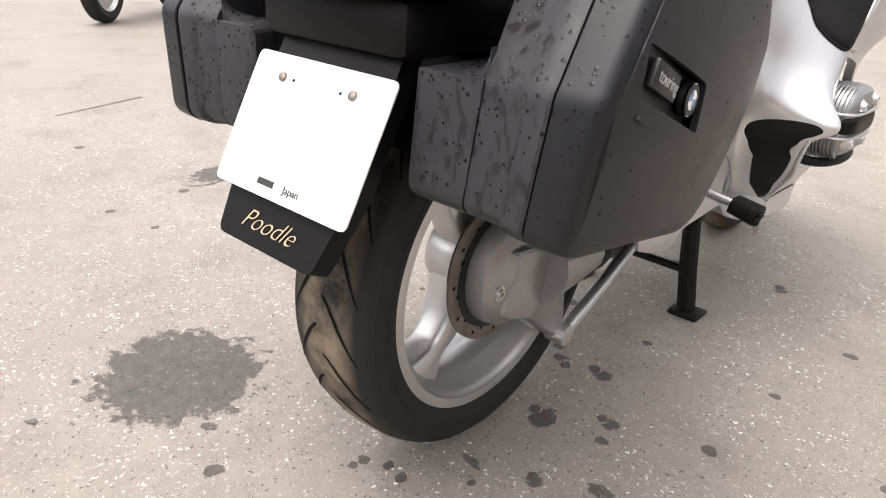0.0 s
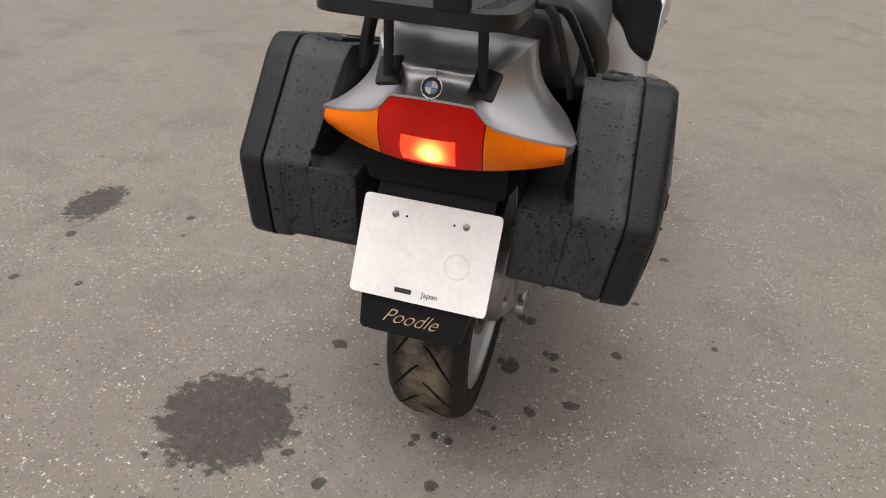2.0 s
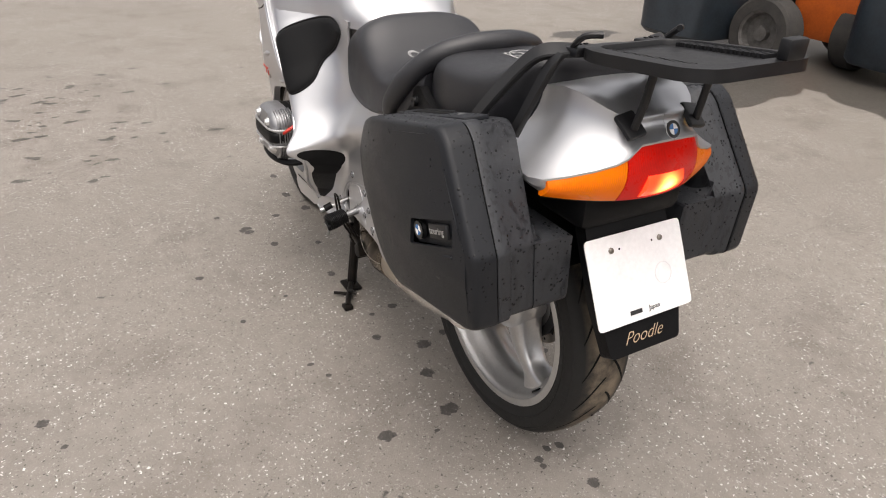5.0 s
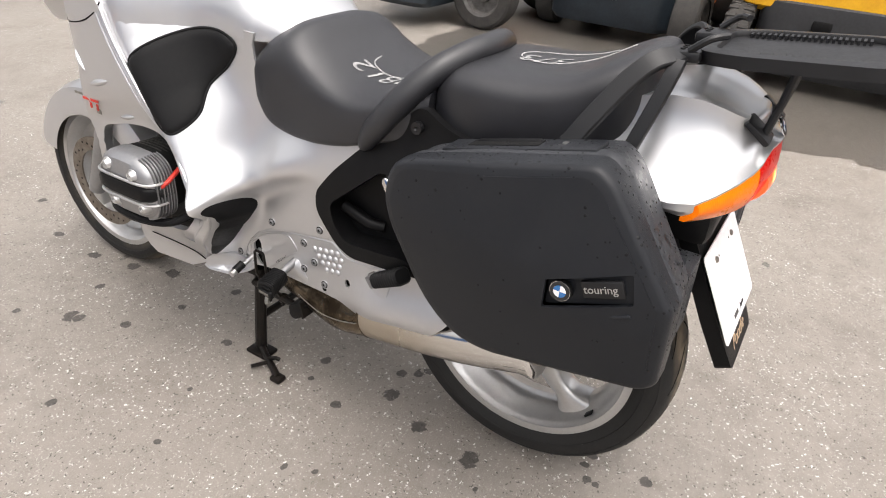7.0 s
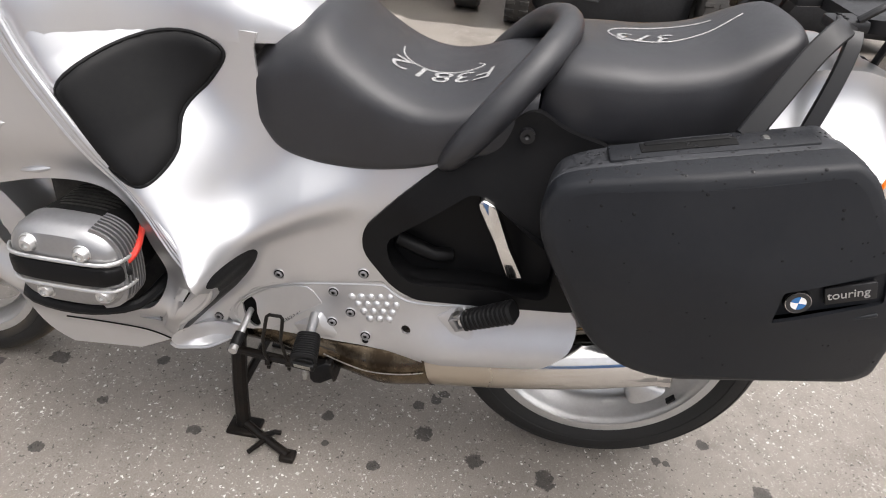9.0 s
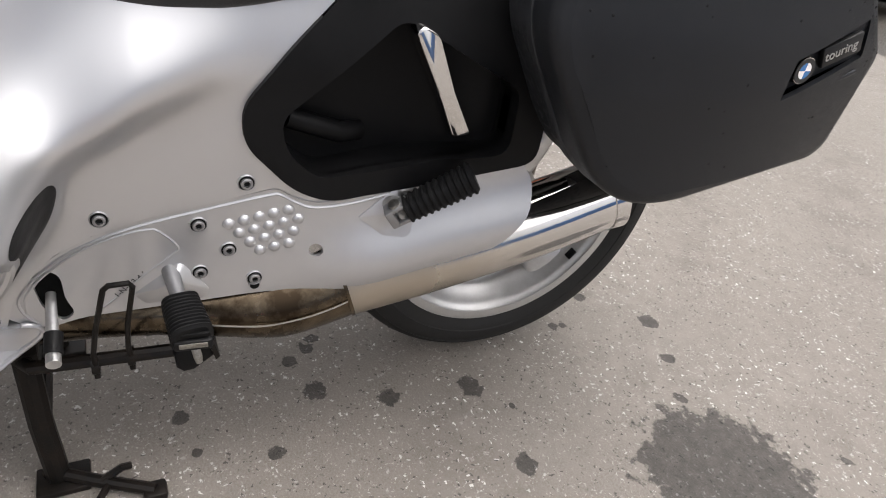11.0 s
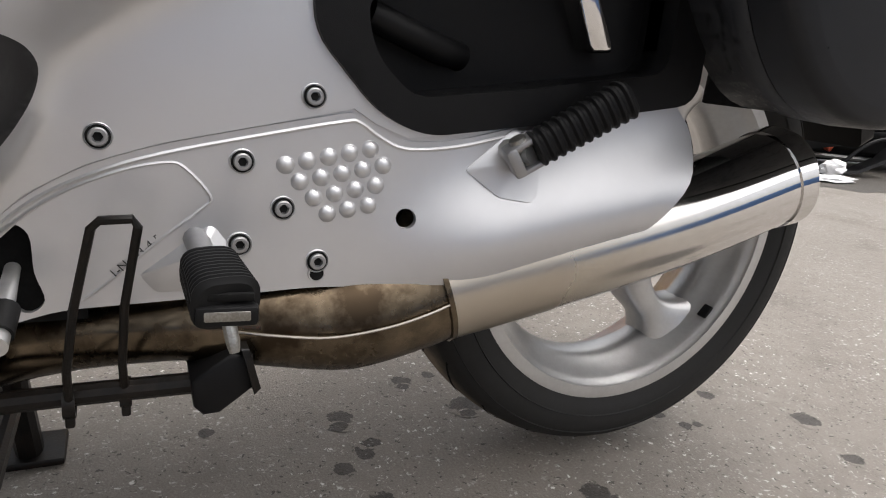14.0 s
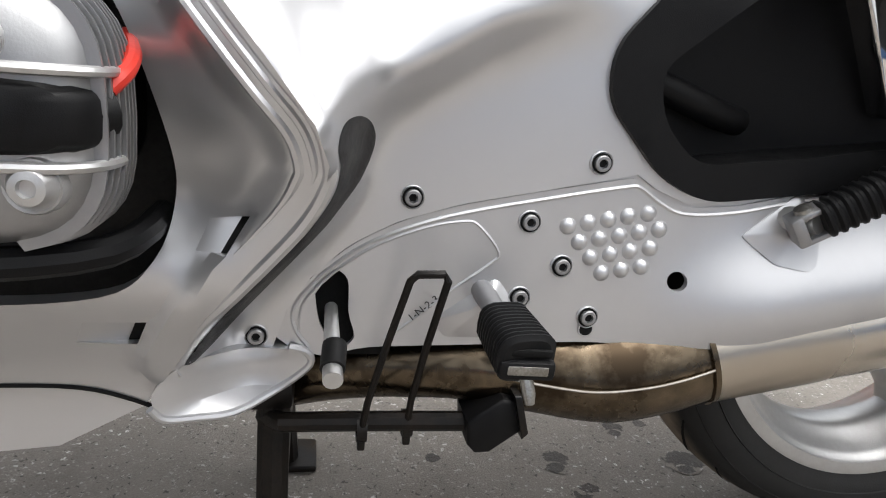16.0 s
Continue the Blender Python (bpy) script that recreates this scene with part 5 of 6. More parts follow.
# -- stands, pegs and levers --
stand = new("centre_stand")
stand.parent = bike
for s in (-1, 1):
    part("stand_leg", tube([(s * 0.115, 0.775, 0.275), (s * 0.13, 0.775, 0.12), (s * 0.145, 0.768, 0.012)], 0.017, 10), STAND, stand)
    part("stand_foot", block((s * 0.150, 0.762, 0.007), (0.055, 0.075, 0.012), 0.004), STAND, stand)
part("cross_bar", tube([(-0.13, 0.772, 0.115), (0.13, 0.772, 0.115)], 0.011, 10), STAND, stand)
part("stand_lever", tube([(-0.115, 0.785, 0.235), (-0.15, 0.765, 0.246), (-0.165, 0.688, 0.254), (-0.18, 0.58, 0.260)], 0.010, 10), STAND, stand)
wedge = [(0.588, 0.247), (0.590, 0.272), (0.556, 0.296), (0.536, 0.292), (0.534, 0.262), (0.566, 0.238), (0.580, 0.238)]
part("lever_pad", slab(wedge, -0.155, -0.205, 0.004), PLASTIC, stand, "angular black lever pad")
part("pad_flange", slab([(0.548, 0.303), (0.541, 0.303), (0.530, 0.262), (0.536, 0.256)], -0.150, -0.212, 0.002), STAND, stand)
part("stand_arm", tube([(-0.135, 0.785, 0.020), (-0.175, 0.715, 0.016), (-0.215, 0.637, 0.012)], 0.010, 10), STAND, stand)
part("arm_tip", block((-0.215, 0.638, 0.009), (0.032, 0.035, 0.016), 0.005), STAND, stand)
part("arm_spur", tube([(-0.185, 0.70, 0.016), (-0.231, 0.723, 0.020)], 0.006, 8), STAND, stand)
part("arm_spur", tube([(-0.180, 0.712, 0.018), (-0.176, 0.680, 0.035), (-0.172, 0.668, 0.030)], 0.006, 8), STAND, stand)
both("stand_bracket", block((-0.11, 0.79, 0.265), (0.05, 0.07, 0.03), 0.006), STAND, bike)


def footpeg(p0, p1, r, parent, name="footpeg", wide=1.15):
    """A rubber peg of rounded oblong section, ribbed across its length."""
    a, d = Vector(p0), Vector(p1) - Vector(p0)
    side = d.cross(Vector((0, 0, 1))).normalized()
    high = side.cross(d).normalized()
    n = 11
    rings = []
    for i in range(n * 4 + 1):
        t = i / (n * 4)
        k = (1.0 if i % 4 in (1, 2) else 0.88) * (0.93 + 0.12 * t) * (0.9 if i in (0, n * 4) else 1.0)
        ring = []
        for q in range(20):
            c, s = math.cos(2 * math.pi * q / 20), math.sin(2 * math.pi * q / 20)
            ring.append(a + d * t + side * r * k * wide * math.copysign(abs(c) ** 0.62, c) + high * r * k * math.copysign(abs(s) ** 0.62, s))
        rings.append(ring)
    return part(name, loft(rings), PAD, parent, "ribbed black rubber footpeg", 25)


for s in (-1, 1):
    peg = footpeg((s * 0.236, 0.5775, 0.3895), (s * 0.295, 0.571, 0.379), 0.0212, bike)
    turn = Euler((0, s * radians(8), radians(s * 6))).to_matrix().to_4x4()
    part("end_slot", block((s * 0.2972, 0.571, 0.386), (0.004, 0.038, 0.006), 0.001, turn), DARK, peg)
    part("end_plate", block((s * 0.2985, 0.571, 0.372), (0.006, 0.034, 0.009), 0.0015, turn), BOLT, peg, "steel end plate")
    part("end_lip", block((s * 0.295, 0.571, 0.3715), (0.012, 0.046, 0.017), 0.004, turn), PAD, peg)
    part("peg_feeler", tube([(s * 0.288, 0.570, 0.368), (s * 0.297, 0.567, 0.350), (s * 0.299, 0.566, 0.342)], [0.0055, 0.0055, 0.004], 10), BOLT, bike)
    part("peg_bracket", tube([(s * 0.178, 0.582, 0.398), (s * 0.240, 0.577, 0.389)], [0.011, 0.0095], 12), CAST, bike)
    root = Vector((s * 0.237, 0.285, 0.491))
    along = (Vector((s * 0.262, 0.203, 0.547)) - root).normalized()
    high = along.cross(Vector((s, 0, 0))).normalized()
    if high.z < 0:
        high = -high
    out = along.cross(high).normalized()
    cant = Matrix((out, along, high)).transposed().to_4x4()
    for e in (-1, 1):
        part("clevis_cheek", block(root - along * 0.008 + high * e * 0.0125, (0.022, 0.032, 0.006), 0.0025, cant), CAST, bike)
    part("clevis_back", block(root - along * 0.021, (0.024, 0.012, 0.030), 0.003, cant), CAST, bike)
    pin = lathe([(-0.017, 0.0), (-0.017, 0.0055), (0.015, 0.0055), (0.015, 0.0085), (0.019, 0.0080), (0.020, 0.004), (0.020, 0.0)], (0, 0, 0), "z", 16)
    bmesh.ops.transform(pin, matrix=Matrix.Translation(root - along * 0.010) @ cant, verts=pin.verts)
    part("clevis_pin", recalc(pin), BOLT, bike)
    footpeg((s * 0.237, 0.285, 0.491), (s * 0.262, 0.203, 0.547), 0.0185, bike, "pillion_footpeg")
    part("pillion_bracket", tube([(s * 0.205, 0.296, 0.484), (s * 0.240, 0.286, 0.490)], [0.014, 0.012], 12), ALLOY, bike)
part("gear_lever", tube([(-0.160, 0.722, 0.372), (-0.20, 0.722, 0.362), (-0.245, 0.722, 0.351), (-0.264, 0.722, 0.347)], [0.006, 0.007, 0.0085, 0.0085], 14), ALLOY, bike)
part("gear_lever_rubber", tube([(-0.225, 0.720, 0.361), (-0.250, 0.722, 0.3505)], 0.0108, 14), PAD, bike)
part("wire_guard", tube([(-0.168, 0.688, 0.243), (-0.195, 0.686, 0.290), (-0.222, 0.676, 0.355), (-0.236, 0.660, 0.424), (-0.237, 0.654, 0.430), (-0.238, 0.632, 0.431), (-0.238, 0.628, 0.425), (-0.222, 0.640, 0.355), (-0.190, 0.644, 0.290), (-0.165, 0.643, 0.240)], 0.0036, 8), STAND, bike, "bent black wire guard")
for y, z in ((0.688, 0.247), (0.643, 0.252)):
    part("guard_lug", lathe([(y - 0.005, 0.010), (y - 0.005, 0.014), (y + 0.005, 0.014), (y + 0.005, 0.010)], (-0.166, 0, z), "y", 14, closed=True), STAND, stand)
    part("lug_tip", block((-0.170, y, z - 0.016), (0.007, 0.008, 0.012), 0.002), STAND, stand)


def cap_bolt(y, z, x, parent, r=0.0105):
    b = part("plate_screw", lathe([(-x + 0.002, 0.0), (-x + 0.002, r), (-x - 0.0028, r), (-x - 0.0036, r * 0.86), (-x - 0.0036, r * 0.56), (-x - 0.0008, r * 0.52), (-x - 0.0008, 0.0)], (0, y, z), seg=18), CAST, parent)
    part("hex_socket", lathe([(-x - 0.0001, 0.0), (-x - 0.0001, r * 0.52), (-x - 0.0012, r * 0.52), (-x - 0.0010, 0.0)], (0, y, z), seg=6), DARK, b)
    return b


for y, z, fn in ((0.485, 0.526, left), (0.654, 0.484, left), (0.790, 0.345, left), (0.544, 0.467, plate_x), (0.509, 0.426, plate_x), (0.546, 0.393, plate_x), (0.477, 0.376, plate_x)):
    x = -fn(y, z) + 0.001
    x += 0.0012
    rim = part("screw_seat", lathe([(-x + 0.004, 0.0), (-x + 0.004, 0.0112), (-x + 0.0006, 0.0112), (-x + 0.0001, 0.0106), (-x + 0.0008, 0.0098), (-x + 0.0005, 0.0)], (0, y, z), seg=28), ALU_PAINT, bike)
    part("seat_shadow", lathe([(-x + 0.003, 0.0), (-x + 0.003, 0.0096), (-x + 0.0002, 0.0096), (-x + 0.0002, 0.0)], (0, y, z), seg=24), DARK, rim)
    cap_bolt(y, z, x, rim, 0.0076)
for r, n in enumerate((5, 5, 4, 3)):
    for k in range(n):
        y = 0.507 - 0.0188 * k - 0.0128 * r
        z = 0.465 + 0.0042 * k - 0.0146 * r
        b = bmesh.new()
        bmesh.ops.create_uvsphere(b, u_segments=16, v_segments=10, radius=0.0092, matrix=Matrix.Translation((plate_x(y, z) + 0.004, y, z)))
        part("plate_stud", b, ALU_PAINT, foot_l)
# -- moulded lines and lettering on the footrest plate --
def on_plate(pts, r, name, mat=ALU_PAINT, n=4, lift=0.0):
    return part(name, tube([(plate_x(y, z) - lift, y, z) for y, z in pts], r, 6, smooth=n), mat, foot_l)


on_plate([(0.742, 0.334), (0.755, 0.352), (0.756, 0.374), (0.735, 0.402), (0.702, 0.431), (0.660, 0.453), (0.608, 0.471), (0.528, 0.490), (0.458, 0.505), (0.443, 0.505), (0.424, 0.493), (0.398, 0.483), (0.350, 0.487), (0.300, 0.499), (0.240, 0.514)], 0.0022, "plate_groove", ALU_PAINT)
on_plate([(0.752, 0.350), (0.748, 0.378), (0.722, 0.408), (0.685, 0.436), (0.640, 0.456), (0.605, 0.464), (0.590, 0.460), (0.570, 0.436), (0.578, 0.424), (0.610, 0.398), (0.650, 0.362), (0.672, 0.345)], 0.0016, "plate_groove", ALU_PAINT)
left_face = Euler((radians(90), 0, radians(-90))).to_matrix().to_4x4()
writing("1-N-2-3-4-5", 0.0105, Matrix.Translation((plate_x(0.625, 0.385) - 0.0008, 0.628, 0.381)) @ left_face @ Matrix.Rotation(radians(40), 4, "Z"), INK, foot_l, "gear_lettering", extrude=0.0002)
# moulded pockets round both pegs
for (y0, z0), pts, rise in (((0.578, 0.392), [(0.628, 0.366), (0.572, 0.410), (0.566, 0.408), (0.536, 0.366), (0.540, 0.352), (0.615, 0.350)], 0.013), ((0.285, 0.478), [(0.340, 0.466), (0.291, 0.508), (0.286, 0.508), (0.262, 0.486), (0.268, 0.444), (0.276, 0.438), (0.308, 0.442)], 0.007)):
    ring = rounded(pts, 0.004, 2)
    b = loft([[(plate_x(y, z) + 0.002, y, z) for y, z in ring], [(plate_x(y, z) - 0.0015, y, z) for y, z in ring], [(plate_x(y0, z0) - rise, y0 + (y - y0) * 0.34, z0 + (z - z0) * 0.34) for y, z in ring]])
    part("peg_boss", b, ALU_PAINT, foot_l)
# slotted screw near the plate's lower edge
kx = -plate_x(0.477, 0.364) + 0.0006
part("slot_recess", lathe([(-kx + 0.002, 0.0), (-kx + 0.002, 0.0066), (-kx - 0.0004, 0.0066), (-kx - 0.0004, 0.0)], (0, 0.477, 0.3635), seg=20), DARK, foot_l)
part("slot_rim", lathe([(-kx + 0.002, 0.0066), (-kx - 0.0012, 0.0068), (-kx - 0.0012, 0.0078), (-kx + 0.002, 0.0086)], (0, 0.477, 0.3635), seg=24), ALU_PAINT, foot_l)
# fairing vents: a ramp sinking into the panel to a dark slit
for quad in VENTS:
    a, b_, c, d_ = [Vector((fairing(*q), *q)) for q in quad]
    lift, deep = Vector((0.001, 0, 0)), Vector((0.013, 0, 0))
    ramp = loft([[a + lift, b_ + lift], [a.lerp(d_, 0.6) + deep * 0.45, b_.lerp(c, 0.6) + deep * 0.45], [d_ + deep, c + deep]], False, False)
    if sum(f.normal.x for f in ramp.faces) > 0:
        bmesh.ops.reverse_faces(ramp, faces=ramp.faces)
    both("vent_ramp", ramp, SILVER, bike, "small ramped vent in the fairing")
    # near-black quad paints the shade under the panel's lip
    mouth = bmesh.new()
    under = (d_ - a).normalized() * 0.012
    mouth.faces.new([mouth.verts.new(v) for v in (a.lerp(d_, 0.80) + deep * 0.70, b_.lerp(c, 0.80) + deep * 0.70, c + deep * 0.98 + under, d_ + deep * 0.98 + under)])
    both("vent_mouth", mouth, DARK, bike)
both("belly_seam", tube([(fairing(y, z) - 0.0005, y, z) for y, z in ((1.10, 0.315), (1.0, 0.318), (0.93, 0.315), (0.885, 0.300), (0.862, 0.287))], 0.002, 6, smooth=4), DARK, bike)


both("fairing_seam", tube([(fairing(y, z) - 0.0006, y, z) for y, z in ((1.301, 0.899), (1.261, 0.894), (1.169, 0.899), (1.099, 0.913), (1.044, 0.942), (1.003, 0.970))], 0.0018, 6, smooth=4), DARK, bike)
# small red and grey emblem bars on the fairing flank
for y, z, w, h, mat in ((1.225, 0.703, 0.060, 0.006, BOLT), (1.172, 0.708, 0.030, 0.006, REDCABLE), (1.160, 0.697, 0.007, 0.022, REDCABLE), (1.130, 0.712, 0.030, 0.006, REDCABLE), (1.132, 0.698, 0.007, 0.026, REDCABLE), (1.142, 0.680, 0.016, 0.016, BOLT)):
    part("emblem_bar", block((fairing(y, z) - 0.001, y, z), (0.002, w, h), 0), mat, bike)
# raised lips of the fairing's air ducts
for (y0, z0), (y1, z1), r in (((1.125, 0.758), (1.050, 0.780), 0.013), ((1.075, 0.678), (1.012, 0.692), 0.011), ((1.175, 0.835), (1.130, 0.785), 0.010)):
    pts = [(fairing(y0 + (y1 - y0) * t, z0 + (z1 - z0) * t) + 0.003, y0 + (y1 - y0) * t, z0 + (z1 - z0) * t) for t in np.linspace(0, 1, 9)]
    both("duct_lip", tube(pts, [r * math.sin(math.pi * (0.06 + 0.88 * t)) for t in np.linspace(0, 1, 9)], 10, flat=0.7), SILVER, bike)


# -- water drops and chalk, laid on the built surfaces --
def tree_of(obs):
    b = bmesh.new()
    for o in obs:
        b.from_mesh(o.data)
    return BVHTree.FromBMesh(b)


def drops(name, obs, tree, box, count, r, seed, way, parent, mat):
    """Small flattened beads of rain on what a ray along way meets inside the box."""
    rng = random.Random(seed)
    out = bmesh.new()
    for _ in range(count):
        p = Vector([rng.uniform(a, b) for a, b in box])
        hit, nor, _, _ = tree.ray_cast(p, Vector(way))
        if hit is None or nor.dot(Vector(way)) > -0.1:
            continue
        q = nor.to_track_quat("Z", "Y").to_matrix().to_4x4()
        s = r * rng.uniform(0.5, 1.3)
        n = 7
        base = [out.verts.new(hit + q @ Vector((s * math.cos(a) * rng.uniform(0.85, 1.15), s * math.sin(a), 0))) for a in [6.283 * k / n for k in range(n)]]
        tip = out.verts.new(hit + nor * s * 0.45)
        for k in range(n):
            out.faces.new((base[k], base[(k + 1) % n], tip))
    ob = part(name, recalc(out), mat, parent)
    ob["kind"] = "stuff"
    return ob


# the motorcycle stands a little askew: its off side swings outwards towards the front
for o in bike.children_recursive:
    if o.type == "MESH" and not o.name.startswith(("tyre", "rim", "spoke", "hub", "brake", "fork")):
        for v in o.data.vertices:
            x, y, z = v.co
            v.co.x += (0.040 * max(0.0, min(1.5, (y - 0.15) / 0.65)) + 0.030 * step01(y, 0.93, 1.12) * step01(z, 0.62, 0.80)) * step01(x, 0.09, 0.20)


WATER = material("rain_water", (0.008, 0.008, 0.009), 0.22, 0.0, (0.010, 0.010, 0.011), 40.0, spec=0.22)
panniers = [o for o in bike.children if o.name.startswith("pannier")]
for k, pan in enumerate(panniers):
    sx = -1 if k == 0 else 1
    obs = [pan] + list(pan.children)
    tr = tree_of(obs)
    lo, hi = sorted((sx * 0.15, sx * 0.38))
    drops("rain_drops", obs, tr, ((lo, hi), (-0.36, 0.15), (1.0, 1.0)), 300, 0.0023, 3 + k, (0, 0, -1), pan, WATER)
    drops("rain_drops", obs, tr, ((lo, hi), (-0.45, -0.45), (0.62, 0.93)), 220, 0.0021, 9 + k, (0, 1, 0), pan, WATER)
    drops("rain_drops", obs, tr, ((sx * 0.5, sx * 0.5), (-0.32, 0.18), (0.56, 0.92)), 40, 0.0016, 19 + k, (-sx, 0, 0), pan, WATER)


def drape(ob, tree, lift=0.0012):
    """Lay a flat mesh on the surface below it."""
    for v in ob.data.vertices:
        hit, nor, _, _ = tree.ray_cast(Vector((v.co.x, v.co.y, 1.4)), Vector((0, 0, -1)))
        if hit is not None:
            v.co.z = hit.z + lift


def chalk_line(pts, r, tree, parent):
    P = smooth_path([(x, y, 1.2) for x, y in pts], 6)
    P = [Vector((p.x, p.y, (tree.ray_cast(Vector((p.x, p.y, 1.4)), Vector((0, 0, -1)))[0] or Vector((0, 0, 1.2))).z + 0.0004)) for p in P]
    return part("chalk_line", tube(P, r, 5), CHALK, parent)


driver_ob = next(o for o in bike.children if o.name == "driver_seat")
pillion_ob = next(o for o in bike.children if o.name == "pillion_seat")
td, tp = tree_of([driver_ob]), tree_of([pillion_ob])
up_y = Matrix.Rotation(radians(90), 4, "Z")
t1 = writing("F3812", 0.074, Matrix.Translation((-0.035, 0.385, 1.2)) @ up_y, CHALK, driver_ob, "chalk_number", 0.15, 0.0)
drape(t1, td)
chalk_line([(0.02, 0.47), (-0.02, 0.46), (-0.035, 0.42), (-0.03, 0.36), (-0.01, 0.32), (0.01, 0.33)], 0.0018, td, driver_ob)
t2 = writing("373", 0.068, Matrix.Translation((0.010, 0.055, 1.2)) @ up_y, CHALK, pillion_ob, "chalk_number", 0.15, 0.0)
drape(t2, tp)
chalk_line([(0.03, -0.10), (-0.005, -0.04), (-0.035, 0.03), (-0.02, 0.10), (0.02, 0.115), (0.05, 0.08), (0.06, 0.0), (0.06, -0.06)], 0.0018, tp, pillion_ob)


# ---- yard ----
def blob(cx, cy, rx, ry, seed, z=0.002, n=48, rough=0.3, turn=0.0, jag=0.04):
    """A flat wet patch with an uneven edge."""
    b = bmesh.new()
    rng = random.Random(seed)
    ph = [rng.uniform(0, 6.28) for _ in range(10)]
    ring = []
    for k in range(n):
        a = 2 * math.pi * k / n
        q = 1 + rough * sum(math.sin((j + 2) * a + ph[j]) / (j + 2) ** 0.8 for j in range(10)) * 0.8 + rng.uniform(-1, 1) * jag
        x, y = rx * q * math.cos(a), ry * q * math.sin(a)
        ring.append(b.verts.new((cx + x * math.cos(turn) - y * math.sin(turn), cy + x * math.sin(turn) + y * math.cos(turn), z)))
    b.faces.new(ring)
    return b


tagged(finish("wet_stain", blob(-0.500, -0.308, 0.234, 0.216, 12, 0.0006, 120, 0.07, -0.25, 0.0), STAIN), "large dark wet stain on the concrete", "stain")
tagged(finish("dark_streak", blob(-0.530, -0.265, 0.115, 0.0055, 31, 0.0014, 60, 0.16, 1.275, 0.05), STREAK), "thin dark streak across the wet stain", "stain")
SPOTS = ((-0.151, 0.053, 26), (-0.077, 0.346, 22), (-0.194, 0.446, 15), (-0.131, 0.22, 20), (-0.072, 0.585, 15), (0.043, 0.333, 17), (0.010, 0.375, 15), (-0.181, 0.874, 17), (-0.368, 1.343, 26), (-0.354, 0.04, 23), (-0.038, -0.216, 11),
         (0.001, -0.195, 11), (0.039, -0.2, 12), (0.037, -0.341, 15), (-0.222, -0.004, 7), (0.148, 0.340, 20), (0.13, 0.118, 30), (0.239, 0.197, 18), (0.25, 0.14, 13), (0.213, -0.039, 18), (0.308, 1.12, 16), (0.136, -0.124, 8),
         (-1.141, 0.499, 16), (-1.098, 0.386, 9), (0.418, 0.268, 16), (0.064, 0.316, 14), (-0.40, 0.342, 8), (-0.43, 0.413, 9), (0.161, 0.542, 12), (-0.112, 1.603, 20), (-0.03, 1.30, 24), (-0.22, 1.42, 14), (-0.30, 1.18, 16),
         (-0.14, 1.12, 13), (0.02, 1.05, 16), (-0.45, 1.50, 12), (-0.36, 1.319, 18), (1.602, 0.528, 14), (1.232, 0.418, 22), (-0.55, 0.72, 9), (-0.62, 1.05, 14),
         (-2.135, 0.201, 22), (-1.453, 0.255, 18), (-1.429, -0.015, 16), (-1.225, 0.027, 14), (0.312, 0.02, 20), (-0.207, -0.415, 16), (-0.10, 1.831, 18), (-0.078, 1.439, 20), (0.016, 2.126, 16), (-0.155, 0.57, 9),
         (0.122, 0.349, 14), (0.218, 0.205, 12), (-0.088, -0.456, 24), (-0.312, -0.36, 15), (-0.043, -0.24, 9), (0.102, 0.131, 13), (-0.381, 0.804, 8), (0.46, 0.55, 12), (0.55, 0.86, 15), (0.70, 0.40, 11))
for k, (x, y, r) in enumerate(SPOTS):
    r *= 0.00150
    tagged(finish("oil_spot", blob(x, y, r, r * 0.78, 20 + k, 0.0006 + 0.00001 * k, 40, 0.10, k * 0.7, 0.0), OIL), "small dark damp spot on the concrete", "stain", "spots under the motorcycle")
# faint drips farther out
rng = random.Random(8)
bm = bmesh.new()
for k in range(95):
    if k < 60:
        x, y = rng.gauss(-0.85, 0.26), rng.uniform(2.1, 4.1)
    else:
        x, y = rng.uniform(-2.6, 2.6), rng.uniform(-0.8, 5.5)
    r = rng.uniform(0.008, 0.032) * (1 if k < 60 else 0.6)
    b2 = blob(x, y, r * 1.3, r * 0.7, 200 + k, 0.0012 + 0.00001 * k, 16, 0.4, rng.uniform(-0.5, 0.5))
    me = bpy.data.meshes.new("tmp")
    b2.to_mesh(me)
    b2.free()
    bm.from_mesh(me)
    bpy.data.meshes.remove(me)
tagged(finish("damp_drips", bm, WET), "scattered faint damp drips on the concrete", "stain", kind="stuff")
# damp patches; those by the trucks also carry the trucks' shade in their colour
for x, y, rx, ry, t, sd in ((3.50, 2.10, 0.95, 0.42, 0.22, 3), (5.3, 0.3, 1.55, 3.3, 0.0, 1), (2.42, 1.74, 0.42, 0.10, 0.15, 4), (4.2, -0.9, 1.5, 1.1, 0.0, 5), (3.6, 3.9, 0.4, 0.15, 0.0, 9), (-1.53, 0.47, 0.112, 0.165, -0.1, 8), (-1.6, 3.6, 0.14, 0.07, 0.3, 11)):
    tagged(finish("damp_patch", blob(x, y, rx, ry, 60 + sd, 0.0010 + 0.0002 * sd, 140, 0.2, t), WETSHADE if x > 3.4 else OIL if x == -1.53 else FAINT if x < -1.55 else DAMP), "damp dark patch on the yard, deepened by painted shade near the trucks", "puddle", "damp patches in the yard")
b = bmesh.new()
block((-2.74, 0.57, 0.002), (0.018, 0.50, 0.002), 0, Matrix.Rotation(radians(16), 4, "Z"), b)
tagged(finish("ground_crack", b, FAINT), "thin dark crack in the concrete", "crack")
tagged(finish("paper_scrap", block((2.80, 5.27, 0.004), (0.30, 0.12, 0.004), 0, Matrix.Rotation(radians(20), 4, "Z")), WHITE), "flat white scrap lying on the yard", "paper")

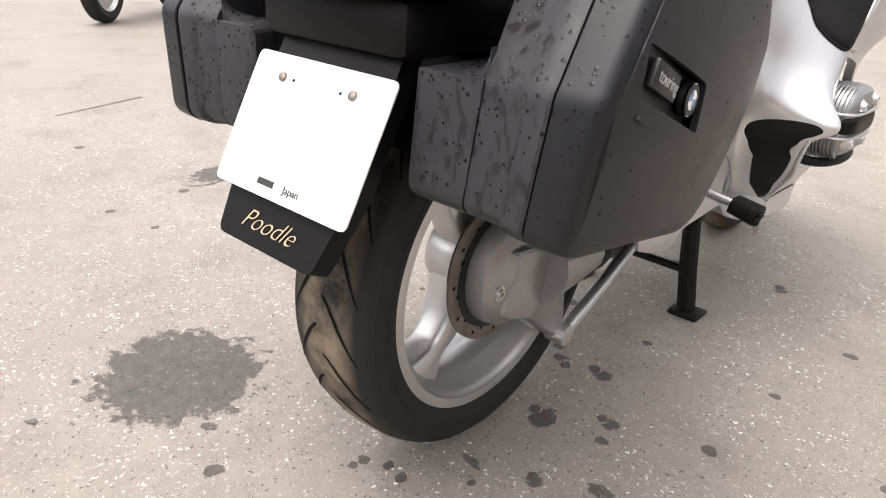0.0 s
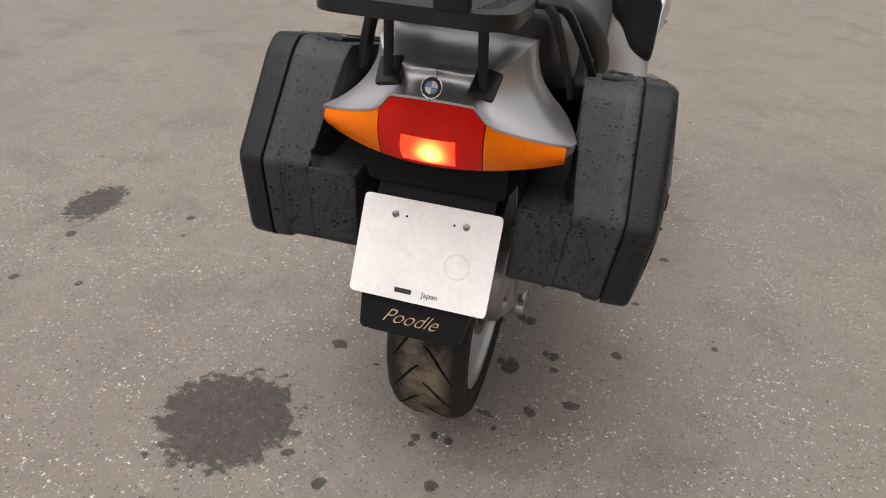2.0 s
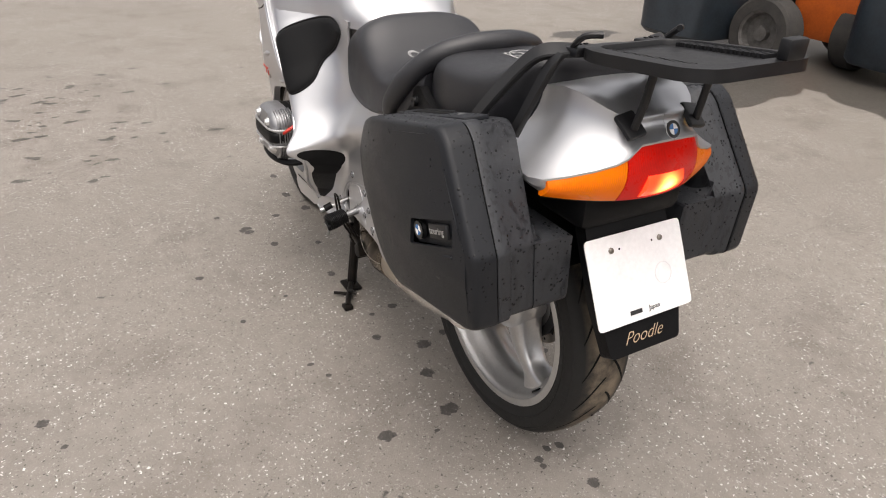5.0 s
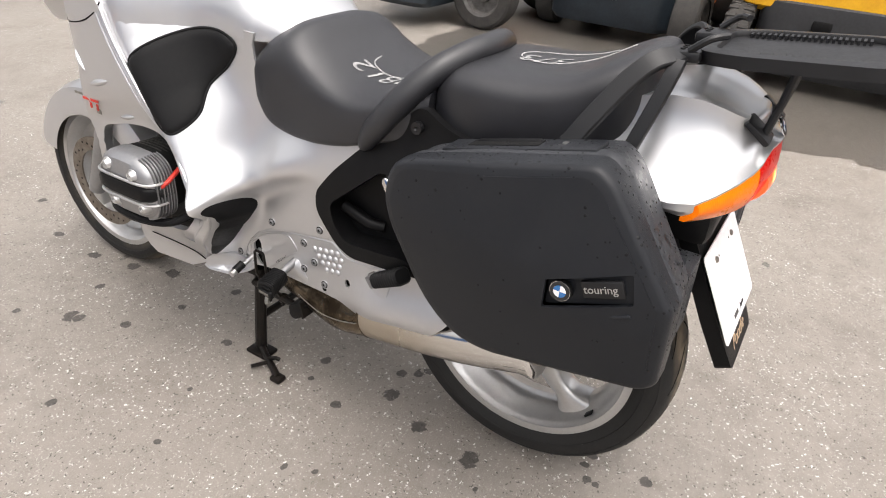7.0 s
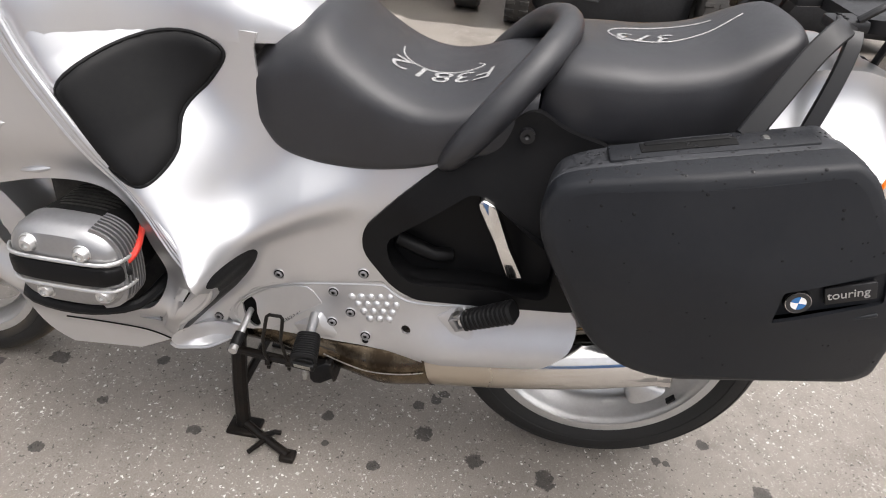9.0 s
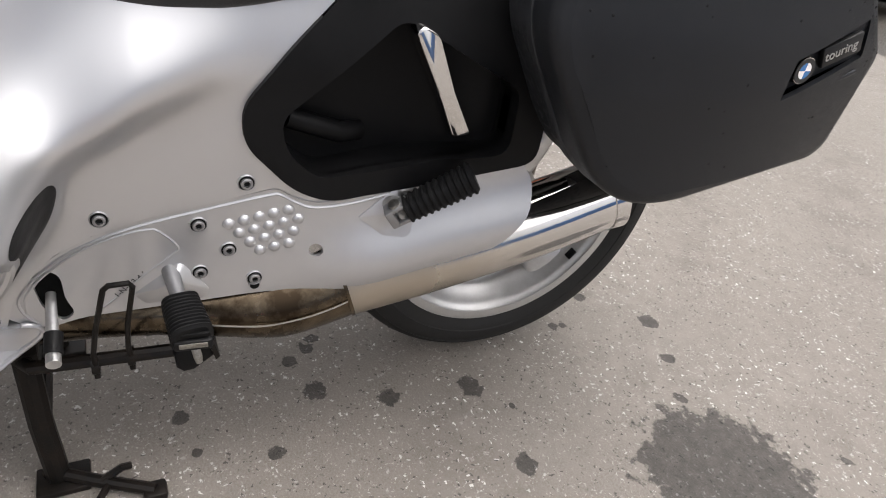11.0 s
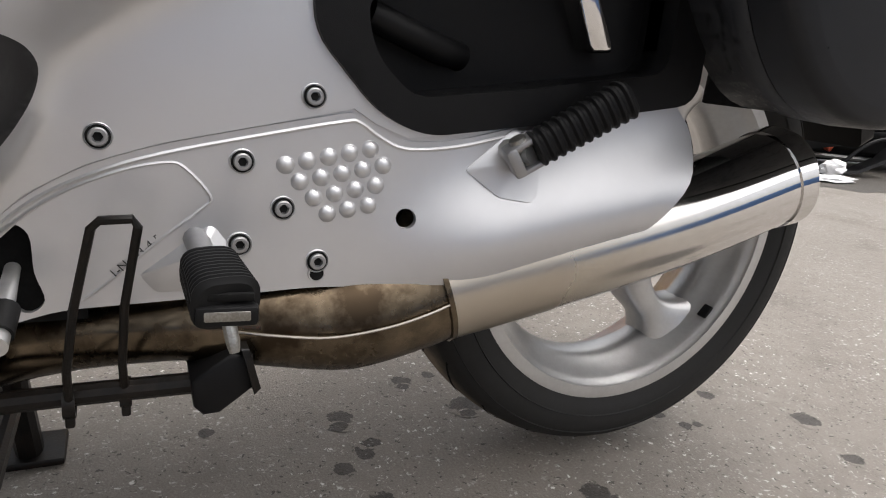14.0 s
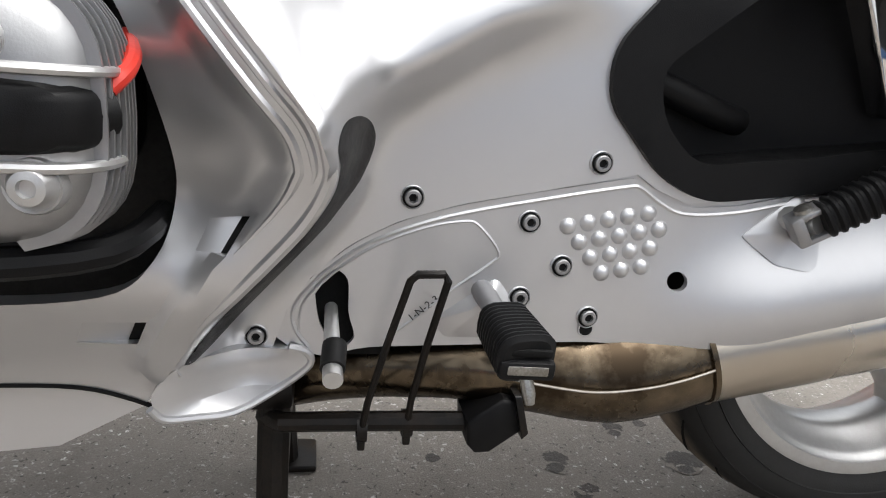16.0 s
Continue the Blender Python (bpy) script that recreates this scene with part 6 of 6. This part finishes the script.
# -- machines parked across the yard --
BLUEGREY = material("blue_grey_machine_paint", (0.020, 0.029, 0.038), 0.42, 0.0, (0.013, 0.018, 0.024), 6.0)
DARKGREY = material("dark_grey_machine_paint", (0.022, 0.0225, 0.0245), 0.5, 0.0, (0.014, 0.014, 0.0155), 6.0)
ORANGE = material("orange_machine_paint", (0.62, 0.13, 0.02), 0.42, 0.0, (0.50, 0.10, 0.018), 7.0)
YELLOW = material("yellow_machine_paint", (0.76, 0.40, 0.012), 0.38, 0.0, (0.66, 0.33, 0.010), 7.0)
SOLID_TYRE = material("dusty_solid_tyre", (0.020, 0.019, 0.018), 0.8, 0.0, (0.048, 0.044, 0.040), 14.0, bump=0.3, bump_scale=60)
HUBGREY = material("dusty_steel_hub", (0.11, 0.105, 0.10), 0.6, 0.3, (0.07, 0.065, 0.06), 20.0)


def fork_wheel(x, y, r, w, axis, parent, lugs):
    root = new("wheel")
    root.parent = parent
    c = (x, y, r)
    prof = [(-w / 2, r * 0.62), (-w / 2, r * 0.9), (-w * 0.42, r * 0.975), (-w * 0.25, r), (w * 0.25, r), (w * 0.42, r * 0.975), (w / 2, r * 0.9), (w / 2, r * 0.62)]
    part("tyre", lathe(prof, c, axis, 40), SOLID_TYRE, root)
    part("rim", lathe([(-w * 0.46, r * 0.63), (-w * 0.40, r * 0.55), (-w * 0.15, r * 0.50), (-w * 0.12, r * 0.22), (-w * 0.32, r * 0.20), (-w * 0.34, 0.0), (w * 0.34, 0.0), (w * 0.3, r * 0.5), (w * 0.46, r * 0.63)], c, axis, 32), HUBGREY, root)
    if lugs:
        for k in range(22):
            a = 2 * math.pi * k / 22
            d = (math.cos(a) * r * 0.985, math.sin(a) * r * 0.985)
            for s in (-1, 1):
                pos = (x + d[0], y + s * w * 0.30, r + d[1]) if axis == "y" else (x + s * w * 0.30, y + d[0], r + d[1])
                rot = Matrix.Rotation(-a if axis == "y" else a, 4, "Y" if axis == "y" else "X")
                size = (0.020, w * 0.40, 0.030) if axis == "y" else (w * 0.40, 0.020, 0.030)
                part("tread_lug", block(pos, size, 0.003, rot, seg=1), SOLID_TYRE, root)
    return root


def rounded_box(x0, x1, y0, y1, z0, z1, r, taper=0.0):
    rings = []
    ro_ = rounded([(x0, y0), (x1, y0), (x1, y1), (x0, y1)], r, 4)
    cx, cy = (x0 + x1) / 2, (y0 + y1) / 2
    for z, k in ((z0, 0.93), (z0 + 0.04, 0.985), (z0 + (z1 - z0) * 0.5, 1.0), (z1 - 0.08, 1 - taper), (z1 - 0.02, 0.985 - taper), (z1, 0.94 - taper)):
        rings.append([(cx + (p[0] - cx) * k, cy + (p[1] - cy) * k, z) for p in ro_])
    return loft(rings)


def mast(parent, x, y0, y1, h):
    for y in (y0, y1):
        part("mast_rail", block((x, y, h / 2), (0.10, 0.07, h), 0.01), DARKGREY, parent)
    part("mast_cross", block((x, (y0 + y1) / 2, h * 0.8), (0.06, abs(y1 - y0), 0.08), 0.01), DARKGREY, parent)


def guard_roof(parent, x0, x1, y0, y1, z):
    for x in (x0, x1):
        for y in (y0, y1):
            part("roof_post", tube([(x, y, 0.9), (x, y, z)], 0.03, 8), DARKGREY, parent)
    part("roof", block(((x0 + x1) / 2, (y0 + y1) / 2, z), (x1 - x0 + 0.1, y1 - y0 + 0.1, 0.05), 0.02), DARKGREY, parent)


# yellow truck, tail to the motorcycle
fy = thing("forklift_truck", "yellow forklift truck with dark grey counterweight, parked", "forklift", "forklift trucks in a row")
part("counterweight", rounded_box(4.02, 5.0, -0.98, 0.20, 0.10, 0.60, 0.16), DARKGREY, fy)
part("hood", rounded_box(4.03, 5.9, -0.98, 0.36, 0.50, 1.22, 0.22, 0.03), YELLOW, fy, "yellow painted hood")
part("tow_pin", block((4.02, -0.30, 0.36), (0.06, 0.16, 0.10), 0.02), DARK, fy)
part("vent", block((4.015, -0.22, 0.46), (0.03, 0.12, 0.07), 0.01), DARK, fy)
part("hose", tube([(3.99, 0.02, 0.36), (3.97, -0.05, 0.34), (3.97, -0.12, 0.26), (3.99, -0.28, 0.24)], 0.012, 8, smooth=4), RACK, fy)
fork_wheel(4.12, 0.30, 0.265, 0.17, "y", fy, True)
fork_wheel(4.12, -1.08, 0.265, 0.17, "y", fy, True)
fork_wheel(5.7, 0.25, 0.32, 0.22, "y", fy, False)
fork_wheel(5.7, -1.02, 0.32, 0.22, "y", fy, False)
mast(fy, 6.2, -0.75, 0.05, 2.2)
guard_roof(fy, 4.6, 5.9, -0.9, 0.2, 2.1)
# blue-grey truck
fb = thing("forklift_truck", "blue-grey forklift truck with smooth dusty tyres, parked", "forklift", "forklift trucks in a row")
part("counterweight", rounded_box(4.45, 5.4, 0.86, 1.95, 0.13, 0.95, 0.20, 0.04), BLUEGREY, fb)
part("tow_pin", block((4.46, 1.40, 0.40), (0.06, 0.18, 0.10), 0.02), CAST, fb)
part("chassis", rounded_box(5.3, 6.6, 0.80, 2.0, 0.20, 1.1, 0.1), ORANGE, fb)
fork_wheel(4.40, 0.70, 0.29, 0.20, "y", fb, False)
fork_wheel(4.9, 2.05, 0.27, 0.18, "y", fb, False)
fork_wheel(6.2, 0.74, 0.33, 0.24, "y", fb, False)
fork_wheel(6.2, 2.06, 0.33, 0.24, "y", fb, False)
mast(fb, 6.8, 1.05, 1.75, 2.2)
guard_roof(fb, 5.0, 6.4, 0.95, 1.85, 2.1)
# orange truck, side on
fo = thing("forklift_truck", "orange forklift truck with blue-grey counterweight, side on", "forklift", "forklift trucks in a row")
part("counterweight", rounded_box(3.60, 5.2, 2.66, 3.30, 0.17, 0.98, 0.16, 0.03), BLUEGREY, fo)
part("chassis", rounded_box(4.7, 5.6, 1.6, 2.6, 0.20, 1.0, 0.1), ORANGE, fo)
fork_wheel(4.12, 2.36, 0.285, 0.20, "x", fo, False)
fork_wheel(5.35, 2.36, 0.285, 0.20, "x", fo, False)
guard_roof(fo, 4.4, 5.3, 1.8, 3.2, 2.1)
# orange machine beyond the yellow one
f4 = thing("forklift_truck", "orange forklift truck standing beyond the yellow one", "forklift", "forklift trucks in a row")
part("hood", rounded_box(4.6, 6.3, -2.75, -1.55, 0.42, 1.15, 0.2, 0.03), ORANGE, f4)
part("counterweight", rounded_box(4.5, 5.5, -2.75, -1.55, 0.12, 0.48, 0.16), DARKGREY, f4)
fork_wheel(4.6, -1.45, 0.265, 0.17, "y", f4, True)
fork_wheel(4.6, -2.85, 0.265, 0.17, "y", f4, True)


# -- snowmobiles on the wet edge of the yard --
SLED = material("black_sled_plastic", (0.0042, 0.0042, 0.0046), 0.34, 0.0, (0.007, 0.007, 0.0076), 8.0, spec=0.16)
ARM = material("white_painted_steel", (0.70, 0.70, 0.69), 0.4, 0.0, (0.52, 0.52, 0.50), 30.0)
SPRING = material("orange_spring", (0.70, 0.10, 0.03), 0.4)


def snowmobile(o, turn, stripe):
    th = thing("snowmobile", "black snowmobile with orange shock springs on its skis", "snowmobile", "snowmobiles at the yard's edge")
    m = Matrix.Translation(o) @ Matrix.Rotation(turn, 4, "Z")
    # along local y: nose at +y

    def p(name, bm, mat, label=""):
        bmesh.ops.transform(bm, matrix=m, verts=bm.verts)
        return part(name, bm, mat, th, label)
    rings = []
    for y, w, z0, z1 in ((-1.5, 0.14, 0.45, 0.62), (-1.1, 0.20, 0.36, 0.74), (-0.6, 0.24, 0.32, 0.80), (-0.1, 0.36, 0.30, 0.86), (0.4, 0.44, 0.30, 0.82), (0.85, 0.40, 0.30, 0.66), (1.15, 0.22, 0.30, 0.46)):
        rings.append([(w * math.copysign(abs(math.cos(a)) ** 0.7, math.cos(a)), y, (z0 + z1) / 2 + (z1 - z0) / 2 * math.copysign(abs(math.sin(a)) ** 0.7, math.sin(a))) for a in [2 * math.pi * k / 20 for k in range(20)]])
    p("hood", loft(rings), SLED)
    p("seat", block((0, -0.85, 0.84), (0.30, 0.9, 0.16), 0.05), SEAT)
    p("track", block((0, -0.75, 0.17), (0.38, 1.6, 0.26), 0.10, seg=4), RUBBER)
    p("belly_pan", loft([[(x * w, y, z) for x, z in ((-1, 0.42), (-0.9, z0), (0.9, z0), (1, 0.42))] for y, w, z0 in ((-1.3, 0.22, 0.20), (-0.5, 0.40, 0.13), (0.2, 0.44, 0.14), (0.7, 0.36, 0.20), (1.0, 0.2, 0.30))]), SLED)
    for s in (-1, 1):
        p("running_board", block((s * 0.36, -0.75, 0.30), (0.20, 1.3, 0.05), 0.015), SLED)
        p("side_panel", block((s * 0.30, -0.35, 0.50), (0.10, 1.0, 0.36), 0.04), SLED)
        p("idler_wheel", lathe([(s * 0.19, 0.0), (s * 0.19, 0.09), (s * 0.23, 0.09), (s * 0.235, 0.03), (s * 0.235, 0.0)], (0, -1.35, 0.16), seg=20), RACK)
    p("windscreen", block((0, 0.15, 0.98), (0.42, 0.04, 0.30), 0.015, Matrix.Rotation(radians(35), 4, "X")), SLED)
    for s in (-1, 1):
        p("hood_stripe", tube([(s * 0.40, -0.05, 0.74), (s * 0.452, 0.35, 0.64), (s * 0.44, 0.72, 0.52), (s * 0.40, 0.86, 0.47)], [0.012, 0.035, 0.03, 0.012], 8, smooth=3), stripe)
        p("ski", loft([[(s * 0.50 + dx, y, z + dz) for dx, dz in ((-0.07, 0.0), (0.07, 0.0), (0.06, 0.022), (-0.06, 0.022))] for y, z in ((-0.35, 0.03), (-0.25, 0.006), (0.45, 0.006), (0.70, 0.03), (0.90, 0.12), (0.98, 0.20))]), SLED)
        p("ski_loop", tube([(s * 0.50, 0.55, 0.04), (s * 0.50, 0.72, 0.20), (s * 0.50, 0.88, 0.28), (s * 0.50, 1.02, 0.26), (s * 0.50, 0.97, 0.16)], 0.014, 8, smooth=4), SLED)
        p("spindle", tube([(s * 0.50, 0.10, 0.03), (s * 0.49, 0.06, 0.20), (s * 0.46, 0.02, 0.34)], [0.020, 0.030, 0.022], 10), ARM)
        p("ski_bolt", lathe([(s * 0.48, 0.0), (s * 0.48, 0.022), (s * 0.535, 0.022), (s * 0.54, 0.0)], (0, 0.10, 0.055), seg=14), ARM)
        for y1, z1 in ((0.30, 0.36), (-0.16, 0.36), (0.24, 0.22), (-0.12, 0.24)):
            p("control_arm", tube([(s * 0.49, 0.06, 0.20), (s * 0.20, y1, z1)], 0.014, 8), ARM)
        p("foot_guard", loft([[(s * 0.43, -0.40, 0.34), (s * 0.46, -0.28, 0.46), (s * 0.43, -0.28, 0.34)], [(s * 0.46, -0.40, 0.34), (s * 0.49, -0.28, 0.46), (s * 0.46, -0.28, 0.34)]]), ARM)
        p("shock_absorber", tube([(s * 0.30, -1.02, 0.14), (s * 0.30, -0.86, 0.40)], 0.030, 10), SPRING, "red rear shock absorber")
        p("suspension_rail", tube([(s * 0.24, -1.45, 0.10), (s * 0.24, -0.2, 0.07)], 0.022, 8), BOLT)
        p("panel_edge", tube([(s * 0.37, -0.95, 0.40), (s * 0.42, -0.35, 0.45), (s * 0.45, 0.10, 0.62), (s * 0.46, 0.45, 0.58), (s * 0.40, 0.95, 0.38)], 0.018, 8, smooth=4), SLED)
        coil = [(s * 0.44 + 0.038 * math.cos(a), 0.08 + 0.038 * math.sin(a), 0.20 + 0.0062 * a) for a in np.linspace(0, 16 * math.pi, 130)]
        p("shock_spring", tube(coil, 0.009, 6), SPRING)
        p("shock_body", tube([(s * 0.44, 0.08, 0.18), (s * 0.44, 0.08, 0.54)], 0.018, 8), BOLT)
    p("handlebar", tube([(-0.35, -0.15, 1.02), (-0.1, -0.12, 1.06), (0.1, -0.12, 1.06), (0.35, -0.15, 1.02)], 0.014, 8, smooth=3), RACK)
    return th


snowmobile((2.75, -5.55, 0), radians(180 - 22), WHITE)
snowmobile((3.1, -3.7, 0), radians(180 - 15), SLED)
snowmobile((1.55, -7.6, 0), radians(-22), DARKGREY)
tagged(finish("wet_ground_edge", blob(3.6, -5.6, 2.6, 3.1, 77, 0.0024, 160, 0.10), WETSHADE), "wet dark strip of ground below the snowmobiles", "puddle")
for k, (x, y, sx, sy, sz) in enumerate(((2.22, -3.72, 0.10, 0.20, 0.02), (2.45, -4.05, 0.05, 0.13, 0.07))):
    b = bmesh.new()
    bmesh.ops.create_icosphere(b, subdivisions=3, radius=1.0)
    for v in b.verts:
        n = noise.noise(v.co * 2.2 + Vector((k * 3, 0, 0)))
        v.co *= 1 + 0.45 * n
        v.co = Vector((x + v.co.x * sx, y + v.co.y * sy, max(0.004, 0.01 + sz * 0.5 + v.co.z * sz)))
    tagged(finish("white_rag", b, WHITE), "crumpled white rag lying on the wet ground", "rag", "white rags")

# -- red motorcycle far off --
RED_PAINT = material("red_paint", (0.50, 0.02, 0.02), 0.3, coat=0.5)
rb = thing("red_motorcycle", "red sports motorcycle on its side stand, far off", "motorcycle")
d = Vector((-6.477 + 5.45, 3.174 - 1.87, 0)).normalized()
ang = math.atan2(d.y, d.x)
for q in (0.0, 1.40):
    b = lathe([(-0.055, 0.21), (-0.07, 0.26), (-0.045, 0.295), (0, 0.305), (0.045, 0.295), (0.07, 0.26), (0.055, 0.21)], (0, 0, 0), "y", 36)
    mm = Matrix.Translation((-5.45 + d.x * q, 1.87 + d.y * q, 0.305)) @ Matrix.Rotation(ang, 4, "Z")
    bmesh.ops.transform(b, matrix=mm, verts=b.verts)
    part("tyre", b, RUBBER, rb)
    b = lathe([(-0.05, 0.215), (-0.02, 0.19), (-0.03, 0.05), (-0.05, 0.0), (0.05, 0.0), (0.03, 0.05), (0.02, 0.19), (0.05, 0.215)], (0, 0, 0), "y", 30)
    bmesh.ops.transform(b, matrix=mm, verts=b.verts)
    part("rim", b, ALLOY, rb)
rings = []
for q, w, z0, z1 in ((0.15, 0.06, 0.45, 0.75), (0.45, 0.16, 0.22, 0.85), (0.85, 0.18, 0.20, 0.95), (1.20, 0.16, 0.45, 1.0), (1.55, 0.05, 0.7, 0.9)):
    nrm = Vector((-d.y, d.x, 0))
    rings.append([Vector((-5.45 + d.x * q, 1.87 + d.y * q, (z0 + z1) / 2)) + nrm * w * math.cos(a) + Vector((0, 0, (z1 - z0) / 2 * math.sin(a))) for a in [2 * math.pi * k / 16 for k in range(16)]])
part("fairing", loft(rings), RED_PAINT, rb)
part("seat", tube([(-5.45 - d.x * 0.25, 1.87 - d.y * 0.25, 0.85), (-5.45 + d.x * 0.4, 1.87 + d.y * 0.4, 0.78)], [0.05, 0.12], 10), SEAT, rb)
part("side_stand", tube([(-5.60, 2.45, 0.32), (-5.58, 2.76, 0.01)], 0.014, 8), RACK, rb)
